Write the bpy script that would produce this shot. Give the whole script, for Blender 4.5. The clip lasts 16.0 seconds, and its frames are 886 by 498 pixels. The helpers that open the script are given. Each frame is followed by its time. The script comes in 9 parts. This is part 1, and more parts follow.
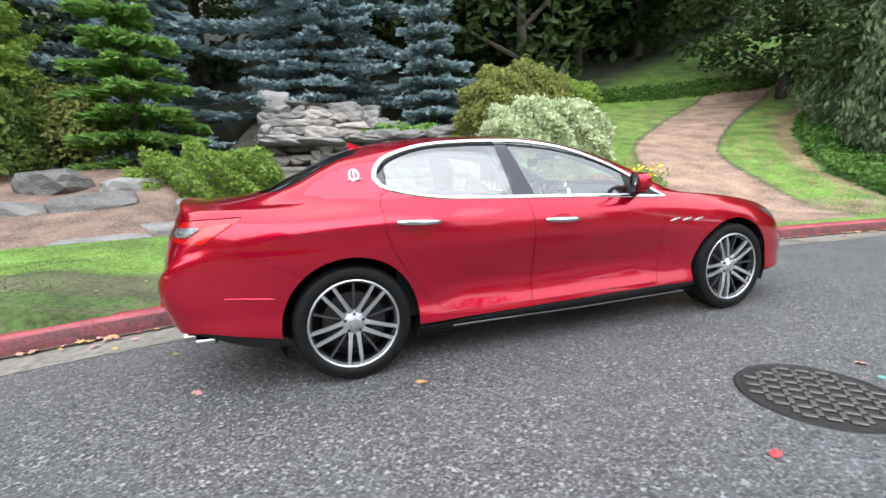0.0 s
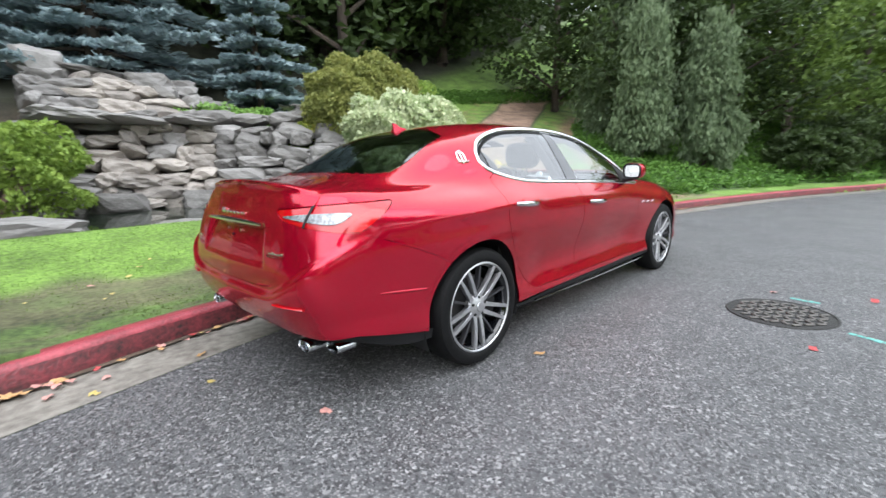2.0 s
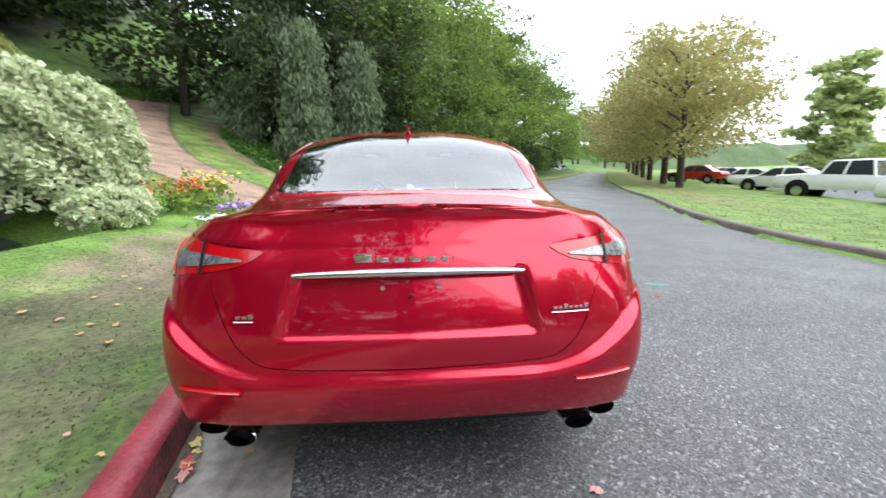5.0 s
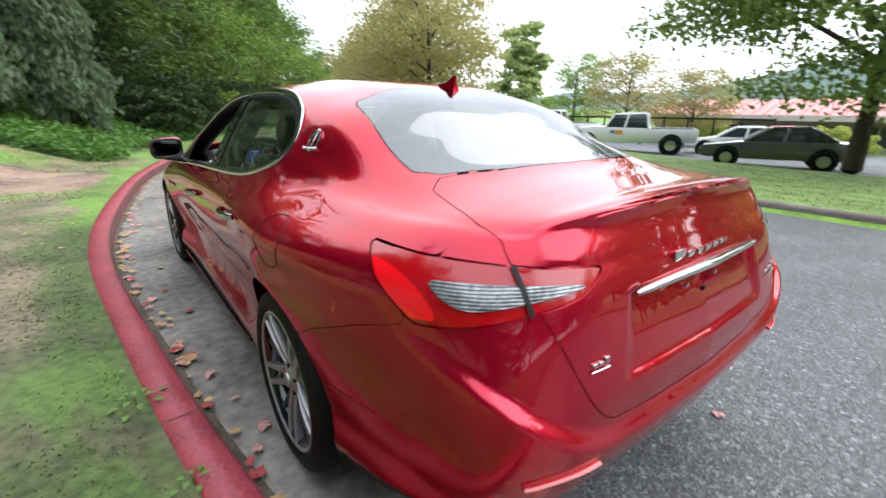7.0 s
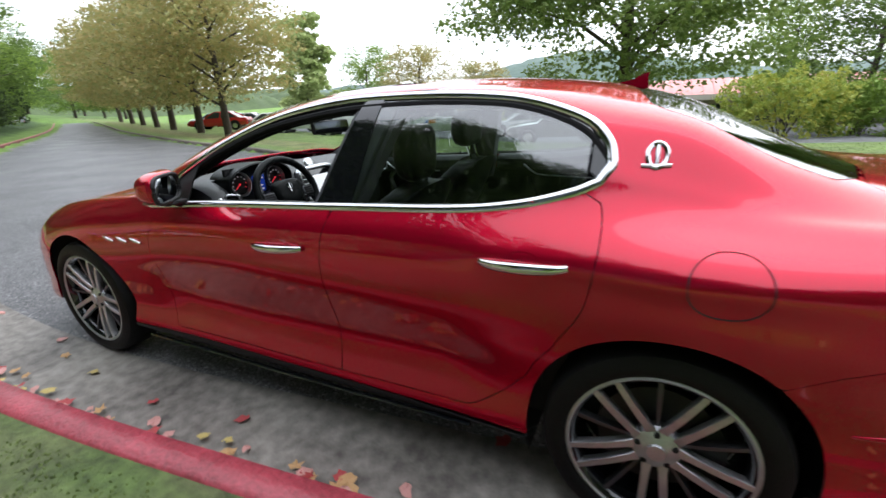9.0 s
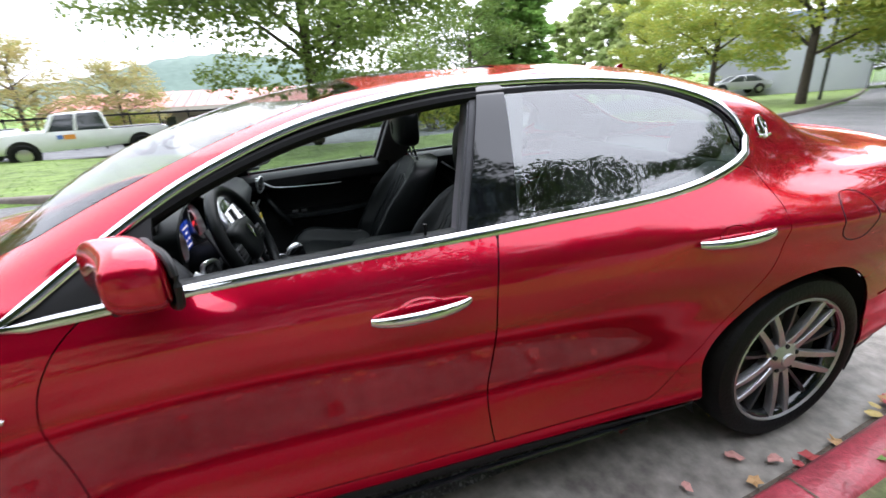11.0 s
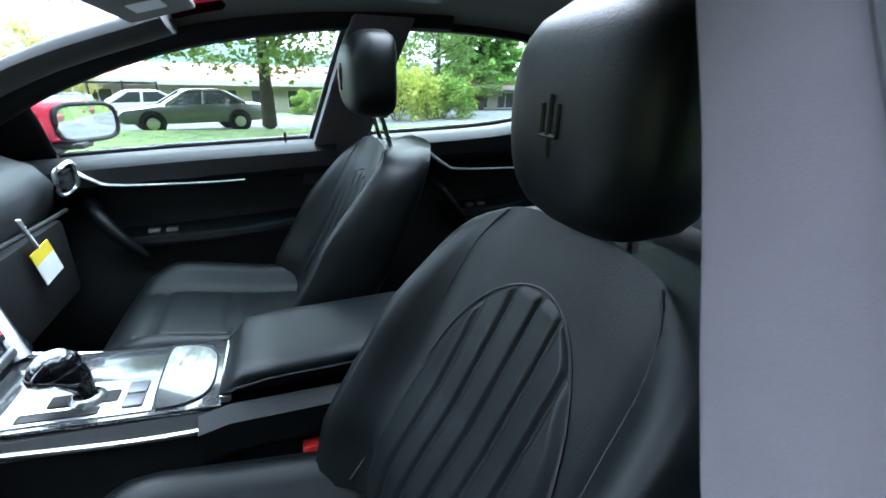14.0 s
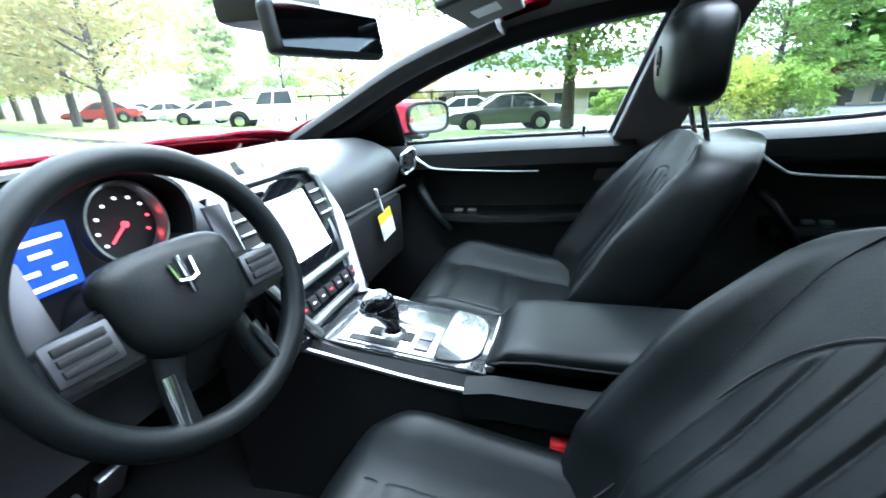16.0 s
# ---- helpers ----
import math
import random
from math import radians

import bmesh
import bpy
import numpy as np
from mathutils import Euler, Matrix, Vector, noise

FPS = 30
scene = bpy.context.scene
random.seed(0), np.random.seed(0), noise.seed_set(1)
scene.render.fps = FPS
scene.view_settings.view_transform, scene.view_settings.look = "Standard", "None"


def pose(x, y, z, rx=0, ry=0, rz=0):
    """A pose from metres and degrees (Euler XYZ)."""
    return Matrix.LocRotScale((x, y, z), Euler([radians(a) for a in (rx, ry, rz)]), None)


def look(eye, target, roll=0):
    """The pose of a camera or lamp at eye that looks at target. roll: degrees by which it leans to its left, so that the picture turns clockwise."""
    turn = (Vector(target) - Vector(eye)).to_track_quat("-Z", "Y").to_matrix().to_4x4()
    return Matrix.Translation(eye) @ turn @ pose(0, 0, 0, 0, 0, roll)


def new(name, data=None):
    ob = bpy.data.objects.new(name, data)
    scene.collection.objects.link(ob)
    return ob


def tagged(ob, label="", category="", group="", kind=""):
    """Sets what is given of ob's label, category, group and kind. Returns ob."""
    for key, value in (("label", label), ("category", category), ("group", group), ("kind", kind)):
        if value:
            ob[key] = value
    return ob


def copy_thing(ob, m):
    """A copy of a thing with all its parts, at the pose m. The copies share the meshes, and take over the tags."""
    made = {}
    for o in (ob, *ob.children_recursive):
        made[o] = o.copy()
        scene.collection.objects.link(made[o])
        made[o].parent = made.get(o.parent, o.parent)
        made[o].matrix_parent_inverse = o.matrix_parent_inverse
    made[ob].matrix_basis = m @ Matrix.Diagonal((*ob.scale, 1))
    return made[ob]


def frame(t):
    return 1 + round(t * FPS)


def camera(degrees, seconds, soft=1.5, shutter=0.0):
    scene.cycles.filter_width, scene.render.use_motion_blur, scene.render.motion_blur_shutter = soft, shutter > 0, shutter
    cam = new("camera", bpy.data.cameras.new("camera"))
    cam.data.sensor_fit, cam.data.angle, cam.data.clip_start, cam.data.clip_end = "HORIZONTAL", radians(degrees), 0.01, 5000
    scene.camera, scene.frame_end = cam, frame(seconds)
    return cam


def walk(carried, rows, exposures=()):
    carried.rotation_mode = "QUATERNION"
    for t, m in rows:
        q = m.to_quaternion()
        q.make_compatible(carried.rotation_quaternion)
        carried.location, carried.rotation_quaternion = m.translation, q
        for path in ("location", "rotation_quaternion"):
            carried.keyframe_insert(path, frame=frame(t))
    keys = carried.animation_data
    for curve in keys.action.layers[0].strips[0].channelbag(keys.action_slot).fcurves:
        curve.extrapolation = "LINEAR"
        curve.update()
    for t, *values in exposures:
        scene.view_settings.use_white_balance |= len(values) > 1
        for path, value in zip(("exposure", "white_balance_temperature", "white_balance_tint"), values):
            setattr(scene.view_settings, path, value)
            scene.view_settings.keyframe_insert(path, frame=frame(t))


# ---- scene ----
cam = camera(91.1, 16.0, 1.5, 0.35)
PATH = [
    (0, (-1.761, -3.437, 1.178), (-1.139, -1.564, 0.852), -3.0),
    (0.5, (-2.209, -3.264, 1.183), (-1.439, -1.456, 0.811), -3.3),
    (1, (-2.66, -3.067, 1.188), (-1.68, -1.363, 0.82), -3.8),
    (1.5, (-3.053, -2.794, 1.176), (-1.867, -1.231, 0.787), -3.1),
    (2, (-3.375, -2.494, 1.184), (-1.984, -1.11, 0.797), -1.6),
    (2.5, (-3.63, -2.149, 1.182), (-2.027, -1.007, 0.824), -1.3),
    (3, (-3.803, -1.758, 1.192), (-2.062, -0.855, 0.8), -0.4),
    (3.5, (-3.937, -1.324, 1.197), (-2.086, -0.683, 0.792), 0.7),
    (4, (-3.976, -0.861, 1.203), (-2.068, -0.46, 0.76), 1.4),
    (4.2, (-3.978, -0.681, 1.211), (-2.04, -0.377, 0.823), 0.7),
    (6.3, (-3.297, 0.874, 1.287), (-1.537, 0.078, 0.768), 2.5),
    (6.5, (-3.197, 0.983, 1.294), (-1.469, 0.111, 0.79), 2.3),
    (7, (-2.975, 1.321, 1.322), (-1.463, 0.16, 0.716), 0.4),
    (7.5, (-2.664, 1.617, 1.339), (-1.324, 0.284, 0.687), -0.0),
    (8, (-2.273, 1.838, 1.346), (-1.122, 0.325, 0.725), 1.0),
    (8.5, (-1.829, 2.036, 1.364), (-0.893, 0.379, 0.749), 1.3),
    (8.7, (-1.661, 2.139, 1.378), (-0.751, 0.476, 0.74), -0.5),
    (10.8, (0.054, 2.018, 1.406), (-0.301, 0.167, 0.738), -2.9),
    (11, (0.134, 1.929, 1.392), (-0.368, 0.118, 0.707), -2.9),
    (11.5, (0.255, 1.632, 1.400), (-0.508, -0.091, 0.730), -1.6),
    (12, (0.201, 1.279, 1.382), (-0.764, -0.39, 0.852), -2.6),
    (12.5, (0.089, 1.068, 1.309), (-0.814, -0.642, 0.799), -2.3),
    (13, (-0.045, 0.938, 1.26), (-0.816, -0.818, 0.694), -1.2),
    (13.5, (-0.081, 0.855, 1.23), (-0.807, -0.891, 0.579), -0.7),
    (14, (-0.089, 0.808, 1.209), (-0.766, -0.935, 0.499), 1.1),
    (14.5, (-0.103, 0.77, 1.189), (-0.431, -1.04, 0.404), 1.2),
    (15, (-0.096, 0.76, 1.185), (-0.089, -1.079, 0.398), 0.7),
    (15.5, (-0.094, 0.763, 1.181), (0.203, -1.056, 0.405), -0.9),
    (16, (-0.074, 0.775, 1.182), (0.442, -1.028, 0.488), -2.2),
]
SKY = 0.15
EXPOSURES = [(0, 0.78, 6150, 9), (4, 0.75, 6150, 9), (6.5, 0.66, 6050, 9), (8.0, 0.38, 6150, 11), (8.5, 0.40, 6150, 11), (11, 1.05, 6100, 15), (12, 1.5, 6100, 14), (12.5, 1.5, 5800, 14), (13.0, 1.4, 5450, 8), (13.5, 2.25, 5300, 7), (14.5, 2.95, 5380, 6), (16, 3.25, 5380, 6)]

walk(cam, [(t, look(eye, target, roll)) for t, eye, target, roll in PATH], EXPOSURES)

# ---- world and sun: bright overcast ----
world = bpy.data.worlds.new("overcast_sky")
scene.world = world
world.use_nodes = True
_n, _l = world.node_tree.nodes, world.node_tree.links
_bg = _n["Background"]
_sky = _n.new("ShaderNodeTexSky")
_sky.sky_type = "NISHITA"
_sky.sun_disc = False
_sky.sun_elevation, _sky.sun_rotation = radians(52), radians(200)
_sky.air_density, _sky.dust_density, _sky.ozone_density = 1.0, 4.0, 1.0
_cloud = _n.new("ShaderNodeMixRGB")
_cloud.inputs[0].default_value = 0.86
_dir, _up, _ov = _n.new("ShaderNodeTexCoord"), _n.new("ShaderNodeSeparateXYZ"), _n.new("ShaderNodeMapRange")
_ov.inputs["To Min"].default_value, _ov.inputs["To Max"].default_value = 1.02, 1.28        # overcast: a little brighter overhead
_tone = _n.new("ShaderNodeVectorMath")
_tone.operation = "SCALE"
_tone.inputs[0].default_value = (10.4, 10.7, 11.1)
_l.new(_dir.outputs["Generated"], _up.inputs[0])
_l.new(_up.outputs[2], _ov.inputs["Value"])
_l.new(_ov.outputs[0], _tone.inputs["Scale"])
_l.new(_tone.outputs[0], _cloud.inputs[2])
_l.new(_sky.outputs[0], _cloud.inputs[1])
_l.new(_cloud.outputs[0], _bg.inputs[0])
_bg.inputs[1].default_value = SKY
_sun = new("sun", bpy.data.lights.new("sun", "SUN"))
_sun.data.energy, _sun.data.angle, _sun.data.color = 1.9, radians(90), (1.0, 0.97, 0.93)
_sun.matrix_world = look((0, 0, 30), (13, 29, 0))


# ---- materials ----
def material(name, color, rough=0.5, metal=0.0, color2=None, scale=8.0, fine=60.0, bump=0.0, bump_scale=None,
             coat=0.0, spec=0.5, per_object=0.0, per_island=0.0, detail=6.0, sheen=0.0, rough2=None):
    m = bpy.data.materials.new(name)
    m.use_nodes = True
    n, l = m.node_tree.nodes, m.node_tree.links
    b = n["Principled BSDF"]
    b.inputs["Roughness"].default_value, b.inputs["Metallic"].default_value = rough, metal
    b.inputs["Coat Weight"].default_value, b.inputs["Coat Roughness"].default_value = coat, 0.03
    b.inputs["Specular IOR Level"].default_value = spec
    b.inputs["Sheen Weight"].default_value = sheen
    c2 = color2 or tuple(v * 0.75 for v in color)
    geo = n.new("ShaderNodeTexCoord")
    big, small = n.new("ShaderNodeTexNoise"), n.new("ShaderNodeTexNoise")
    big.inputs["Scale"].default_value, big.inputs["Detail"].default_value = scale, detail
    small.inputs["Scale"].default_value, small.inputs["Detail"].default_value = fine, 4.0
    for t in (big, small):
        l.new(geo.outputs["Object"], t.inputs["Vector"])
    add = n.new("ShaderNodeMath")
    add.operation = "ADD"
    l.new(big.outputs[0], add.inputs[0])
    l.new(small.outputs[0], add.inputs[1])
    last = add.outputs[0]
    if per_object or per_island:
        src = n.new("ShaderNodeObjectInfo").outputs["Random"] if per_object else n.new("ShaderNodeNewGeometry").outputs["Random Per Island"]
        r = n.new("ShaderNodeMath")
        r.operation = "MULTIPLY_ADD"
        r.inputs[1].default_value = per_object or per_island
        l.new(src, r.inputs[0])
        l.new(last, r.inputs[2])
        last = r.outputs[0]
    ramp = n.new("ShaderNodeMapRange")
    extra = per_object or per_island
    ramp.inputs["From Min"].default_value, ramp.inputs["From Max"].default_value = 0.68, 1.32 + extra
    l.new(last, ramp.inputs["Value"])
    mix = n.new("ShaderNodeMix")
    mix.data_type = "RGBA"
    mix.inputs["A"].default_value, mix.inputs["B"].default_value = (*c2, 1), (*color, 1)
    l.new(ramp.outputs[0], mix.inputs["Factor"])
    l.new(mix.outputs["Result"], b.inputs["Base Color"])
    if rough2 is not None:
        rr = n.new("ShaderNodeMapRange")
        rr.inputs["From Min"].default_value, rr.inputs["From Max"].default_value = 0.35, 0.65
        rr.inputs["To Min"].default_value, rr.inputs["To Max"].default_value = rough, rough2
        l.new(big.outputs[0], rr.inputs["Value"])
        l.new(rr.outputs[0], b.inputs["Roughness"])
    if bump:
        bt = small
        if bump_scale:
            bt = n.new("ShaderNodeTexNoise")
            bt.inputs["Scale"].default_value, bt.inputs["Detail"].default_value = bump_scale, 5.0
            l.new(geo.outputs["Object"], bt.inputs["Vector"])
        bp = n.new("ShaderNodeBump")
        bp.inputs["Strength"].default_value, bp.inputs["Distance"].default_value = bump, 0.02
        l.new(bt.outputs[0], bp.inputs["Height"])
        l.new(bp.outputs[0], b.inputs["Normal"])
    return m


def plain(name, color, rough=0.4, metal=0.0, coat=0.0, emit=None, strength=0.0, spec=0.5):
    m = bpy.data.materials.new(name)
    m.use_nodes = True
    b = m.node_tree.nodes["Principled BSDF"]
    b.inputs["Base Color"].default_value = (*color, 1)
    b.inputs["Roughness"].default_value, b.inputs["Metallic"].default_value = rough, metal
    b.inputs["Coat Weight"].default_value = coat
    b.inputs["Specular IOR Level"].default_value = spec
    if emit:
        b.inputs["Emission Color"].default_value, b.inputs["Emission Strength"].default_value = (*emit, 1), strength
    return m


def glass(name, tint, mirror=0.12, rough=0.0, beads=0.0):
    """Thin pane: tinted see-through with a Fresnel gloss."""
    m = bpy.data.materials.new(name)
    m.use_nodes = True
    n, l = m.node_tree.nodes, m.node_tree.links
    n.remove(n["Principled BSDF"])
    tr, gl, mx, fr = (n.new(k) for k in ("ShaderNodeBsdfTransparent", "ShaderNodeBsdfGlossy", "ShaderNodeMixShader", "ShaderNodeLayerWeight"))
    tr.inputs[0].default_value = (*tint, 1)
    gl.inputs["Roughness"].default_value = rough
    fr.inputs[0].default_value = 0.5
    pw = n.new("ShaderNodeMath")
    pw.operation = "POWER"
    pw.inputs[1].default_value = 4.0
    l.new(fr.outputs["Facing"], pw.inputs[0])
    sc = n.new("ShaderNodeMath")
    sc.operation = "MULTIPLY_ADD"
    sc.inputs[1].default_value, sc.inputs[2].default_value = 0.7, mirror
    sc.use_clamp = True
    l.new(pw.outputs[0], sc.inputs[0])
    l.new(sc.outputs[0], mx.inputs[0])
    l.new(tr.outputs[0], mx.inputs[1])
    l.new(gl.outputs[0], mx.inputs[2])
    l.new(mx.outputs[0], n["Material Output"].inputs[0])
    if beads:                                            # rain drops standing on the pane
        tc, vo, mr, bp = (n.new(k) for k in ("ShaderNodeTexCoord", "ShaderNodeTexVoronoi", "ShaderNodeMapRange", "ShaderNodeBump"))
        vo.inputs["Scale"].default_value = 140
        mr.inputs["From Min"].default_value, mr.inputs["From Max"].default_value = 0.0, 0.35
        mr.inputs["To Min"].default_value, mr.inputs["To Max"].default_value = 1.0, 0.0
        bp.inputs["Strength"].default_value, bp.inputs["Distance"].default_value = beads, 0.004
        l.new(tc.outputs["Object"], vo.inputs["Vector"])
        l.new(vo.outputs["Distance"], mr.inputs["Value"])
        l.new(mr.outputs[0], bp.inputs["Height"])
        l.new(bp.outputs[0], gl.inputs["Normal"])
    return m


def car_paint():
    m = material("red_tricoat_paint", (0.48, 0.0026, 0.028), 0.25, 0.66, (0.41, 0.0020, 0.022), 900, 2500, coat=1.0, spec=0.05)
    n, l = m.node_tree.nodes, m.node_tree.links
    # rain beads: tiny round bumps in the clear coat
    geo = n["Texture Coordinate"]
    v = n.new("ShaderNodeTexVoronoi")
    v.inputs["Scale"].default_value = 95
    l.new(geo.outputs["Object"], v.inputs["Vector"])
    r = n.new("ShaderNodeMapRange")
    r.inputs["From Min"].default_value, r.inputs["From Max"].default_value = 0.0, 0.22
    r.inputs["To Min"].default_value, r.inputs["To Max"].default_value = 1.0, 0.0
    l.new(v.outputs["Distance"], r.inputs["Value"])
    gate = n.new("ShaderNodeTexNoise")
    gate.inputs["Scale"].default_value = 60
    l.new(geo.outputs["Object"], gate.inputs["Vector"])
    g2 = n.new("ShaderNodeMath")
    g2.operation = "GREATER_THAN"
    g2.inputs[1].default_value = 0.56
    l.new(gate.outputs[0], g2.inputs[0])
    mu = n.new("ShaderNodeMath")
    mu.operation = "MULTIPLY"
    l.new(r.outputs[0], mu.inputs[0])
    l.new(g2.outputs[0], mu.inputs[1])
    bp = n.new("ShaderNodeBump")
    bp.inputs["Strength"].default_value, bp.inputs["Distance"].default_value = 0.18, 0.0012
    n["Principled BSDF"].inputs["Specular Tint"].default_value = (0.75, 0.02, 0.05, 1)
    n["Principled BSDF"].inputs["Coat IOR"].default_value = 1.5
    n["Principled BSDF"].inputs["Coat Roughness"].default_value = 0.012
    l.new(mu.outputs[0], bp.inputs["Height"])
    l.new(bp.outputs[0], n["Principled BSDF"].inputs["Coat Normal"])
    return m


PAINT = car_paint()
CHROME = plain("chrome", (0.62, 0.63, 0.65), 0.09, 1.0)
SATIN = plain("satin_aluminium", (0.62, 0.63, 0.65), 0.28, 1.0)
DARKMETAL = plain("dark_grey_metal", (0.10, 0.10, 0.11), 0.4, 0.8)
BLACK = plain("black_plastic", (0.009, 0.009, 0.010), 0.5, spec=0.3)
ALLOY = material("machined_alloy", (0.56, 0.56, 0.58), 0.42, 0.9, (0.45, 0.45, 0.47), 30, 160)
GLOSSBLACK = plain("gloss_black_trim", (0.005, 0.0055, 0.007), 0.04, 0.0, 0.5)
RUBBER = material("tyre_rubber", (0.006, 0.006, 0.0065), 0.6, 0.0, (0.004, 0.004, 0.0045), 12, 80, 0.15, spec=0.2)
SHADOWBLACK = plain("black_underbody_and_gaps", (0.008, 0.008, 0.009), 0.8)
PANE = glass("tinted_window_glass", (0.64, 0.71, 0.69), 0.20, 0.0, 0.03)
REARPANE = glass("tinted_rear_glass", (0.30, 0.36, 0.36), 0.20, 0.0, 0.02)
SUNPANE = glass("dark_sunroof_glass", (0.20, 0.22, 0.22), 0.10, 0.0, 0.1)
CLEARPANE = glass("clear_windscreen_glass", (0.86, 0.90, 0.88), 0.06)
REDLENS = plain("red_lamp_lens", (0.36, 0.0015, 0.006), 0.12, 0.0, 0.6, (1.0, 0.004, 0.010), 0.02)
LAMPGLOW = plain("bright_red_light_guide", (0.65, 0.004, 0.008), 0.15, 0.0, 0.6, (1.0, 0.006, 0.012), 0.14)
REFLEX = plain("red_reflector", (0.42, 0.006, 0.012), 0.15, 0.0, 1.0)
CLEARLENS = material("ribbed_clear_lamp_lens", (0.36, 0.37, 0.38), 0.18, 0.5, (0.08, 0.08, 0.09), 34, 80, coat=0.8)
_w = CLEARLENS.node_tree.nodes.new("ShaderNodeTexWave")
_w.bands_direction = "Z"
_w.inputs["Scale"].default_value, _w.inputs["Distortion"].default_value = 46.0, 1.0
_b = CLEARLENS.node_tree.nodes.new("ShaderNodeBump")
_b.inputs["Strength"].default_value, _b.inputs["Distance"].default_value = 0.22, 0.003
CLEARLENS.node_tree.links.new(CLEARLENS.node_tree.nodes["Texture Coordinate"].outputs["Object"], _w.inputs[0])
CLEARLENS.node_tree.links.new(_w.outputs["Fac"], _b.inputs["Height"])
CLEARLENS.node_tree.links.new(_b.outputs[0], CLEARLENS.node_tree.nodes["Principled BSDF"].inputs["Normal"])
MIRROR = plain("mirror_glass", (0.9, 0.92, 0.93), 0.01, 1.0)
LEATHER = material("black_leather", (0.0054, 0.0068, 0.0072), 0.40, 0.0, (0.0041, 0.0053, 0.0058), 9, 420, 0.08, spec=0.18)
ASPHALT = None


# ---- building helpers ----
def mesh_object(name, bm, mat, smooth=True, angle=40.0):
    me = bpy.data.meshes.new(name)
    if smooth:
        for f in bm.faces:
            f.smooth = True
        lim = radians(angle)
        for e in bm.edges:
            if len(e.link_faces) == 2 and e.calc_face_angle(0) > lim:
                e.smooth = False
    bm.to_mesh(me)
    bm.free()
    if mat:
        me.materials.append(mat)
    return new(name, me)


def part(name, bm, mat, parent, label="", smooth=True, angle=40.0):
    ob = mesh_object(name, bm, mat, smooth, angle)
    ob.parent = parent
    if label:
        tagged(ob, label)
    return ob


def thing(name, label, category, at=(0, 0, 0), turn=0.0, group="", kind=""):
    ob = new(name)
    ob.empty_display_size = 0.1
    ob.matrix_basis = pose(*at, 0, 0, turn)
    return tagged(ob, label, category, group, kind)


def box(bm, x0, x1, y0, y1, z0, z1, m=None, bevel=0.0, seg=2):
    r = bmesh.ops.create_cube(bm, size=1)
    vs = r["verts"]
    mm = Matrix.Translation(((x0 + x1) / 2, (y0 + y1) / 2, (z0 + z1) / 2)) @ Matrix.Diagonal((x1 - x0, y1 - y0, z1 - z0, 1))
    bmesh.ops.transform(bm, matrix=(m or Matrix()) @ mm, verts=vs)
    if bevel:
        es = list({e for v in vs for e in v.link_edges})
        bmesh.ops.bevel(bm, geom=es, offset=bevel, segments=seg, affect="EDGES", profile=0.6)
    return bm


def rod(bm, a, b, r0, r1=None, seg=12, caps=True):
    a, b = Vector(a), Vector(b)
    d = b - a
    m = Matrix.Translation((a + b) / 2) @ d.to_track_quat("Z", "Y").to_matrix().to_4x4()
    bmesh.ops.create_cone(bm, cap_ends=caps, segments=seg, radius1=r0, radius2=r0 if r1 is None else r1, depth=d.length, matrix=m)
    return bm


def tube(bm, pts, r, seg=8, closed=False, flat=1.0, up=None):
    """A swept round or flattened bar along points."""
    pts = [Vector(p) for p in pts]
    n = len(pts)
    rings = []
    for i, p in enumerate(pts):
        a = pts[(i - 1) % n] if closed or i else p
        b = pts[(i + 1) % n] if closed or i < n - 1 else p
        t = (b - a).normalized()
        u = Vector(up(p)) if callable(up) else Vector(up or (0, 0, 1))
        s = t.cross(u)
        if s.length < 1e-4:
            s = t.cross(Vector((1, 0, 0)))
        s.normalize()
        w = s.cross(t).normalized()
        rr = r[i] if isinstance(r, (list, tuple)) else r
        rings.append([bm.verts.new(p + s * math.cos(k / seg * math.tau) * rr + w * math.sin(k / seg * math.tau) * rr * flat) for k in range(seg)])
    m = n if closed else n - 1
    for i in range(m):
        A, B = rings[i], rings[(i + 1) % n]
        for k in range(seg):
            bm.faces.new((A[k], A[(k + 1) % seg], B[(k + 1) % seg], B[k]))
    if not closed:
        bm.faces.new(rings[0][::-1])
        bm.faces.new(rings[-1])
    bmesh.ops.recalc_face_normals(bm, faces=bm.faces)
    return bm


def lathe(bm, profile, seg=48, m=None):
    """Spin (radius, height) pairs about z."""
    m = m or Matrix()
    rings = []
    for r, h in profile:
        rings.append([bm.verts.new(m @ Vector((r * math.cos(a), r * math.sin(a), h))) for a in (k / seg * math.tau for k in range(seg))] if r > 1e-6 else [bm.verts.new(m @ Vector((0, 0, h)))])
    for A, B in zip(rings, rings[1:]):
        for k in range(seg):
            j = (k + 1) % seg
            if len(A) == 1 and len(B) == 1:
                continue
            if len(A) == 1:
                bm.faces.new((A[0], B[k], B[j]))
            elif len(B) == 1:
                bm.faces.new((A[k], B[0], A[j]))
            else:
                bm.faces.new((A[k], B[k], B[j], A[j]))
    bmesh.ops.recalc_face_normals(bm, faces=bm.faces)
    return bm


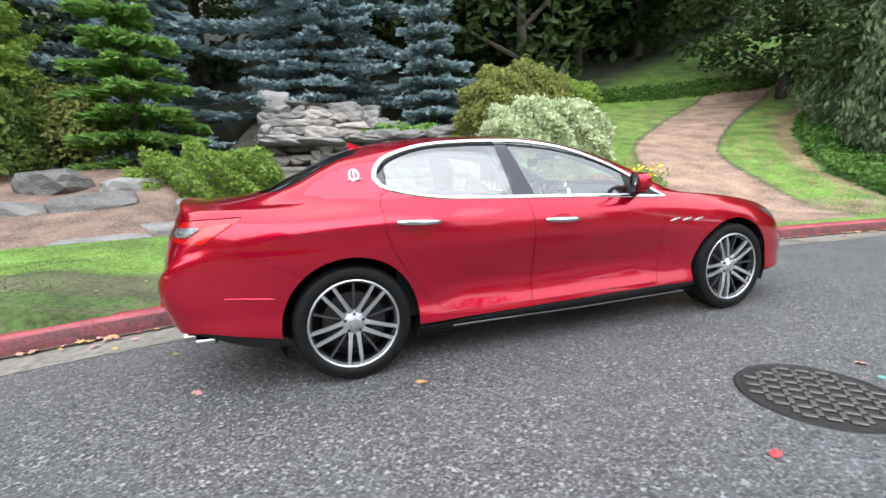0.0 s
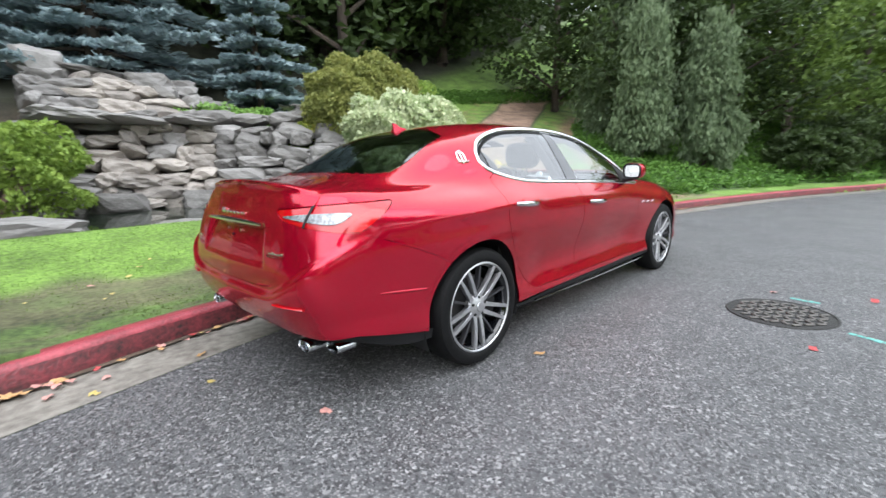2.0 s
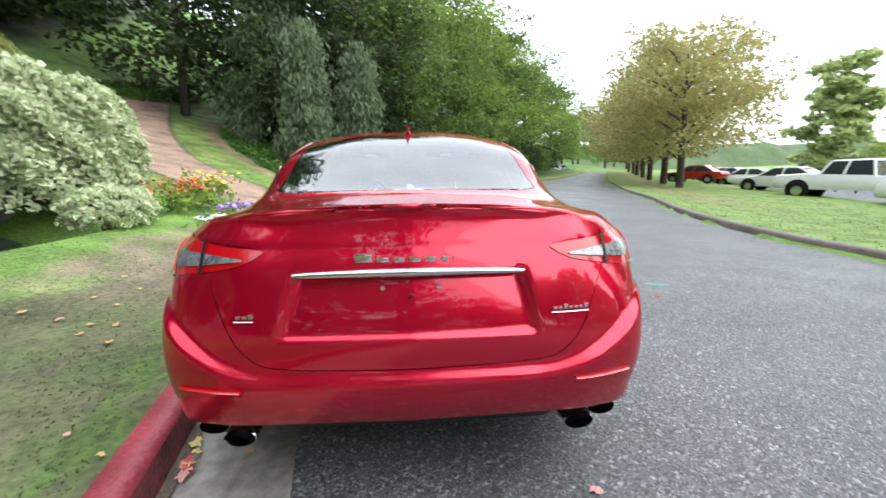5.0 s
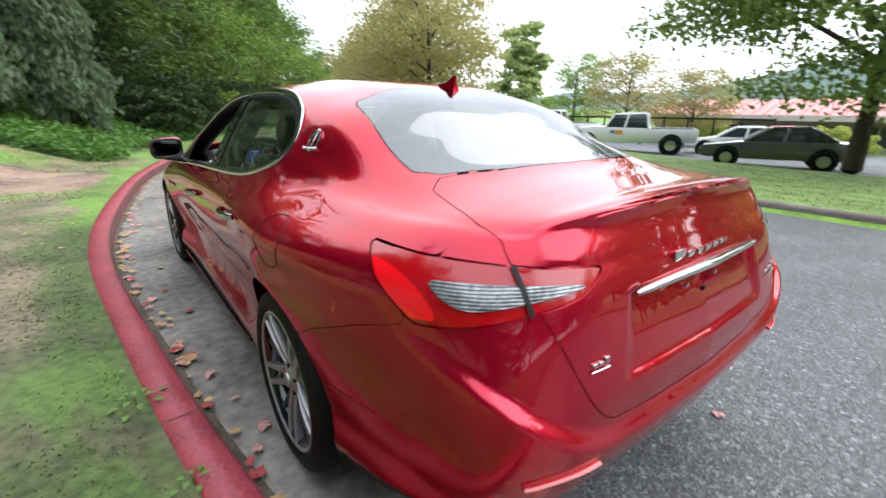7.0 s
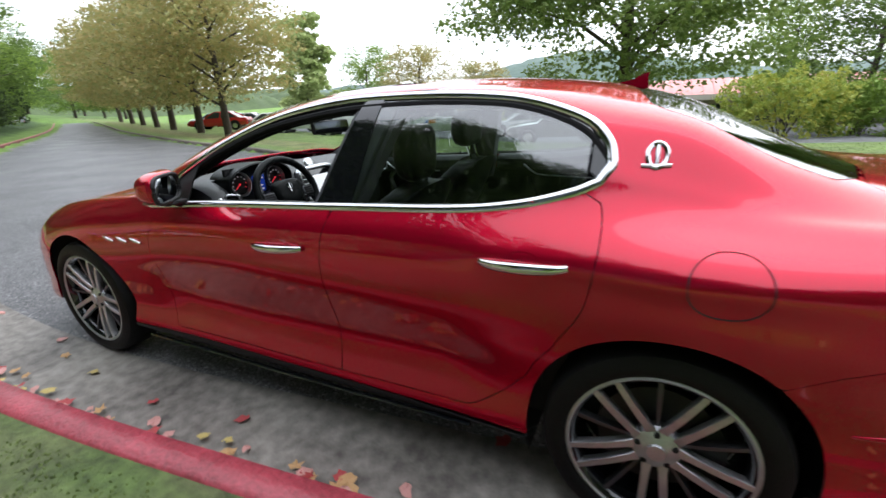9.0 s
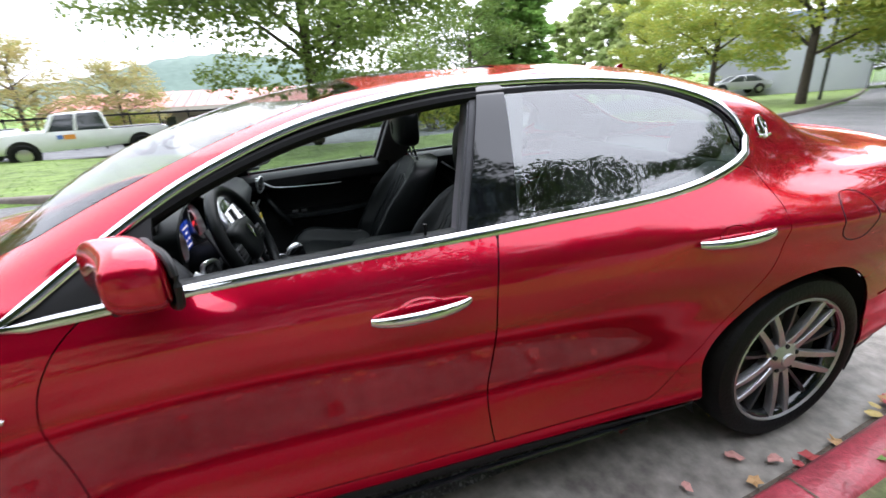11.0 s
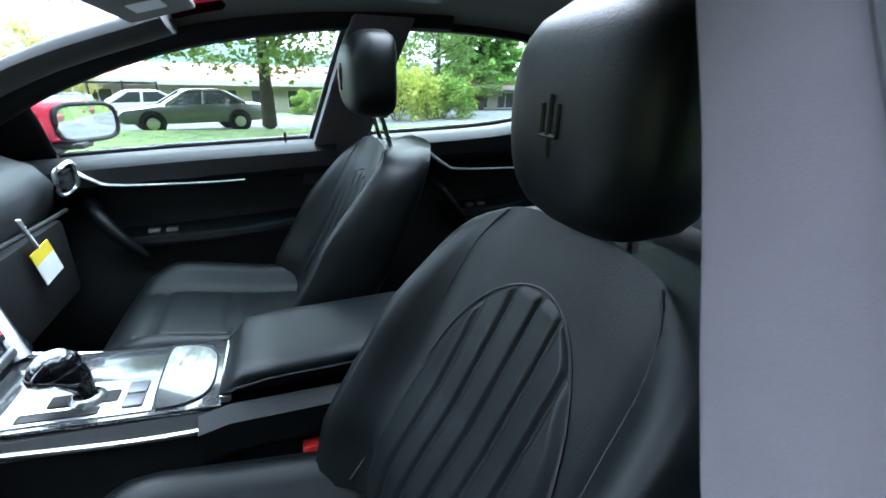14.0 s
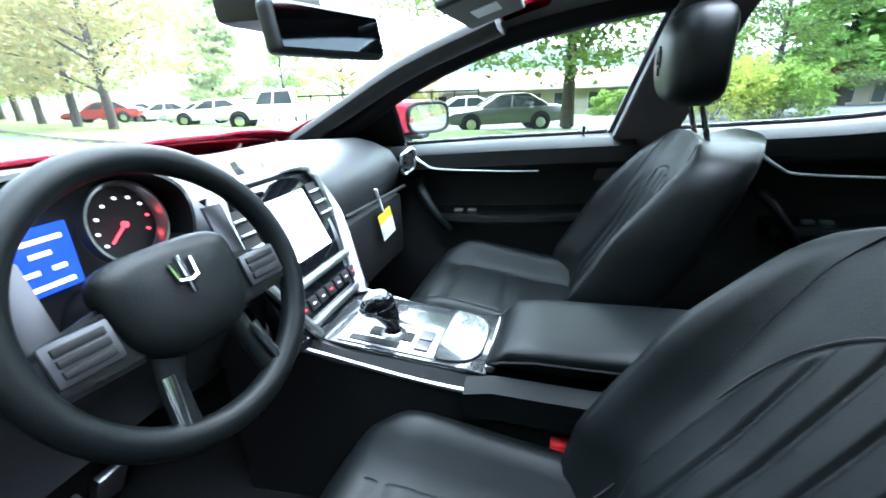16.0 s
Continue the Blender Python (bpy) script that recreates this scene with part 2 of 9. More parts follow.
def slab(bm, outline, z0, z1, m=None):
    """A plate with an outline of (x, y) points."""
    m = m or Matrix()
    lo = [bm.verts.new(m @ Vector((x, y, z0))) for x, y in outline]
    hi = [bm.verts.new(m @ Vector((x, y, z1))) for x, y in outline]
    bm.faces.new(lo[::-1])
    bm.faces.new(hi)
    n = len(lo)
    for i in range(n):
        j = (i + 1) % n
        bm.faces.new((lo[i], lo[j], hi[j], hi[i]))
    bmesh.ops.recalc_face_normals(bm, faces=bm.faces)
    return bm


def smooth_curve(pts, n=60, closed=False):
    """Catmull-Rom through points of any dimension."""
    p = np.array(pts, float)
    if closed:
        p = np.vstack([p[-1:], p, p[:2]])
    else:
        p = np.vstack([2 * p[0] - p[1], p, 2 * p[-1] - p[-2]])
    k = len(p) - 3
    out = []
    for s in np.linspace(0, k, n, endpoint=not closed):
        i = min(int(s), k - 1)
        f = s - i
        a, b, c, d = p[i], p[i + 1], p[i + 2], p[i + 3]
        out.append(0.5 * (2 * b + (c - a) * f + (2 * a - 5 * b + 4 * c - d) * f * f + (3 * b - a - 3 * c + d) * f ** 3))
    return np.array(out)


def grid_mesh(name, xs, ys, zf, mat):
    """A height sheet z = zf(X, Y) on arrays."""
    X, Y = np.meshgrid(xs, ys, indexing="ij")
    Z = zf(X, Y)
    nx, ny = X.shape
    idx = np.arange(nx * ny).reshape(nx, ny)
    faces = np.stack([idx[:-1, :-1], idx[1:, :-1], idx[1:, 1:], idx[:-1, 1:]], -1).reshape(-1, 4)
    me = bpy.data.meshes.new(name)
    me.from_pydata(np.stack([X, Y, Z], -1).reshape(-1, 3).tolist(), [], faces.tolist())
    me.polygons.foreach_set("use_smooth", [True] * len(me.polygons))
    me.materials.append(mat)
    return new(name, me)

def sstep(a, b, x):
    t = np.clip((x - a) / (b - a), 0, 1)
    return t * t * (3 - 2 * t)

# ---- ground, road and kerbs ----


def asphalt():
    """Dark binder with pale and dark chippings of about a centimetre, damp in patches."""
    m = material("damp_asphalt", (0.112, 0.113, 0.118), 0.55, 0.0, (0.066, 0.067, 0.070), 0.8, 9, 0.5, 230, rough2=0.38)
    n, l = m.node_tree.nodes, m.node_tree.links
    b = n["Principled BSDF"]
    base = [k for k in l if k.to_socket == b.inputs["Base Color"]][0].from_socket
    last = base
    for scale, lo, col in ((62, 0.90, (0.40, 0.40, 0.40)), (120, 0.76, (0.23, 0.23, 0.23)), (85, 0.70, (0.040, 0.040, 0.043))):
        v = n.new("ShaderNodeTexVoronoi")
        v.inputs["Scale"].default_value = scale
        l.new(n["Texture Coordinate"].outputs["Object"], v.inputs["Vector"])
        sp = n.new("ShaderNodeSeparateColor")
        l.new(v.outputs["Color"], sp.inputs[0])
        g = n.new("ShaderNodeMapRange")
        g.inputs["From Min"].default_value, g.inputs["From Max"].default_value = lo, lo + 0.12
        l.new(sp.outputs[0], g.inputs["Value"])
        mx = n.new("ShaderNodeMix")
        mx.data_type = "RGBA"
        mx.inputs["B"].default_value = (*col, 1)
        l.new(g.outputs[0], mx.inputs["Factor"])
        l.new(last, mx.inputs["A"])
        last = mx.outputs["Result"]
    l.new(last, b.inputs["Base Color"])
    return m


ASPHALT = asphalt()
CONCRETE = material("stained_gutter_concrete", (0.30, 0.28, 0.245), 0.6, 0.0, (0.075, 0.066, 0.057), 1.5, 14, 0.25, 60)
KERBRED = material("worn_red_kerb_paint", (0.40, 0.062, 0.085), 0.4, 0.0, (0.17, 0.025, 0.034), 5, 45, 0.3)
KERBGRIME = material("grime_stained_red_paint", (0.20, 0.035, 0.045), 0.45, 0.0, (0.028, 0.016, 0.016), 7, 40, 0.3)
SILT = material("wet_leaf_silt", (0.13, 0.095, 0.065), 0.7, 0.0, (0.045, 0.034, 0.026), 9, 70, 0.6)
KERBGREY = material("grey_kerb_concrete", (0.20, 0.17, 0.15), 0.8, 0.0, (0.09, 0.07, 0.06), 4, 50, 0.25)
STONE = material("grey_waterfall_stone", (0.30, 0.29, 0.28), 0.7, 0.0, (0.06, 0.056, 0.052), 2.8, 24, 0.9, 9, per_object=0.8)
WATER = plain("dark_pond_water", (0.015, 0.022, 0.015), 0.04)
BARK = material("dark_bark", (0.085, 0.065, 0.05), 0.9, 0.0, (0.04, 0.032, 0.026), 6, 40, 0.6)

KERB = smooth_curve([(-60, -26), (-30, -10), (-17, -3.6), (-10, -1.15), (-6, 0.02), (-4.0, 0.63), (-3.0, 0.87), (-2.2, 1.02), (-1.2, 1.17), (-0.2, 1.28), (0.7, 1.37), (1.6, 1.42),
                     (2.6, 1.40), (3.6, 1.31), (5.0, 1.13), (7.0, 0.78), (9.5, 0.10), (12.3, -0.85), (16, -2.55), (20, -4.6), (26, -7.9), (45, -18), (80, -34), (160, -70)], 420)
FARKERB = smooth_curve([(-60, -34), (-30, -16.5), (-17, -10.2), (-8, -7.2), (-3.3, -6.15), (-1, -6.02), (1.5, -6.0), (3.6, -6.15), (7, -7.0), (11.7, -8.8), (18, -10.9), (33, -17.0), (50, -25), (80, -39), (160, -76)], 300)


def kerb_y(x):
    return np.interp(x, KERB[:, 0], KERB[:, 1])


def far_y(x):
    return np.interp(x, FARKERB[:, 0], FARKERB[:, 1])


def wall_y(x):
    return np.interp(x, [-9, -5, -3.5, -2.5, 0.3, 1.2, 2.6, 3.6, 4.6], [11.3, 11.3, 10.9, 10.3, 9.9, 9.3, 8.4, 7.7, 7.0])


def terrain(X, Y):
    d = Y - kerb_y(X) - 0.075
    # garden side: lawn, pond basin, stone wall, wooded hill
    right = 0.14 + 0.03 * np.clip(d, 0, 1.6) + 0.27 * np.clip(d - 1.6, 0, 14) + 0.5 * np.clip(d - 15.6, 0, 30)
    wy = wall_y(X)
    e = Y - wy
    left = 0.14 + 0.06 * np.clip(d, 0, 1.4) + 0.20 * np.clip(d - 1.4, 0, 1.5) - 0.75 * sstep(4.0, 4.9, Y) + 0.0 * d
    batter = 0.62 + 0.38 * sstep(0, 1.5, X)                         # the stones lean back into the hill
    left = left + np.clip((e - 0.35) / batter, 0, 2.15) + 0.20 * np.clip(e - 2.4, 0, 6) + 0.6 * np.clip(e - 8.4, 0, 30)
    left = left + 1.0 * sstep(12.5, 14.6, Y) * sstep(2.4, 1.2, X) * sstep(-4.5, -3.0, X)
    slope = 0.45 + 0.25 * np.clip(Y - 4.6, 0, 5.5)                 # bank of bark soil past the pond's end
    left = np.where(X < -3.2, left + (np.maximum(left, slope) - left) * sstep(-3.2, -4.4, X), left)
    k = sstep(2.9, 5.2, X)
    g = left * (1 - k) + right * k
    road = 0.0
    # far side: lawn falling to the car park
    q = far_y(X) - 0.09 - Y
    far = 0.09 - 0.045 * np.clip(q, 0, 9) - 0.22 * sstep(9, 12, q) - 0.033 * np.clip(q - 12, 0, 30) + 0.03 * np.clip(q - 60, 0, 400)
    return np.where(d > 0, g, np.where(q > 0, far, road - 0.04))


xs = np.unique(np.concatenate([np.linspace(-400, -40, 14), np.linspace(-40, -12, 30), np.linspace(-12, 20, 215), np.linspace(20, 80, 50), np.linspace(80, 500, 14)]))
ys = np.unique(np.concatenate([np.linspace(-400, -60, 12), np.linspace(-60, -24, 30), np.linspace(-24, -5, 50), np.linspace(-5, -1.6, 20), np.linspace(-1.6, 1.9, 66), np.linspace(1.9, 16, 125), np.linspace(16, 60, 40), np.linspace(60, 400, 12)]))


def ground_material():
    """Grass, moss, soil, path and forest floor by place on one sheet."""
    m = material("garden_ground", (0.11, 0.20, 0.03), 0.9, 0.0, (0.06, 0.11, 0.02), 0.9, 30, 0.6, 45)
    n, l = m.node_tree.nodes, m.node_tree.links
    b = n["Principled BSDF"]
    col = n.new("ShaderNodeVertexColor")
    col.layer_name = "cover"
    tc = n["Texture Coordinate"]
    nz = n.new("ShaderNodeTexNoise")
    nz.inputs["Scale"].default_value, nz.inputs["Detail"].default_value = 22, 8
    l.new(tc.outputs["Object"], nz.inputs["Vector"])
    nb = n.new("ShaderNodeTexNoise")
    nb.inputs["Scale"].default_value, nb.inputs["Detail"].default_value = 1.6, 6
    l.new(tc.outputs["Object"], nb.inputs["Vector"])
    ad = n.new("ShaderNodeMath")
    ad.operation = "ADD"
    l.new(nz.outputs[0], ad.inputs[0])
    l.new(nb.outputs[0], ad.inputs[1])
    mr = n.new("ShaderNodeMapRange")
    mr.inputs["From Min"].default_value, mr.inputs["From Max"].default_value = 0.7, 1.3
    mr.inputs["To Min"].default_value, mr.inputs["To Max"].default_value = 0.38, 1.5
    l.new(ad.outputs[0], mr.inputs["Value"])
    mu = n.new("ShaderNodeMix")
    mu.data_type, mu.blend_type = "RGBA", "MULTIPLY"
    mu.inputs["Factor"].default_value = 1.0
    l.new(col.outputs[0], mu.inputs["A"])
    l.new(mr.outputs[0], mu.inputs["B"])
    l.new(mu.outputs["Result"], b.inputs["Base Color"])
    return m


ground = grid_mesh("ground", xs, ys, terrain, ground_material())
tagged(ground, "grass verge, lawn, bark soil and wooded hill around the road", "ground", kind="structure")

# cover colours by place: base colours of what grows or lies there
PATH_LINE = smooth_curve([(6.6, 2.2), (7.0, 3.2), (7.6, 4.4), (8.7, 6.3), (10.0, 7.7), (12.2, 9.2), (14.2, 10.4), (17.2, 11.9), (20, 13.2)], 70)
IVY_EDGE = ([9.4, 9.8, 10.6, 13.7, 15.9, 19.5, 34], [0.8, 2.2, 3.9, 6.6, 8.0, 9.3, 13.0])


def tongue(X, Y):
    """Lawn between the path and the ivy: above zero on the ivy's side."""
    return np.interp(X, *IVY_EDGE) - Y


def path_gap(X, Y):
    d = np.full(X.shape, 99.0)
    for px, py in PATH_LINE:
        d = np.minimum(d, np.hypot(X - px, Y - py))
    return d


_me = ground.data
_co = np.empty(len(_me.vertices) * 3)
_me.vertices.foreach_get("co", _co)
_co = _co.reshape(-1, 3)
_X, _Y = _co[:, 0], _co[:, 1]
_d = _Y - kerb_y(_X) - 0.16
_rng = np.random.RandomState(4)
_wob = 0.12 * np.sin(_X * 2.3) + 0.09 * np.sin(_X * 5.1 + 1.3) + 0.1 * np.sin(_Y * 3.7)
_cov = np.tile(np.array([0.13, 0.24, 0.03]), (len(_X), 1))


def lay(mask, c):
    w = np.clip(mask, 0, 1)[:, None]
    _cov[:] = _cov * (1 - w) + np.array(c) * w


lay((_d > 0) & (_d < 50), (0.125, 0.215, 0.036)) 
_moss = 0.5 + 0.5 * np.sin(_X * 4.3 + 2.1 * np.sin(_Y * 3.1)) * np.sin(_Y * 5.7 + 1.7 * np.sin(_X * 2.9)) + _rng.uniform(-0.25, 0.25, len(_X))
lay(sstep(1.45, 1.25, _d + _wob) * (_d > -0.2) * sstep(3.5, 1.5, _X), (0.095, 0.095, 0.046))   # bare, mossy strip by the kerb
lay(sstep(1.45, 1.25, _d + _wob) * (_d > -0.2) * sstep(3.5, 1.5, _X) * sstep(0.35, 0.95, _moss) * 0.75, (0.070, 0.100, 0.030))
lay(sstep(0.42, 0.18, _d + _wob) * (_d > -0.2) * sstep(3.5, 1.5, _X) * sstep(0.2, 0.7, _moss), (0.075, 0.125, 0.028))
lay(sstep(2.2, 1.9, _d + _wob) * sstep(0.25, 0.5, _d + _wob) * sstep(-0.8, 0.4, _X) * sstep(11, 9, _X) * (0.45 + 0.5 * sstep(0.3, 0.8, _moss)), (0.20, 0.155, 0.105))   # worn soil
lay(0.6 * sstep(0.55, 0.3, _d + _wob) * (_d > -0.2) * sstep(-0.6, 0.2, _X) * sstep(3.0, 1.6, _X), (0.075, 0.11, 0.032))
_pg = path_gap(_X, _Y)
lay(0.75 * np.clip(1.2 * _moss - 0.55, 0, 1) * (_pg > 1.1) * (_X > 5) * (tongue(_X, _Y) < 0) * (_Y < 14), (0.24, 0.16, 0.09))   # thin, browned turf
lay(0.9 * sstep(1.0, 0.3, -tongue(_X, _Y)) * (tongue(_X, _Y) < 0) * (_X > 9.4) * (_X < 19), (0.25, 0.17, 0.10))   # bare edge along the ivy
lay(0.8 * sstep(1.24, 1.18, _pg) * (_d > 1.8), (0.055, 0.045, 0.035))                  # dark edging of the path
lay(sstep(1.12, 1.06, _pg) * (_d > 0.4), (0.29, 0.195, 0.14))          # clay path
lay((_Y > 4.1) * (_X < 3.0) * (_d > 0) * 1.0, (0.13, 0.09, 0.07))                  # pond bed and bark soil
lay(sstep(4.3, 4.9, _Y + _wob) * sstep(-3.0, -3.6, _X), (0.20, 0.135, 0.105))
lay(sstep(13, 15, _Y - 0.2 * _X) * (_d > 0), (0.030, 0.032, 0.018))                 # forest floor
lay(sstep(-0.1, 0.25, tongue(_X, _Y)) * (_X > 9.4) * sstep(1.0, 1.6, _d + _wob), (0.045, 0.09, 0.022))   # ivy bank
_q = far_y(_X) - 0.15 - _Y
lay(((_q > 0) & (_q < 9.5)) * 1.0, (0.15, 0.22, 0.05))
lay(((_q > 1.2) & (_q < 3.2)) * 0.5 * sstep(6, 12, _X), (0.22, 0.15, 0.09))
lay(((_q > 11.2) & (_q < 30)) * (np.abs(_X - 6) < 60) * 1.0, (0.13, 0.135, 0.14))            # car park
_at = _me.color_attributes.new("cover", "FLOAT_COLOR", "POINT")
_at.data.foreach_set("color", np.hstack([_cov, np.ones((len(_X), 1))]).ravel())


def ribbon(name, line_a, line_b, za, zb, mat, label, category, thick=0.0):
    """A strip between two lines of (x, y)."""
    bm = bmesh.new()
    A = [bm.verts.new((x, y, za)) for x, y in line_a]
    B = [bm.verts.new((x, y, zb)) for x, y in line_b]
    for k in range(len(A) - 1):
        bm.faces.new((A[k], A[k + 1], B[k + 1], B[k]))
    bmesh.ops.recalc_face_normals(bm, faces=bm.faces)
    if bm.faces[:][0].normal.z < 0:
        bmesh.ops.reverse_faces(bm, faces=bm.faces)
    ob = mesh_object(name, bm, mat)
    return tagged(ob, label, category, kind="structure")


def offset(line, d):
    t = np.gradient(line, axis=0)
    n = np.stack([-t[:, 1], t[:, 0]], 1)
    return line + n / np.linalg.norm(n, axis=1)[:, None] * d


GUT = offset(KERB, -0.50)
_far_on = np.stack([GUT[:, 0], np.interp(GUT[:, 0], FARKERB[:, 0], FARKERB[:, 1]) + 0.0], 1)
ribbon("road", GUT, _far_on, 0.0, 0.0, ASPHALT, "wet grey asphalt road with worn aggregate", "road")
ribbon("gutter", offset(KERB, 0.02), offset(KERB, -0.506), -0.012, 0.004, CONCRETE, "stained concrete gutter beside the kerb", "gutter")


def kerb(line, side, mat, name, label, h=0.155, grime=None):
    prof = [(-0.02, -0.05), (0.0, 0.02), (0.012, h - 0.03), (0.035, h), (0.15, h + 0.004), (0.17, h - 0.02), (0.17, -0.05)]
    bm = bmesh.new()
    rows = []
    for o, z in prof:
        L = offset(line, o * side)
        rows.append([bm.verts.new((x, y, z)) for x, y in L])
    for A, B in zip(rows, rows[1:]):
        for k in range(len(A) - 1):
            bm.faces.new((A[k], A[k + 1], B[k + 1], B[k]))
    bmesh.ops.recalc_face_normals(bm, faces=bm.faces)
    ob = mesh_object(name, bm, mat, angle=60)
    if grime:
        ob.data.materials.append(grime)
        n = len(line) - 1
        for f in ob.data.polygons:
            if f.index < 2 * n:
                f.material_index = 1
    return tagged(ob, label, "kerb", kind="structure")


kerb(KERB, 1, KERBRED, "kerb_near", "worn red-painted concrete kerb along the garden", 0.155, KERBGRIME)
ribbon("silt", offset(KERB, 0.01), offset(KERB, -0.055), 0.006, 0.0045, SILT, "dark leaf silt lying along the kerb", "silt")
_j = int(np.argmin(abs(KERB[:, 0] + 1.19)))
_t = (KERB[_j + 1] - KERB[_j - 1]) / np.linalg.norm(KERB[_j + 1] - KERB[_j - 1])
_nn = np.array([-_t[1], _t[0]])
bm = bmesh.new()
_ends = []
for s in (-0.004, 0.004):
    _ends.append([bm.verts.new((*(KERB[_j] + _t * s + _nn * o), z)) for o, z in ((-0.004, 0.02), (0.009, 0.127), (0.0335, 0.158), (0.15, 0.162), (0.173, 0.137))])
for A, B in zip(zip(_ends[0], _ends[0][1:]), zip(_ends[1], _ends[1][1:])):
    bm.faces.new((A[0], A[1], B[1], B[0]))
_joint = mesh_object("kerb_joint", bm, SILT)
_joint.parent = bpy.data.objects["kerb_near"]
kerb(FARKERB, -1, KERBGREY, "kerb_far", "brown-stained concrete kerb across the road", 0.12)

# manhole cover with a raised chequer
mc = (0.63, -2.09)
bm = bmesh.new()
lathe(bm, [(0.0, 0.003), (0.325, 0.003), (0.33, 0.008), (0.342, 0.008), (0.345, 0.002), (0.35, 0.0)], 56, Matrix.Translation((*mc, 0)))
IRON = material("rusty_cast_iron", (0.030, 0.029, 0.028), 0.5, 0.3, (0.018, 0.017, 0.017), 8, 60, 0.3)
man = tagged(mesh_object("manhole_cover", bm, IRON), "round cast-iron manhole cover with raised chequer", "manhole cover")
bm0 = bmesh.new()
box(bm0, -0.030, 0.030, -0.013, 0.013, 0.0, 0.010, bevel=0.003, seg=1)
bar = bpy.data.meshes.new("chequer_bar")
bm0.to_mesh(bar)
bm0.free()
bar.materials.append(material("worn_iron_tread", (0.17, 0.165, 0.16), 0.45, 0.6, (0.10, 0.09, 0.08), 8, 60, 0.3))
for i in range(-6, 7):
    for j in range(-6, 7):
        x, y = i * 0.062, j * 0.062
        if math.hypot(x, y) < 0.29:
            o = new("chequer_bar", bar)
            o.parent = man
            o.matrix_basis = pose(mc[0] + x, mc[1] + y, 0.0035, 0, 0, 45 if (i + j) % 2 else -45)
# survey paint marks on the asphalt
TEAL = material("faded_teal_spray_paint", (0.16, 0.50, 0.44), 0.7, 0.0, (0.10, 0.26, 0.24), 14, 90)
for k, (x, y, a, ln) in enumerate([(1.10, -2.19, 85, 0.20), (0.40, -2.58, 70, 0.22)]):
    bm = bmesh.new()
    for q in range(5):
        r = random.Random(k * 7 + q)
        box(bm, -ln / 2 + q * ln / 5, -ln / 2 + (q + 0.85) * ln / 5, -0.02 + r.uniform(-0.008, 0.008), 0.015 + r.uniform(-0.008, 0.01), 0.001, 0.0035, pose(x, y, 0, 0, 0, a))
    tagged(mesh_object("road_paint_mark", bm, TEAL), "faded teal spray mark on the asphalt", "paint mark")


# ---- plants ----
def leaf_mat(name, c1, c2, island=0.7, rough=0.6, spec=0.4):
    m = material(name, c1, rough, 0.0, c2, 0.7, 6, per_island=island, spec=spec)
    b = m.node_tree.nodes["Principled BSDF"]
    b.inputs["Transmission Weight"].default_value = 0.0
    n, l = m.node_tree.nodes, m.node_tree.links
    tr = n.new("ShaderNodeBsdfTranslucent")
    mx = n.new("ShaderNodeMixShader")
    mx.inputs[0].default_value = 0.38
    src = [k for k in l if k.to_socket == b.inputs["Base Color"]][0].from_socket
    l.new(src, tr.inputs[0])
    l.new(b.outputs[0], mx.inputs[1])
    l.new(tr.outputs[0], mx.inputs[2])
    l.new(mx.outputs[0], n["Material Output"].inputs[0])
    return m


LEAF_DARK = leaf_mat("dark_green_leaves", (0.075, 0.118, 0.033), (0.022, 0.040, 0.0125))
LEAF_GREEN = leaf_mat("mid_green_leaves", (0.188, 0.275, 0.0562), (0.0625, 0.112, 0.025))
LEAF_LIGHT = leaf_mat("light_green_leaves", (0.3, 0.413, 0.075), (0.125, 0.213, 0.0375))
LEAF_AUTUMN = leaf_mat("turning_autumn_leaves", (0.50, 0.37, 0.15), (0.27, 0.33, 0.12), 1.0)
LEAF_YELLOW = leaf_mat("yellow_green_leaves", (0.50, 0.46, 0.08), (0.23, 0.36, 0.08), 0.9)
LEAF_BLUE = leaf_mat("blue_spruce_needles", (0.42, 0.52, 0.55), (0.17, 0.235, 0.25))
LEAF_SPRUCE = leaf_mat("green_spruce_needles", (0.28, 0.46, 0.11), (0.13, 0.25, 0.06))
LEAF_GREYGREEN = leaf_mat("grey_green_cypress", (0.20, 0.265, 0.14), (0.07, 0.11, 0.05))
LEAF_CREAM = leaf_mat("cream_variegated_leaves", (0.82, 0.84, 0.6), (0.26, 0.36, 0.15), 1.0)
LEAF_OLIVE = leaf_mat("olive_shrub_leaves", (0.375, 0.375, 0.112), (0.15, 0.188, 0.05))
LEAF_IVY = leaf_mat("ivy_leaves", (0.163, 0.312, 0.05), (0.0438, 0.112, 0.0225))


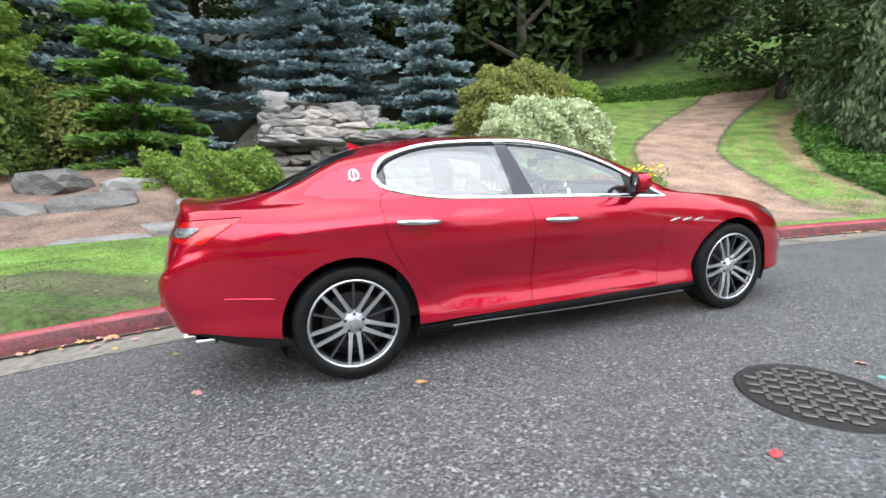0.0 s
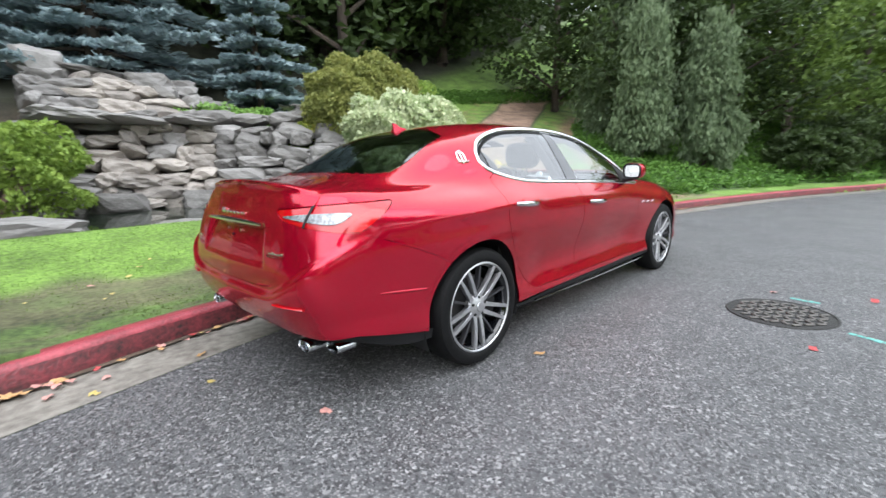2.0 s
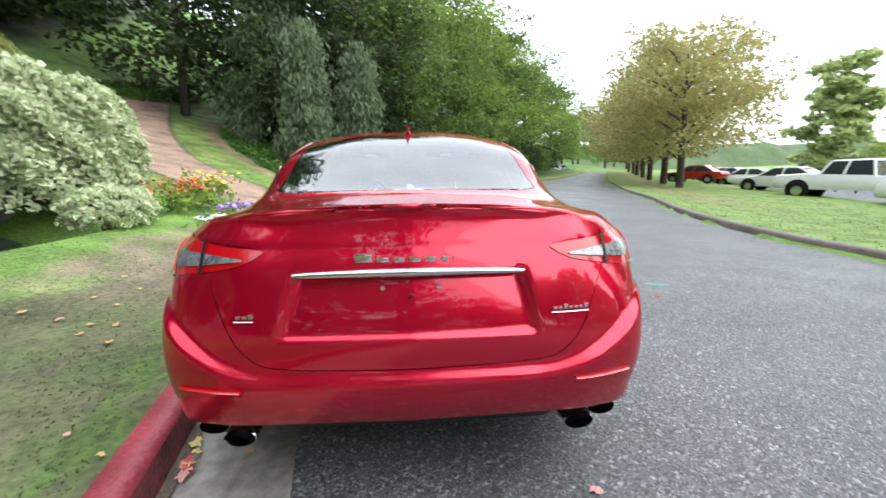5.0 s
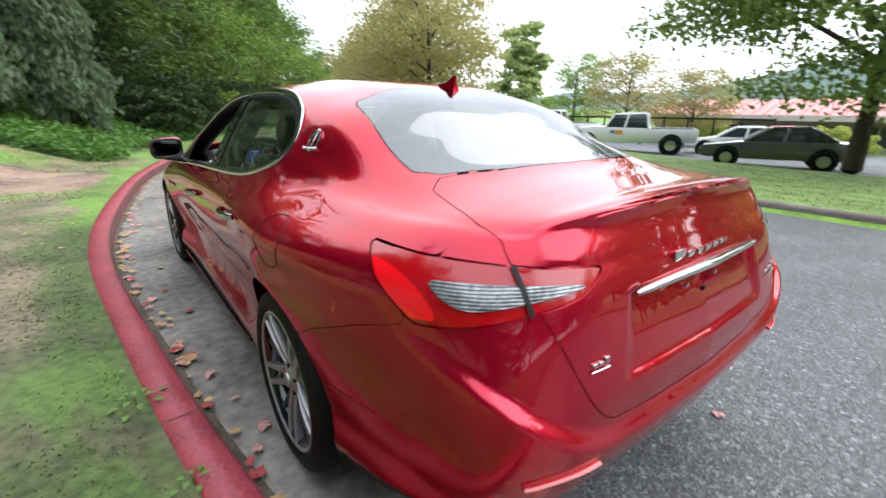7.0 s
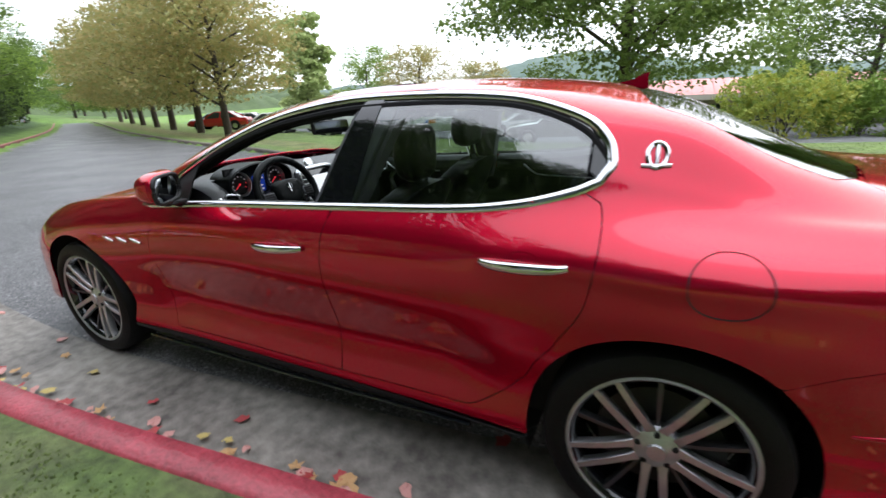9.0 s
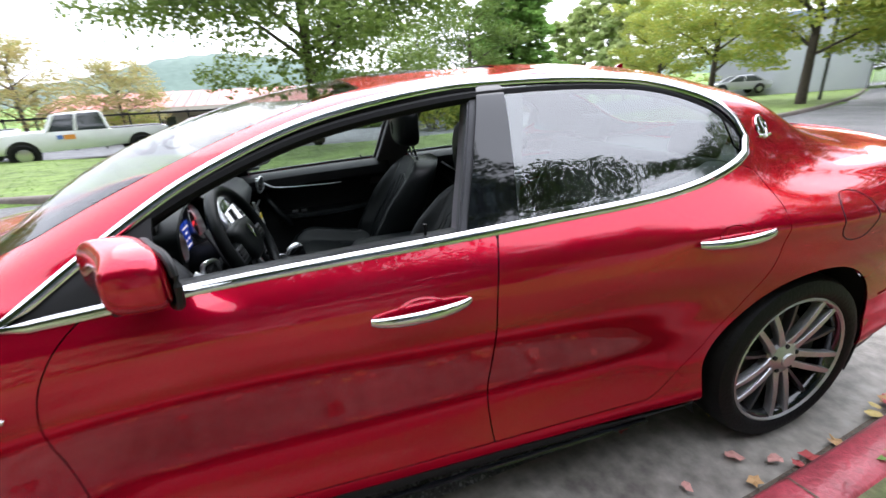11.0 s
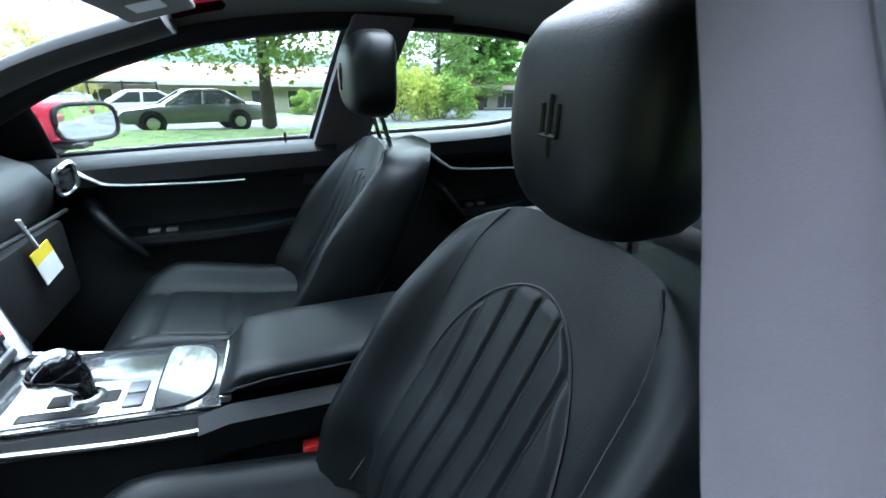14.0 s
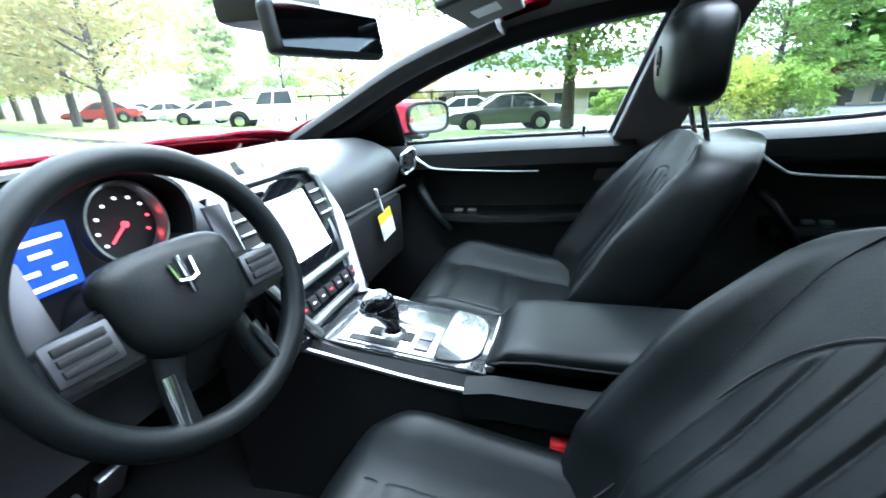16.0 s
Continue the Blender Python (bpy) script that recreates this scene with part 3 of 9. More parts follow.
def leaves_mesh(name, centres, size, mat, rng, flat=0.0, long=1.5, axis=None, level=0.0):
    """Many small bent leaves, two triangles each, about the given centres; level lays them flatter."""
    n = len(centres)
    a = rng.normal(size=(n, 3))
    a[:, 2] *= 1 - level
    if axis is not None:
        a = axis + 0.35 * a
    a /= np.linalg.norm(a, axis=1)[:, None]
    b = rng.normal(size=(n, 3))
    b[:, 2] *= 1 - max(flat, level)
    b -= (a * b).sum(1)[:, None] * a
    b /= np.linalg.norm(b, axis=1)[:, None] + 1e-9
    s = (size * rng.uniform(0.6, 1.35, n))[:, None]
    c = np.cross(a, b) * s * 0.25
    p = np.stack([centres - a * s * long / 2, centres + b * s / 2 + c, centres + a * s * long / 2, centres - b * s / 2 + c], 1).reshape(-1, 3)
    i = np.arange(n)[:, None] * 4
    f = np.concatenate([i + np.array([0, 1, 2]), i + np.array([0, 2, 3])], 1).reshape(-1, 3)
    me = bpy.data.meshes.new(name)
    me.from_pydata(p.tolist(), [], f.tolist())
    me.materials.append(mat)
    return me


def limbs(bm, base, h, r, n, rng, spread, start=0.3, rise=0.5, apart=None):
    """Trunk and limbs; with a list in apart, each limb goes into a mesh of its own there."""
    top = Vector(base) + Vector((rng.uniform(-0.2, 0.2), rng.uniform(-0.2, 0.2), h))
    mid = Vector(base).lerp(top, 0.5) + Vector((rng.uniform(-0.12, 0.12), rng.uniform(-0.12, 0.12), 0))
    tube(bm, [Vector(base) - Vector((0, 0, 0.3)), Vector(base) + Vector((0, 0, 0.15)), mid, top], [r * 1.35, r, r * 0.7, r * 0.18], 9)
    tips = []
    for k in range(n):
        f = start + (0.95 - start) * (k + rng.uniform(0, 0.8)) / n
        p = Vector(base).lerp(mid, f * 2) if f < 0.5 else mid.lerp(top, f * 2 - 1)
        a = k * 2.4 + rng.uniform(-0.4, 0.4)
        ln = spread * (1.1 - 0.6 * f) * rng.uniform(0.75, 1.1)
        e = p + Vector((math.cos(a) * ln, math.sin(a) * ln, ln * rise * rng.uniform(0.6, 1.3)))
        m2 = p.lerp(e, 0.5) + Vector((0, 0, ln * 0.08))
        own = bm
        if apart is not None:
            own = bmesh.new()
            apart.append(own)
        tube(own, [p, m2, e], [r * 0.34, r * 0.2, r * 0.05], 6)
        tips += [m2, e, p.lerp(e, 0.75)]
    return tips


def broad_tree(name, seed, h, spread, trunk_r, leaf, mat, n_leaves, clear=0.28, label="", at=(0, 0, 0), group="", clump=0.16, split=False):
    rng = random.Random(seed)
    nr = np.random.RandomState(seed)
    t = thing(name, label, "tree", at, rng.uniform(0, 360), group)
    bm = bmesh.new()
    own = [] if split else None
    tips = limbs(bm, (0, 0, 0), h * 0.86, trunk_r, 13, rng, spread, clear, apart=own)
    part("trunk", bm, BARK, t)
    for b in own or ():
        part("limb", b, BARK, t)
    # foliage masses about the limbs and on the crown's outline, leafy on their upper sides
    cl = [np.array(p) + nr.normal(size=3) * spread * 0.12 for p in tips for _ in range(2)]
    for _ in range(64):
        z = nr.uniform(clear + 0.02, 1.0)
        w = spread * (1.0 - (abs(z - 0.55) / 0.50) ** 2.4) ** 0.5 if abs(z - 0.55) < 0.50 else 0.08 * spread
        a = nr.uniform(0, math.tau)
        rr = w * nr.uniform(0.5, 1.0)
        cl.append(np.array([math.cos(a) * rr, math.sin(a) * rr, z * h]))
    cl = np.array(cl)
    size = spread * clump * nr.uniform(0.75, 1.6, len(cl))
    k = nr.choice(len(cl), n_leaves, p=size ** 2 / (size ** 2).sum())
    d = nr.normal(size=(n_leaves, 3))
    d /= np.linalg.norm(d, axis=1)[:, None]
    d[:, 2] = np.where(d[:, 2] < 0, d[:, 2] * nr.uniform(-0.6, 1.0, n_leaves), d[:, 2])
    r = size[k] * (1.08 - np.abs(nr.normal(size=n_leaves)) * 0.34)
    C = cl[k] + d * r[:, None] * np.array([1, 1, 0.62])
    C = C[C[:, 2] > h * clear * 0.7]
    ob = new("crown", leaves_mesh("crown", C, leaf, mat, nr, level=0.45))
    ob.parent = t
    return t


def conifer(name, seed, h, r, mat, n, label, at, leaf=0.16, droop=0.25, base=0.06, layered=True, weep=0.0, group=""):
    rng, nr = random.Random(seed), np.random.RandomState(seed)
    t = thing(name, label, "tree", at, rng.uniform(0, 360), group)
    bm = bmesh.new()
    tube(bm, [(0, 0, -0.4), (0, 0, h * 0.5), (0, 0, h)], [0.03 * h * 0.6, 0.018 * h * 0.6, 0.01], 8)
    nb = int(12 * h) if layered else int(8 * h)
    C, A = [], []
    per = n // nb
    for b in range(nb):
        f = base + (1 - base) * (b + rng.random()) / nb
        ln = r * (1 - f) ** 0.85 * rng.uniform(0.72, 1.08) + 0.08
        a = b * 2.399 + rng.uniform(-0.3, 0.3)
        z = f * h
        if layered and not weep and droop > 0:
            z = (math.floor(z / 0.62) + 0.5 + rng.uniform(-0.13, 0.13)) * 0.62     # whorls
            ln *= rng.choice((0.8, 1.0, 1.12))
        d = np.array([math.cos(a), math.sin(a), 0.0])
        s = nr.uniform(0.12, 1.0, max(3, int(per * (0.3 + ln / r)))) ** 0.7
        wdt = ln * 0.30 * (1.1 - s)
        side = np.array([-d[1], d[0], 0])
        off = nr.uniform(-1, 1, len(s))
        zz = z - droop * ln * s ** 1.5 + 0.10 * ln * s ** 4 * (1 - weep) - weep * ln * nr.uniform(0, 1, len(s)) * s
        P = d * (ln * s)[:, None] + side * (off * wdt)[:, None] + np.array([0, 0, 1]) * zz[:, None] + nr.normal(size=(len(s), 3)) * leaf * 0.25
        C.append(P)
        ax = d + side * (off * 0.8)[:, None] + np.array([0, 0, -weep * 2.0])
        A.append(ax)
        if b % 2 == 0:
            e = d * ln
            tube(bm, [(0, 0, z), (e[0] * 0.5, e[1] * 0.5, z - droop * ln * 0.3), (e[0] * 0.9, e[1] * 0.9, z - droop * ln * 0.85)], [0.02 + 0.012 * ln, 0.012, 0.004], 5)
    part("trunk", bm, BARK, t)
    ob = new("crown", leaves_mesh("crown", np.vstack(C), leaf, mat, nr, 0.3 if weep else 0.75, 2.2, np.vstack(A)))
    ob.parent = t
    return t


def shrub(name, seed, rx, ry, h, mat, n, leaf, label, at, category="shrub", power=2.6, rough=0.10, core=(0.03, 0.04, 0.015)):
    """A rounded bush: short stems, a leafy shell with hollows and stray shoots."""
    nr = np.random.RandomState(seed)
    rng = random.Random(seed)
    t = thing(name, label, category, at)
    bm = bmesh.new()
    for k in range(9):
        a = k * 2.4
        tube(bm, [(math.cos(a) * 0.08, math.sin(a) * 0.08, -0.2), (math.cos(a) * rx * 0.3, math.sin(a) * ry * 0.3, h * 0.4), (math.cos(a) * rx * 0.6, math.sin(a) * ry * 0.6, h * 0.8)], [0.03, 0.02, 0.006], 5)
    part("stem", bm, BARK, t)
    d = nr.normal(size=(n, 3))
    d[:, 2] = np.abs(d[:, 2]) - 1.1 * (nr.uniform(size=n) < 0.42) * nr.uniform(0.2, 1, n)
    d /= (np.abs(d) ** power).sum(1)[:, None] ** (1 / power)
    lump = 1 + rough * np.sin(d[:, 0] * 7 + seed) * np.sin(d[:, 1] * 6 + 2) + rough * 0.7 * np.sin(d[:, 2] * 9 + d[:, 0] * 11)
    depth = 1 - np.abs(nr.normal(size=n)) * 0.10 + 0.05 * (nr.uniform(size=n) < 0.06)
    P = d * (lump * depth)[:, None] * np.array([rx, ry, h * 0.62]) + np.array([0, 0, h * 0.38])
    P = P[P[:, 2] > 0.02]
    ob = new("foliage", leaves_mesh("foliage", P, leaf, mat, nr, 0.1, 1.5))
    ob.parent = t
    return t


def ground_z(x, y):
    return float(terrain(np.array([[x]]), np.array([[y]]))[0, 0])


def on(x, y, dz=-0.03):
    return (x, y, ground_z(x, y) + dz)


shrub("variegated_shrub", 3, 1.46, 1.25, 2.18, LEAF_CREAM, 32000, 0.085, "clipped cream-and-green variegated shrub on the slope", (4.30, 6.4, 0.62), power=3.6)
shrub("olive_shrub", 5, 1.55, 1.4, 2.25, LEAF_OLIVE, 24000, 0.08, "large domed olive-green clipped shrub", (4.9, 9.0, 2.05))
shrub("bright_green_shrub", 6, 1.2, 1.1, 2.0, LEAF_LIGHT, 7000, 0.08, "bright green rounded shrub behind the olive one", (6.9, 9.6, 2.1))
shrub("low_olive_shrub", 7, 0.6, 0.55, 0.75, LEAF_YELLOW, 4000, 0.05, "small yellow-green shrub on top of the stones", on(3.7, 10.1))
shrub("low_variegated_shrub", 8, 0.6, 0.5, 0.55, LEAF_CREAM, 3000, 0.06, "low grey-green variegated shrub beside the lawn", (2.75, 4.3, 0.45), core=(0.1, 0.1, 0.1))
shrub("weeping_green_shrub", 9, 1.6, 1.4, 1.75, LEAF_LIGHT, 15000, 0.07, "loose bright green weeping shrub over the pond", (-3.75, 9.0, 0.35), rough=0.2)
shrub("left_green_shrub", 11, 1.6, 1.2, 2.4, LEAF_GREEN, 7000, 0.10, "green rounded shrub on the bank", on(-9.0, 9.6))
shrub("left_light_shrub", 12, 1.4, 1.2, 2.6, LEAF_LIGHT, 6000, 0.10, "light green shrub on the bank", on(-10.8, 8.8))
shrub("grey_shrub", 13, 1.2, 1.0, 2.2, LEAF_OLIVE, 5000, 0.09, "greyish open shrub on the bank", on(-7.4, 11.0))
shrub("dwarf_pine", 14, 1.5, 1.1, 0.9, LEAF_SPRUCE, 4500, 0.10, "low spreading dwarf pine by the stones", on(2.2, 12.6), rough=0.2)
conifer("green_spruce", 21, 5.9, 2.1, LEAF_SPRUCE, 22000, "young bright green spruce on the bank", on(-5.6, 10.6), 0.15)
conifer("blue_spruce", 22, 18.0, 5.6, LEAF_BLUE, 52000, "large blue spruce with layered boughs above the stones", on(-0.2, 18.2), 0.17, base=0.03)
conifer("blue_spruce", 23, 7.5, 2.3, LEAF_BLUE, 22000, "slender blue spruce beside the shrubs", on(3.9, 14.0), 0.15, base=0.03)
conifer("blue_spruce", 24, 16.0, 4.2, LEAF_BLUE, 22000, "blue spruce in the shade of the hill", on(-7.5, 17.0), 0.18, base=0.03)

# ---- the red saloon: body as one smooth lofted skin, cut into panels ----
# each station: x and 11 (y, z) pairs from the sill to the roof's middle line
STATIONS = [
    (2.10, "70 20 85 24 87 40 87 54 85 65 81 73 74 78 66 80 56 81 38 82.5 0 83.5"),
    (1.85, "78 20 91 26 92.5 42 93.5 57 92.5 69 88.5 78 81 84 72 86.5 60 87.5 40 88.5 0 89"),
    (1.50, "80 20 93 26 93 42 94.5 58 95 72 92 83 85 90 76 92.5 65 93.5 42 95 0 95.5"),
    (1.10, "80 20 92 25 90.5 40 92.5 57 94.5 73 92 86 86.5 94 80 97 70 98.5 48 101.5 0 103"),
    (0.80, "80 18 90.5 24 88.5 40 90.5 58 94 75 92.5 88 88 96 83 102 75 109 50 119 0 123"),
    (0.45, "80 18 90 24 88 40 90 60 94 78 92.5 91 87 99 80 112 70 123.5 46 133 0 136.5"),
    (0.00, "80 18 90 24 88.5 40 90.5 60 94.5 80 92.5 93 86.5 102 77 120 66.5 136 45 142.5 0 145"),
    (-0.45, "80 18 90 24 88.5 40 90.5 60 94.5 80 92.5 94 86 103.5 76 122 64 139.5 43 145.5 0 147"),
    (-0.90, "80 18 90.5 25 89 42 91.5 62 95 82 93 95 85 105.5 75 122 63 138.5 43 144.5 0 146.5"),
    (-1.25, "80 20 92 27 91 45 94 65 96.5 84 94.5 97 84.5 106.5 75.5 119.5 64 133 43 140 0 143"),
    (-1.50, "80 20 92 27 92 45 95.5 65 97.5 83 95 97 82 105 73.5 113.5 63 127.5 42 134 0 136.5"),
    (-1.75, "78 22 91 28 92 46 94.5 66 95.5 82 93.5 96 82 103.5 72.5 108.5 61 117 41 122.5 0 125.5"),
    (-2.00, "76 24 88 30 90 47 91.5 66 92 82 90 95.5 81 103 71 107 58.5 111 40 113.5 0 114.5"),
    (-2.22, "70 26 83.5 32 86 48 87 66 87 82 84.5 95.5 76.5 103.5 67 107.5 55 109.5 38 111 0 112"),
]
RINGS_REAR = [
    "60 30 -231.5 75 35 -236.5 79 48 -241 80 64 -244 78.5 80 -242 75 93 -238 69 102 -235 62 106.5 -235.5 53 109 -238 37 110.5 -241.5 0 111.5 -243.5",
    "50 33 -238.5 62 37 -242.5 64.5 48 -248 64.5 63 -251.5 63 78 -249.5 60 92 -246 57 100 -242.5 52 106 -240.5 45 108.5 -242 33 110 -243.5 0 111.5 -244",
    "30 34 -240.5 36 37.5 -244.5 38 48 -250.5 38 63 -254 37 78 -252.5 36 92 -248.5 35 100 -245.5 33 106 -243.5 29 109 -243.5 22 110.5 -243.8 0 111.5 -244",
    "13 34.5 -241 15 38 -245.5 16 48 -251.5 16 63 -254.8 15.5 78 -253.5 15 92 -249.5 14.5 100 -246.5 13.5 106 -244.5 12 109 -244 9 110.7 -244 0 111.5 -244",
    "0 34.5 -241.5 0 38 -246 0 48 -252 0 63 -255.3 0 78 -254 0 92 -250 0 100 -247 0 106 -245 0 109 -244.3 0 110.7 -244 0 111.5 -244",
]
RINGS_FRONT = [
    "0 24 240 0 27 241 0 38 242.5 0 46 242.5 0 53 242 0 58 241.5 0 63 241 0 67 240 0 70 239 0 73 238 0 75 236",
    "45 23 236 52 26 237 54 38 238 54 46 238 52 53 238 49 58 237 45 63 236 40 66.5 236 34 69 236.5 24 72 236.5 0 75 236",
    "60 22 226 72 26 228 75 38 229 75 50 229 73 60 228 69 67 226 63 71 225 56 73 226 48 74 228 33 75 230 0 76 233",
]


def _net():
    rows = [[(c[i + 2], c[i], c[i + 1]) for i in range(0, 33, 3)] for c in ([float(v) / 100 for v in s.split()] for s in RINGS_FRONT)]
    for x, s in STATIONS:
        c = [float(v) / 100 for v in s.split()]
        rows.append([(x, c[i], c[i + 1]) for i in range(0, 22, 2)])
    rows += [[(c[i + 2], c[i], c[i + 1]) for i in range(0, 33, 3)] for c in ([float(v) / 100 for v in s.split()] for s in RINGS_REAR)]
    return np.array(rows)


NET = _net()
# parameters: u by steps along the shoulder, v by steps up the middle section
_du = np.linalg.norm(np.diff(NET[:, 5], axis=0), axis=1)
UK = np.concatenate([[0], np.cumsum(_du)])
VK = np.concatenate([[0], np.cumsum(np.linalg.norm(np.diff(NET[9], axis=0), axis=1))])
UMAX, VMAX = UK[-1], VK[-1]


def _hermite(K, P, s):
    """Cubic through P (first axis) at knots K, taken at s; s varies with the second axis of P if it has one row each."""
    d = np.diff(P, axis=0) / np.diff(K).reshape(-1, *([1] * (P.ndim - 1)))
    h = np.diff(K)
    w = (h[:-1] / (h[:-1] + h[1:])).reshape(-1, *([1] * (P.ndim - 1)))
    T = np.concatenate([d[:1], d[:-1] * (1 - w) + d[1:] * w, d[-1:]])
    i = np.clip(np.searchsorted(K, s, side="right") - 1, 0, len(K) - 2)
    return i, (s - K[i]) / h[i], h[i], T


def skin(u, v):
    """Points of the left half of the body at arrays u, v of one shape."""
    u, v = np.broadcast_arrays(np.asarray(u, float), np.asarray(v, float))
    sh = u.shape
    u, v = np.clip(u.ravel(), 0, UMAX), np.clip(v.ravel(), 0, VMAX)
    i, f, h, T = _hermite(UK, NET, u)
    f, h = f[:, None, None], h[:, None, None]
    row = (2 * f ** 3 - 3 * f ** 2 + 1) * NET[i] + (f ** 3 - 2 * f ** 2 + f) * h * T[i] + (3 * f ** 2 - 2 * f ** 3) * NET[i + 1] + (f ** 3 - f ** 2) * h * T[i + 1]
    P = row.transpose(1, 0, 2)
    P2 = np.concatenate([P, P[-2:-1] * np.array([1, -1, 1])])           # mirror past the middle line
    K2 = np.concatenate([VK, [2 * VK[-1] - VK[-2]]])
    j, g, hv, T2 = _hermite(K2, P2, v)
    k = np.arange(len(u))
    g, hv = g[:, None], hv[:, None]
    p = (2 * g ** 3 - 3 * g ** 2 + 1) * P2[j, k] + (g ** 3 - 2 * g ** 2 + g) * hv * T2[j, k] + (3 * g ** 2 - 2 * g ** 3) * P2[j + 1, k] + (g ** 3 - g ** 2) * hv * T2[j + 1, k]
    p = dress(p)
    return p.reshape(*sh, 3)


def bumper_line(y):
    return 0.582 + 0.31 * np.clip((np.abs(y) - 0.40) / 0.5, 0, 1) ** 2.0


def dress(p):
    """Creases and hollows on the smooth loft."""
    p = p.copy()
    x, y, z = p[:, 0], np.abs(p[:, 1]), p[:, 2]
    # the bumper stands proud of the tail
    rear = sstep(-2.12, -2.32, x)
    zb = bumper_line(y)
    below = sstep(zb + 0.032, zb - 0.030, z)
    p[:, 0] -= 0.030 * rear * below * sstep(0.28, 0.40, z)
    # number-plate hollow in the boot lid
    w = 0.36 + 0.05 * np.clip((0.91 - z) / 0.2, 0, 1)
    hol = sstep(w + 0.02, w - 0.012, y) * sstep(0.706, 0.722, z) * sstep(0.915, 0.898, z) * (x < -2.2)
    p[:, 0] += hol * (0.013 + 0.09 * np.clip(z - 0.72, 0, 0.2))
    # ducktail lip on the boot lid
    lip = np.exp(-((x + 2.405) / 0.045) ** 2) * (z > 1.0) * sstep(0.70, 0.55, y)
    p[:, 2] += 0.008 * lip
    # door hollow between the arches
    mid = sstep(-1.05, -0.75, x) * sstep(0.95, 0.6, x)
    p[:, 1] -= np.sign(p[:, 1]) * mid * 0.022 * np.exp(-((z - 0.50) / 0.10) ** 2)
    # sharp flank crease under the handles of the rear door
    p[:, 1] += np.sign(p[:, 1]) * 0.012 * np.exp(-((z - (0.93 + 0.02 * (x + 1.2))) / 0.03) ** 2) * sstep(-0.75, -1.05, x) * sstep(-2.0, -1.6, x)
    return p


def loops(poly):
    a = np.asarray(poly, float)
    return a, np.roll(a, -1, axis=0)


def poly_sdf(poly):
    """Signed distance to a closed outline in two dimensions: inside is below zero."""
    A, B = loops(poly)
    D = B - A
    L = (D ** 2).sum(1) + 1e-12

    def f(q):
        out = np.empty(len(q))
        for s in range(0, len(q), 4000):
            c = q[s:s + 4000]
            w = c[:, None] - A
            t = np.clip((w * D).sum(2) / L, 0, 1)
            dist = np.sqrt(((w - t[..., None] * D) ** 2).sum(2).min(1))
            up = (A[:, 1] <= c[:, None, 1]) != (B[:, 1] <= c[:, None, 1])
            xc = A[:, 0] + (c[:, None, 1] - A[:, 1]) * D[:, 0] / np.where(D[:, 1] == 0, 1e-12, D[:, 1])
            ins = (up & (c[:, None, 0] < xc)).sum(1) % 2 == 1
            out[s:s + 4000] = np.where(ins, -dist, dist)
        return out
    return f


def both(*fs):
    return lambda p: np.max([f(p) for f in fs], axis=0)


def minus(f, g):
    return lambda p: np.maximum(f(p), -g(p))


def side_view(poly):
    f = poly_sdf(poly)
    return lambda p: f(p[:, [0, 2]])


def rear_view(poly):
    f = poly_sdf(poly)
    return lambda p: f(np.stack([np.abs(p[:, 1]), p[:, 2]], 1))


def top_view(poly):
    f = poly_sdf(poly)
    return lambda p: f(np.stack([p[:, 0], np.abs(p[:, 1])], 1))


def arch(x0, r=0.402):
    return lambda p: r - np.hypot(p[:, 0] - x0, p[:, 2] - 0.352)


def patch(mask, u0, u1, v0, v1, step=0.022, gap=0.0, lift=0.0):
    """The skin inside a mask: points and faces (left half), cut exactly along the mask's edge."""
    nu, nv = max(2, int((u1 - u0) / step) + 1), max(2, int((v1 - v0) / step) + 1)
    U, V = np.meshgrid(np.linspace(u0, u1, nu), np.linspace(v0, v1, nv), indexing="ij")
    P = skin(U, V).reshape(-1, 3)
    uv = np.stack([U.ravel(), V.ravel()], 1)
    S = mask(P) + gap
    idx = np.arange(nu * nv).reshape(nu, nv)
    quads = np.stack([idx[:-1, :-1], idx[1:, :-1], idx[1:, 1:], idx[:-1, 1:]], -1).reshape(-1, 4)
    ins = S[quads] < 0
    full = quads[ins.all(1)]
    mixed = quads[ins.any(1) & ~ins.all(1)]
    faces = [list(q) for q in full]
    edges, cut_a, cut_b = {}, [], []
    base = len(P)
    for q in mixed:
        f = []
        for k in range(4):
            a, b = q[k], q[(k + 1) % 4]
            if S[a] < 0:
                f.append(a)
            if (S[a] < 0) != (S[b] < 0):
                key = (min(a, b), max(a, b))
                if key not in edges:
                    edges[key] = base + len(cut_a)
                    cut_a.append(key[0]), cut_b.append(key[1])
                f.append(edges[key])
        if len(f) > 2:
            faces.append(f)
    if cut_a:
        a, b = uv[cut_a], uv[cut_b]
        sa, sb = S[cut_a], S[cut_b]
        for _ in range(5):
            t = (sa / (sa - sb))[:, None]
            c = a + (b - a) * t
            sc = mask(skin(c[:, 0], c[:, 1])) + gap
            same = (sc < 0) == (sa < 0)
            a, sa = np.where(same[:, None], c, a), np.where(same, sc, sa)
            b, sb = np.where(same[:, None], b, c), np.where(same, sb, sc)
        uv = np.vstack([uv, c])
        P = np.vstack([P, skin(c[:, 0], c[:, 1])])
    if lift:
        P = P + lift * normals(uv)
    used = np.unique([i for f in faces for i in f])
    new_i = {int(o): n for n, o in enumerate(used)}
    return P[used], [[new_i[int(i)] for i in f] for f in faces]


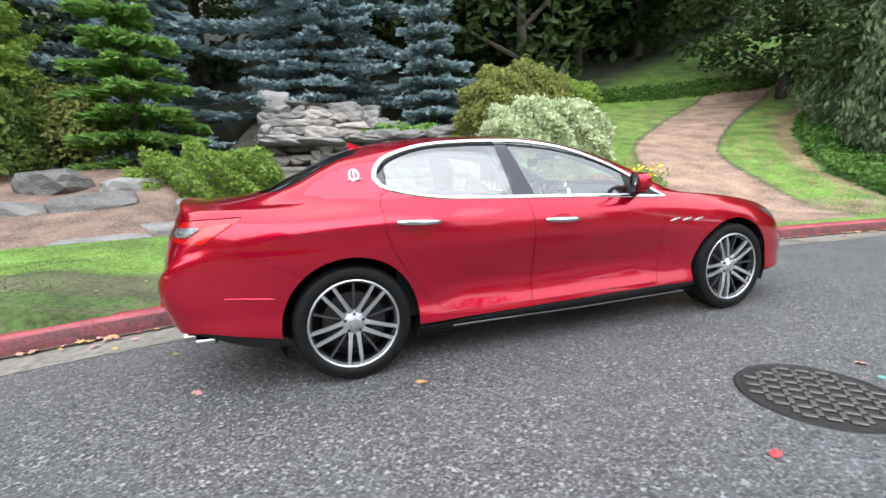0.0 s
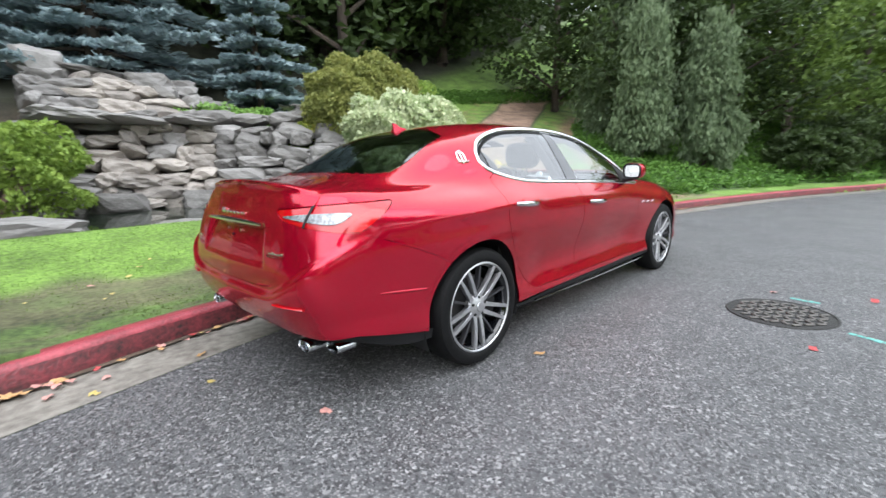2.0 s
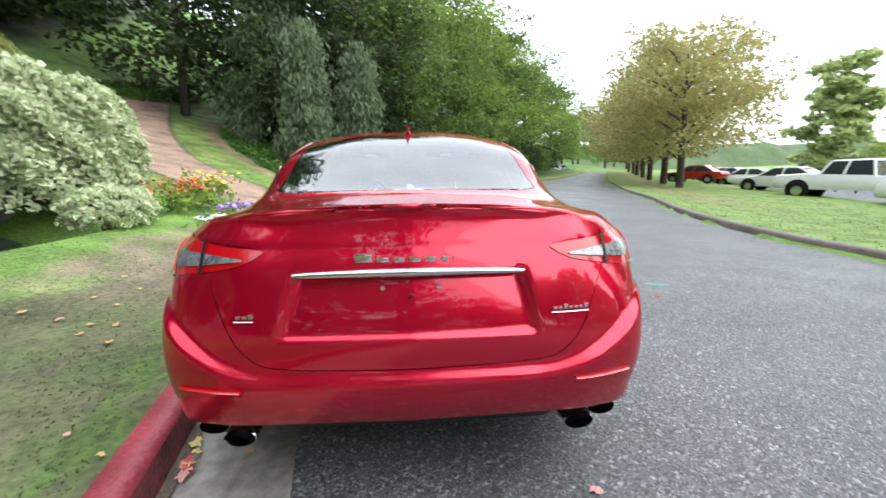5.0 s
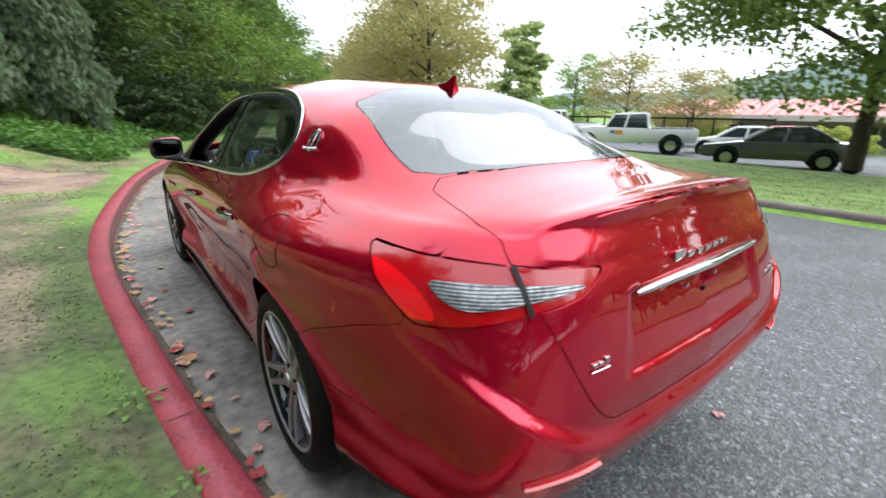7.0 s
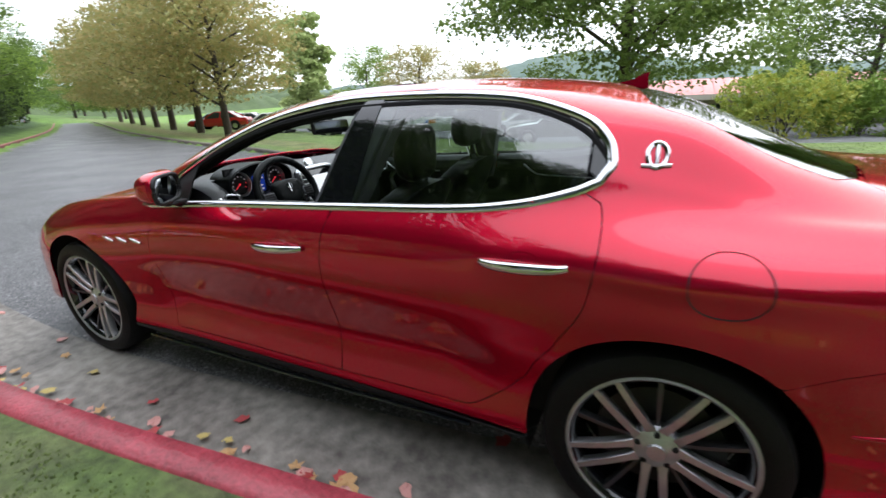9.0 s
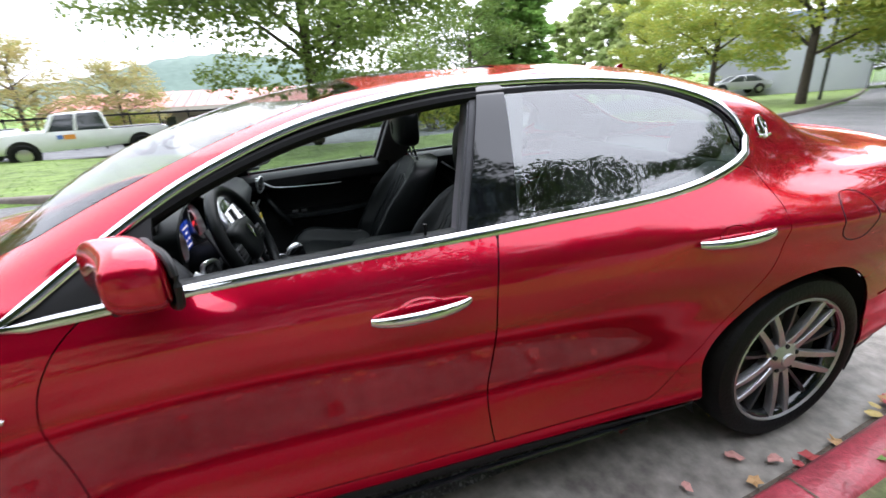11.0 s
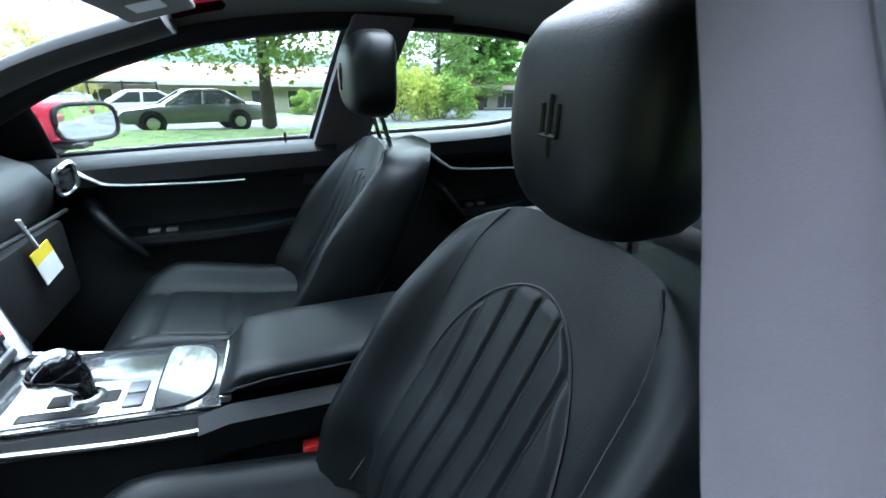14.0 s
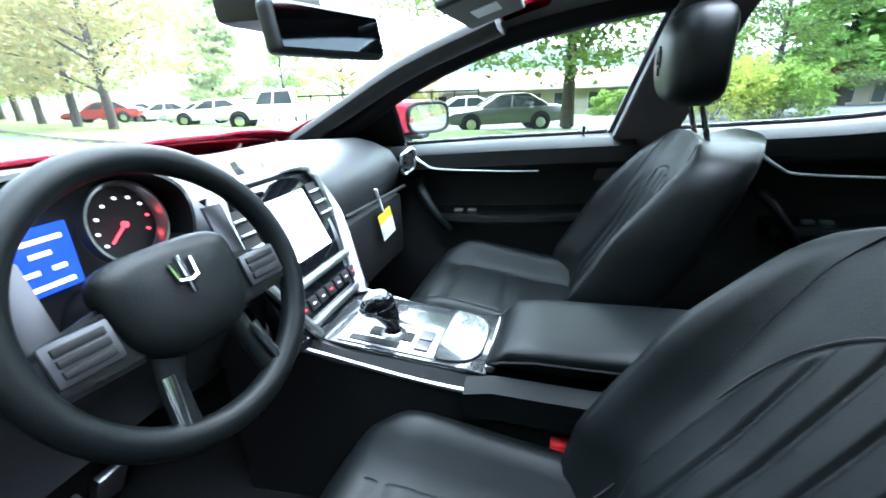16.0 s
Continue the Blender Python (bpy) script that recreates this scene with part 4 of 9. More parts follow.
def normals(uv):
    e = 0.004
    du = skin(uv[:, 0] + e, uv[:, 1]) - skin(uv[:, 0] - e, uv[:, 1])
    dv = skin(uv[:, 0], np.minimum(uv[:, 1] + e, VMAX)) - skin(uv[:, 0], uv[:, 1] - e)
    n = np.cross(du, dv)
    n /= np.linalg.norm(n, axis=1)[:, None] + 1e-12
    return n * np.where((n[:, 1] < 0) & (n[:, 2] < 0.2), -1, 1)[:, None]


def panel(name, P, F, mat, parent, side=1, mirrored=False, thick=0.010, label="", flip=False):
    """Make a sheet-metal panel; side -1 is the right-hand twin, mirrored joins both halves over the middle."""
    bm = bmesh.new()
    for s in ((1, -1) if mirrored else (side,)):
        vs = [bm.verts.new((p[0], p[1] * s, p[2])) for p in P]
        for f in F:
            q = [vs[i] for i in f]
            try:
                bm.faces.new(q if s > 0 else q[::-1])
            except ValueError:
                pass
    bmesh.ops.remove_doubles(bm, verts=bm.verts, dist=0.0004)
    if bm.faces:
        bmesh.ops.recalc_face_normals(bm, faces=bm.faces)
        bm.normal_update()
        c = sum((f.normal.dot((f.calc_center_median() - Vector((f.calc_center_median().x * 0.9, 0, 0.6))).normalized()) * f.calc_area() for f in bm.faces))
        if c < 0:
            bmesh.ops.reverse_faces(bm, faces=bm.faces)
    if thick:
        bm.normal_update()
        inner = {v: bm.verts.new(v.co - v.normal * thick) for v in list(bm.verts)}
        rim = [e for e in bm.edges if len(e.link_faces) == 1]
        loops_ = [(e.link_loops[0].vert, e.link_loops[0].link_loop_next.vert) for e in rim]
        for f in list(bm.faces):
            bm.faces.new([inner[v] for v in f.verts][::-1])
        for a, b in loops_:
            bm.faces.new((b, a, inner[a], inner[b]))
    return part(name, bm, mat, parent, label, angle=50)


# outlines in side view (x, z)
BELT = [(0.84, 0.958), (0.30, 0.998), (-0.32, 1.028), (-0.80, 1.052), (-1.02, 1.078), (-1.18, 1.118), (-1.255, 1.150)]
ROOFEDGE = [(-1.285, 1.195), (-1.262, 1.262), (-1.18, 1.325), (-0.98, 1.383), (-0.74, 1.405), (-0.46, 1.408), (-0.19, 1.393), (0.14, 1.330), (0.43, 1.217), (0.64, 1.090), (0.78, 0.992)]
DLO = np.vstack([smooth_curve(BELT, 50), smooth_curve(ROOFEDGE, 70)])


def scaled_out(poly, d):
    """An outline grown by d along its normals."""
    A = np.asarray(poly, float)
    t = np.roll(A, -1, axis=0) - np.roll(A, 1, axis=0)
    n = np.stack([t[:, 1], -t[:, 0]], 1)
    n /= np.linalg.norm(n, axis=1)[:, None] + 1e-9
    area = (A[:, 0] * np.roll(A[:, 1], -1) - np.roll(A[:, 0], -1) * A[:, 1]).sum()
    return A + n * d * (1 if area > 0 else -1)


CUT_B = smooth_curve([(-0.325, 1.03), (-0.305, 0.97), (-0.287, 0.85), (-0.283, 0.65), (-0.283, 0.45), (-0.292, 0.315)], 30)
CUT_C = smooth_curve([(-1.262, 1.13), (-1.285, 1.03), (-1.28, 0.92), (-1.255, 0.80), (-1.195, 0.69), (-1.11, 0.54), (-1.02, 0.43), (-0.93, 0.355), (-0.87, 0.325)], 40)
CUT_A = smooth_curve([(0.66, 0.975), (0.735, 0.90), (0.79, 0.78), (0.80, 0.6), (0.80, 0.42), (0.775, 0.31)], 30)
BELT_LINE = smooth_curve(BELT, 60)


def belt_between(xa, xb):
    p = BELT_LINE[(BELT_LINE[:, 0] < max(xa, xb)) & (BELT_LINE[:, 0] > min(xa, xb))] - (0, 0.012)
    return p if xa > xb else p[::-1]


FRONT_DOOR = np.vstack([CUT_A[1:], CUT_B[::-1][:-1], belt_between(-0.37, 0.66)])
REAR_DOOR = np.vstack([CUT_B[1:], CUT_C[::-1][:-2], belt_between(-1.22, -0.375)])
SILL = [(1.12, 0.10), (1.12, 0.275), (0.6, 0.28), (-0.6, 0.275), (-1.10, 0.25), (-1.12, 0.10)]

# outlines in top view (x, |y|)
HOOD = [(2.16, -1), (2.16, 0.55), (1.9, 0.66), (1.5, 0.715), (1.05, 0.745), (0.985, 0.70), (1.03, 0.45), (1.07, -1)]
WINDSCREEN = [(1.045, -1), (1.01, 0.42), (0.93, 0.70), (0.80, 0.715), (0.45, 0.645), (0.05, 0.56), (-0.02, 0.545), (0.03, 0.3), (0.055, -1)]
REARGLASS = [(-1.295, -1), (-1.31, 0.30), (-1.375, 0.515), (-1.42, 0.54), (-1.70, 0.575), (-1.86, 0.585), (-1.93, 0.52), (-1.985, 0.30), (-2.0, -1)]
SUNROOF = [(-0.03, -1), (-0.045, 0.28), (-0.08, 0.40), (-0.50, 0.41), (-0.52, 0.38), (-0.53, -1)]
BOOT_TOP = [(-1.995, -1), (-1.985, 0.34), (-1.94, 0.54), (-1.985, 0.60), (-2.10, 0.625), (-2.25, 0.665), (-2.33, 0.67), (-3, 0.67), (-3, -1)]
# outlines in rear view (|y|, z)
LAMP = smooth_curve([(0.465, 0.985), (0.60, 1.0), (0.72, 1.013), (0.80, 1.018), (0.875, 1.022), (0.93, 1.0), (0.93, 0.94), (0.90, 0.872), (0.84, 0.880), (0.76, 0.897), (0.68, 0.910), (0.58, 0.928), (0.52, 0.945)], 90, True)
LAMP_WHITE = smooth_curve([(0.525, 0.955), (0.60, 0.965), (0.70, 0.972), (0.785, 0.974), (0.815, 0.966), (0.79, 0.926), (0.70, 0.933), (0.60, 0.945)], 60, True)
LAMP_BAND = smooth_curve([(0.845, 0.985), (0.875, 0.985), (0.89, 0.93), (0.88, 0.888), (0.85, 0.889), (0.825, 0.905)], 50, True)
BOOT_REAR = np.vstack([smooth_curve([(-0.2, 0.605), (0.2, 0.608), (0.42, 0.618), (0.50, 0.645), (0.565, 0.72), (0.62, 0.84), (0.66, 0.93), (0.675, 1.02)], 40), [(0.66, 1.3), (-0.2, 1.3)]])

car = thing("car", "wet red four-door saloon parked at the kerb, driver's window open", "car")
lampf = both(rear_view(LAMP), lambda p: p[:, 0] + 2.045 + 1.6 * (1.01 - p[:, 2]))
rear_boot = both(rear_view(BOOT_REAR), lambda p: p[:, 0] + 2.15)
boot_mask = minus(lambda p: np.where((p[:, 2] > 1.045) | (p[:, 0] > -2.24), both(top_view(BOOT_TOP), lambda q: 1.0 - q[:, 2])(p), rear_boot(p)), lampf)
arches = lambda p: np.maximum(np.maximum(arch(1.5, 0.395)(p), arch(-1.5)(p)), -np.inf)
dlo_frame = side_view(scaled_out(DLO, 0.006))
UA, UB = UK[2], UK[-5]

_all = {}
_all["front_door"] = patch(both(side_view(FRONT_DOOR)), 1.2, 3.6, 0.0, VK[7], 0.02, 0.0022)
_all["rear_door"] = patch(minus(side_view(REAR_DOOR), lambda p: -arch(-1.5, 0.44)(p)), 2.4, 4.6, 0.0, VK[7], 0.02, 0.0022)
for nm, lb in (("front_door", ""), ("rear_door", "")):
    for s in (1, -1):
        panel(nm, *_all[nm], PAINT, car, s)


def rest(p):
    """Body shell: all that no opening panel, glass or lamp takes."""
    r = np.maximum(arch(1.5, 0.395)(p), arch(-1.5)(p))
    for f in SHELL_CUTS:
        r = np.maximum(r, -f(p))
    return np.maximum(r, np.interp(-p[:, 0], [1.7, 1.75, 2.3, 2.6], [0.28, 0.29, 0.395, 0.395]) - p[:, 2])


hood_mask = both(top_view(HOOD), lambda p: 0.77 - p[:, 2])
screen_mask = both(top_view(WINDSCREEN), lambda p: 0.95 - p[:, 2])
rear_glass_mask = both(top_view(REARGLASS), lambda p: 1.0 - p[:, 2])
sunroof_mask = both(top_view(SUNROOF), lambda p: 1.3 - p[:, 2])
headlamp_mask = both(side_view(smooth_curve([(2.30, 0.70), (2.14, 0.755), (1.93, 0.80), (1.90, 0.765), (2.05, 0.69), (2.27, 0.635)], 40, True)), lambda p: 0.45 - p[:, 1])
grille_mask = rear_view([(-1, 0.30), (0.30, 0.32), (0.40, 0.44), (0.34, 0.56), (-1, 0.60)])
grille_front = both(grille_mask, lambda p: 2.2 - p[:, 0])
SHELL_CUTS = [side_view(FRONT_DOOR), minus(side_view(REAR_DOOR), lambda p: -arch(-1.5, 0.44)(p)), both(dlo_frame, lambda p: 0.3 - p[:, 1]), hood_mask, screen_mask, rear_glass_mask,
              sunroof_mask, boot_mask, lampf, side_view(SILL), headlamp_mask, grille_front]
BUMPER_TOP = lambda p: np.maximum(p[:, 2] - np.interp(-p[:, 0], [1.74, 1.86, 2.08, 2.23, 2.27, 2.7], [0.655, 0.725, 0.818, 0.870, 1.2, 1.2]), p[:, 0] + 1.74)
panel("body_shell", *patch(lambda p: np.maximum(rest(p), -BUMPER_TOP(p)), 0.0, UMAX, 0.0, VMAX, 0.018, 0.0012), PAINT, car, mirrored=True)
panel("rear_bumper", *patch(lambda p: np.maximum(rest(p), BUMPER_TOP(p)), UK[-11], UMAX, 0.0, VK[9], 0.010, 0.0012), PAINT, car, mirrored=True)
panel("bonnet", *patch(hood_mask, 0.2, 2.3, VK[5], VMAX, 0.03, 0.002), PAINT, car, mirrored=True)
panel("boot_lid", *patch(boot_mask, UK[-9], UMAX, 0.0, VMAX, 0.014, 0.0022), PAINT, car, mirrored=True)
panel("windscreen", *patch(screen_mask, 1.2, 3.2, VK[5], VMAX, 0.03, 0.003), CLEARPANE, car, mirrored=True, thick=0.0, label="rain-spotted clear windscreen")
panel("rear_window", *patch(rear_glass_mask, 3.6, UK[-5], VK[6], VMAX, 0.025, 0.003), REARPANE, car, mirrored=True, thick=0.0, label="rain-spotted tinted rear window")
panel("sunroof", *patch(sunroof_mask, 2.4, 3.4, VK[7], VMAX, 0.03, 0.003), SUNPANE, car, mirrored=True, thick=0.0, label="dark glass sunroof")
for s in (1, -1):
    panel("lamp_bowl", *patch(lambda p: np.maximum(np.maximum(0.84 - p[:, 2], p[:, 2] - 1.07), np.maximum(p[:, 0] + 2.12, 0.42 - p[:, 1])), UK[-9], UK[-2], 0.2, VK[10], 0.02, 0.0, -0.007), PAINT, car, s, thick=0.0)
for s in (1, -1):
    panel("sill", *patch(side_view(SILL), 1.0, 4.2, 0.0, VK[4], 0.02, 0.0), BLACK, car, s, label="black sill skirt")
    panel("headlamp", *patch(headlamp_mask, 0.0, 1.2, VK[3], VK[8], 0.02, 0.001, -0.004), CLEARLENS, car, s, label="clear headlamp")
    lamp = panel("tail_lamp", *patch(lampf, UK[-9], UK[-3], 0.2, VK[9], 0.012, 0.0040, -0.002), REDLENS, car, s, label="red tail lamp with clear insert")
    w = both(rear_view(LAMP_WHITE), lambda p: p[:, 0] + 2.12)
    panel("clear_insert", *patch(w, UK[-8], UK[-3], 0.2, VK[9], 0.010, 0.0, 0.0035), CLEARLENS, lamp, s, thick=0.002, label="ribbed clear lens")
    g = both(rear_view(LAMP_BAND), lambda p: lampf(p) + 0.012)
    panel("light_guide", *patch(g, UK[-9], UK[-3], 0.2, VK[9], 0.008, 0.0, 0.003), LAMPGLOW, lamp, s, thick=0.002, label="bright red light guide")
    strip = both(lampf, rear_view([(0.667, 0.8), (0.667, 1.1), (0.678, 1.1), (0.678, 0.8)]))
    panel("lamp_joint", *patch(strip, UK[-8], UK[-3], 0.2, VK[9], 0.008, 0.0, 0.006), BLACK, lamp, s, thick=0.002)
panel("grille", *patch(grille_front, 0.0, 0.8, 0.0, VMAX, 0.03, 0.0, -0.02), BLACK, car, mirrored=True, label="black front grille")

# black sheet added under the panels as the joints' shade, so they read as dark lines
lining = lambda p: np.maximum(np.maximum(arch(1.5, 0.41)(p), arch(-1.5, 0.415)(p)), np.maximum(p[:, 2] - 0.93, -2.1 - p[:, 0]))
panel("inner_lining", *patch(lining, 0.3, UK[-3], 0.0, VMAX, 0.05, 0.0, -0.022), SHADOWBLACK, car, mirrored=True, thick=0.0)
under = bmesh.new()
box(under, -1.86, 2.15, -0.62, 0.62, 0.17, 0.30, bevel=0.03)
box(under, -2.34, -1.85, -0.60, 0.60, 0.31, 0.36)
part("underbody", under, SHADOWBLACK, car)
under = bmesh.new()
box(under, -1.07, 1.07, -0.80, 0.80, 0.16, 0.26, bevel=0.03)
part("floor_pan", under, SHADOWBLACK, car)


# interpolated places on the flank and the tail, for trim and fittings
def flank(x, z):
    """y of the left flank at (x, z)."""
    lo, hi = 0.02, VK[9]
    u = u_at(x)
    v = np.linspace(lo, hi, 500)
    p = skin(np.full(500, u), v)
    return float(np.interp(z, p[:, 2], p[:, 1]))


def u_at(x):
    i = np.arange(3, 3 + len(STATIONS))
    xs = NET[i, 5, 0]
    u = float(np.interp(-x, -xs, UK[i]))
    for _ in range(4):
        px = skin(np.array([u]), np.array([VK[5]]))[0, 0]
        u += px - x
    return u


def roof_z(x, y):
    u = u_at(x)
    v = np.linspace(VK[5], VMAX, 400)
    p = skin(np.full(400, u), v)
    return float(np.interp(-y, -p[:, 1], p[:, 2]))


_tail_u, _tail_v = np.meshgrid(np.linspace(UK[-7], UMAX, 260), np.linspace(0, VMAX, 300), indexing="ij")
_tail = skin(_tail_u, _tail_v).reshape(-1, 3)
_tail = _tail[_tail[:, 0] < -2.05]


def tail_x(y, z):
    """x of the tail's face at (y, z)."""
    d = (_tail[:, 1] - abs(y)) ** 2 + (_tail[:, 2] - z) ** 2
    k = np.argsort(d)[:4]
    return float(_tail[k, 0].min())


# ---- side windows, pillars and chrome surround ----
GLASS_IN = scaled_out(DLO, -0.010)
PILLAR_B = [(-0.218, 0.98), (-0.366, 1.45), (-0.440, 1.45), (-0.385, 0.98)]
front_part = [(1.2, 0.9), (1.2, 1.6), (-0.413, 1.6), (-0.193, 0.9)]
rear_part = [(-0.372, 0.9), (-0.455, 1.6), (-1.22, 1.6), (-1.22, 0.9)]
tail_part = [(-1.228, 0.9), (-1.228, 1.6), (-1.6, 1.6), (-1.6, 0.9)]


def cut(a, b):
    f, g = side_view(a), side_view(b)
    return both(f, g, lambda p: 0.3 - p[:, 1])


for s in (1, -1):
    def mk(name, mask, mat, thick, inset, label="", step=0.03):
        return panel(name, *patch(mask, 1.0, 4.8, VK[5] - 0.15, VK[9], step, 0.0, inset), mat, car, s, thick=thick, label=label)
    mk("rear_side_window", cut(GLASS_IN, rear_part), PANE, 0.0, -0.006, "rain-beaded tinted glass")
    mk("quarter_trim", cut(GLASS_IN, tail_part), GLOSSBLACK, 0.006, -0.006)
    mk("b_pillar_cover", both(cut(scaled_out(DLO, -0.003), PILLAR_B)), GLOSSBLACK, 0.006, -0.003, "gloss black pillar cover", 0.02)
    if s < 0:
        mk("front_side_window", cut(GLASS_IN, front_part), PANE, 0.0, -0.006, "rain-beaded tinted glass")
    quarter = [(0.53, 0.9), (0.53, 1.3), (1.0, 1.3), (1.0, 0.9)]
    mk("mirror_triangle", both(cut(scaled_out(DLO, -0.004), quarter)), BLACK, 0.006, -0.004, "", 0.02)
    # chrome surround
    bm = bmesh.new()
    ring = []
    for x, z in scaled_out(DLO, 0.004):
        ring.append((x, s * (flank(x, z) + 0.003), z))
    tube(bm, ring, 0.0145, 8, True, 0.42, up=lambda p, s=s: (0, s * 0.85, 0.5))
    part("window_chrome", bm, CHROME, car, "bright chrome window surround")

# ---- wheels ----
DISCMETAL = plain("dull_iron_disc", (0.035, 0.034, 0.034), 0.5, 0.6)
def wheel_parts(parent, s):
    """A twenty-inch wheel about the y axis of its part; outer face towards s."""
    R = Matrix.Rotation(radians(-90 * s), 4, "X")
    bm = bmesh.new()
    lathe(bm, [(0.262, -0.115), (0.300, -0.118), (0.335, -0.100), (0.349, -0.07), (0.352, 0.0), (0.349, 0.07), (0.335, 0.098), (0.300, 0.112), (0.272, 0.104), (0.262, 0.09), (0.258, -0.1), (0.262, -0.115)], 72, R)
    tyre = part("tyre", bm, RUBBER, parent)
    bm = bmesh.new()
    lathe(bm, [(0.255, -0.10), (0.246, -0.09), (0.232, 0.0), (0.236, 0.07), (0.250, 0.094), (0.256, 0.0965), (0.255, 0.06), (0.255, -0.10)], 72, R)
    part("barrel", bm, GLOSSBLACK, parent, "gloss black wheel barrel")
    bm = bmesh.new()
    lathe(bm, [(0.2555, 0.090), (0.2555, 0.098), (0.262, 0.104), (0.269, 0.100), (0.269, 0.085), (0.2555, 0.090)], 72, R)
    lathe(bm, [(0.0, 0.088), (0.030, 0.088), (0.040, 0.084), (0.068, 0.072), (0.076, 0.058), (0.072, 0.03), (0.0, 0.03)], 40, R)

    def spoke(bm, a, off0, off1, w0, w1, z0, z1, r0=0.056, r1=0.259):
        t, ring = Vector((-math.sin(a), math.cos(a), 0)), []
        for q in range(8):
            f = q / 7
            P0 = Vector((math.cos(a), math.sin(a), 0)) * (r0 + f * (r1 - r0)) + t * (off0 + (off1 - off0) * f) + Vector((0, 0, z0 + (z1 - z0) * f + 0.006 * math.sin(f * math.pi)))
            w = w0 + (w1 - w0) * f + (0.004 if q == 0 else 0)
            ring.append([bm.verts.new(R @ (P0 + t * w * c + Vector((0, 0, h)))) for c, h in ((-1, -0.001), (-0.85, 0.003), (0.85, 0.003), (1, -0.001), (0.6, -0.030), (-0.6, -0.030))])
        for A, B in zip(ring, ring[1:]):
            for c in range(6):
                d = (c + 1) % 6
                bm.faces.new((A[c], A[d], B[d], B[c]))
        bm.faces.new(ring[0]), bm.faces.new(ring[-1][::-1])

    # five pairs of bright spokes and a dark one between each two
    for k in range(5):
        a = radians(90 * s) + k / 5 * math.tau
        for side in (-1, 1):
            spoke(bm, a, side * 0.022, side * 0.039, 0.0135, 0.0105, 0.070, 0.094)
    bmesh.ops.recalc_face_normals(bm, faces=bm.faces)
    part("rim", bm, ALLOY, parent, "machined alloy rim with five double spokes", angle=35)
    for k in range(5):
        bm = bmesh.new()
        spoke(bm, radians(90 * s) + (k + 0.5) / 5 * math.tau, 0, 0, 0.006, 0.0075, 0.052, 0.080, 0.06, 0.245)
        bmesh.ops.recalc_face_normals(bm, faces=bm.faces)
        part("dark_spoke", bm, DARKMETAL, parent)
    bm = bmesh.new()
    lathe(bm, [(0.0, 0.096), (0.027, 0.094), (0.031, 0.088), (0.031, 0.08), (0, 0.08)], 32, R)
    part("hub_cap", bm, ALLOY, parent)
    for k in range(5):
        a = radians(90 * s) + (k + 0.5) / 5 * math.tau
        bm = bmesh.new()
        c = R @ Vector((math.cos(a) * 0.055, math.sin(a) * 0.055, 0.066))
        d = R @ Vector((math.cos(a) * 0.055, math.sin(a) * 0.055, 0.082))
        rod(bm, c, d, 0.010, 0.009, 8)
        part("wheel_bolt", bm, SHADOWBLACK, parent)
    bm = bmesh.new()
    lathe(bm, [(0.0, 0.012), (0.178, 0.012), (0.180, 0.0), (0.178, -0.02), (0, -0.02)], 48, R)
    part("brake_disc", bm, DISCMETAL, parent)
    bm = bmesh.new()
    prof = [(math.cos(radians(t)) * r, math.sin(radians(t)) * r) for t, r in [(a, 0.19) for a in range(-35, 36, 7)] + [(a, 0.11) for a in range(35, -36, -7)]]
    slab(bm, prof, -0.03, 0.045, R @ Matrix.Rotation(radians(180 if s > 0 else 0), 4, "Z"))
    part("brake_caliper", bm, BLACK, parent)
    bm = bmesh.new()
    lathe(bm, [(0.25, -0.11), (0.20, -0.12), (0.0, -0.12)], 40, R)
    part("barrel_back", bm, SHADOWBLACK, parent)


for x0 in (1.5, -1.5):
    for s in (1, -1):
        w = new("wheel")
        w.parent = car
        w.location = (x0, s * 0.835, 0.352)
        w.rotation_euler = (0, radians({1.5: 14, -1.5: 3}[x0]), 0)
        wheel_parts(w, s)
        bm = bmesh.new()
        r0 = 0.425
        pts = [(x0 + math.cos(a) * r0, math.sin(a) * r0 + 0.352) for a in np.linspace(radians(-22), radians(202), 40)]
        prev = None
        for x, z in pts:
            cur = (bm.verts.new((x, s * 0.55, z)), bm.verts.new((x, s * 0.90, z)))
            if prev:
                bm.faces.new((prev[0], prev[1], cur[1], cur[0]))
            prev = cur
        cap = [bm.verts.new((x, s * 0.56, z)) for x, z in pts]
        bm.faces.new(cap)
        part("wheel_arch_liner", bm, SHADOWBLACK, car)

# ---- chrome door handles ----
def handle(x0, x1, z0, z1, s):
    n = 15
    pts, rad = [], []
    for k in range(n):
        f = k / (n - 1)
        x, z = x0 + (x1 - x0) * f, z0 + (z1 - z0) * f
        pts.append((x, s * (flank(x, z) + 0.006 + 0.030 * math.sin(math.pi * f) ** 0.6), z))
        rad.append(0.006 + 0.0115 * math.sin(math.pi * min(1, max(0, 0.08 + 0.86 * f))) ** 0.5)
    bm = bmesh.new()
    tube(bm, pts, rad, 12, False, 0.75, up=(0, s, 0))
    h = part("door_handle", bm, CHROME, car, "bright chrome door handle")
    # dished cup behind the grip
    bm = bmesh.new()
    xc, zc = (x0 + x1) / 2, (z0 + z1) / 2 + 0.008
    vs = []
    for k in range(28):
        a = k / 28 * math.tau
        x, z = xc + math.cos(a) * 0.062, zc + math.sin(a) * 0.028
        vs.append(bm.verts.new((x, s * (flank(x, z) + 0.0015), z)))
    c = bm.verts.new((xc, s * (flank(xc, zc) - 0.004), zc))
    for k in range(28):
        bm.faces.new((vs[k], vs[(k + 1) % 28], c))
    part("handle_cup", bm, PAINT, h)


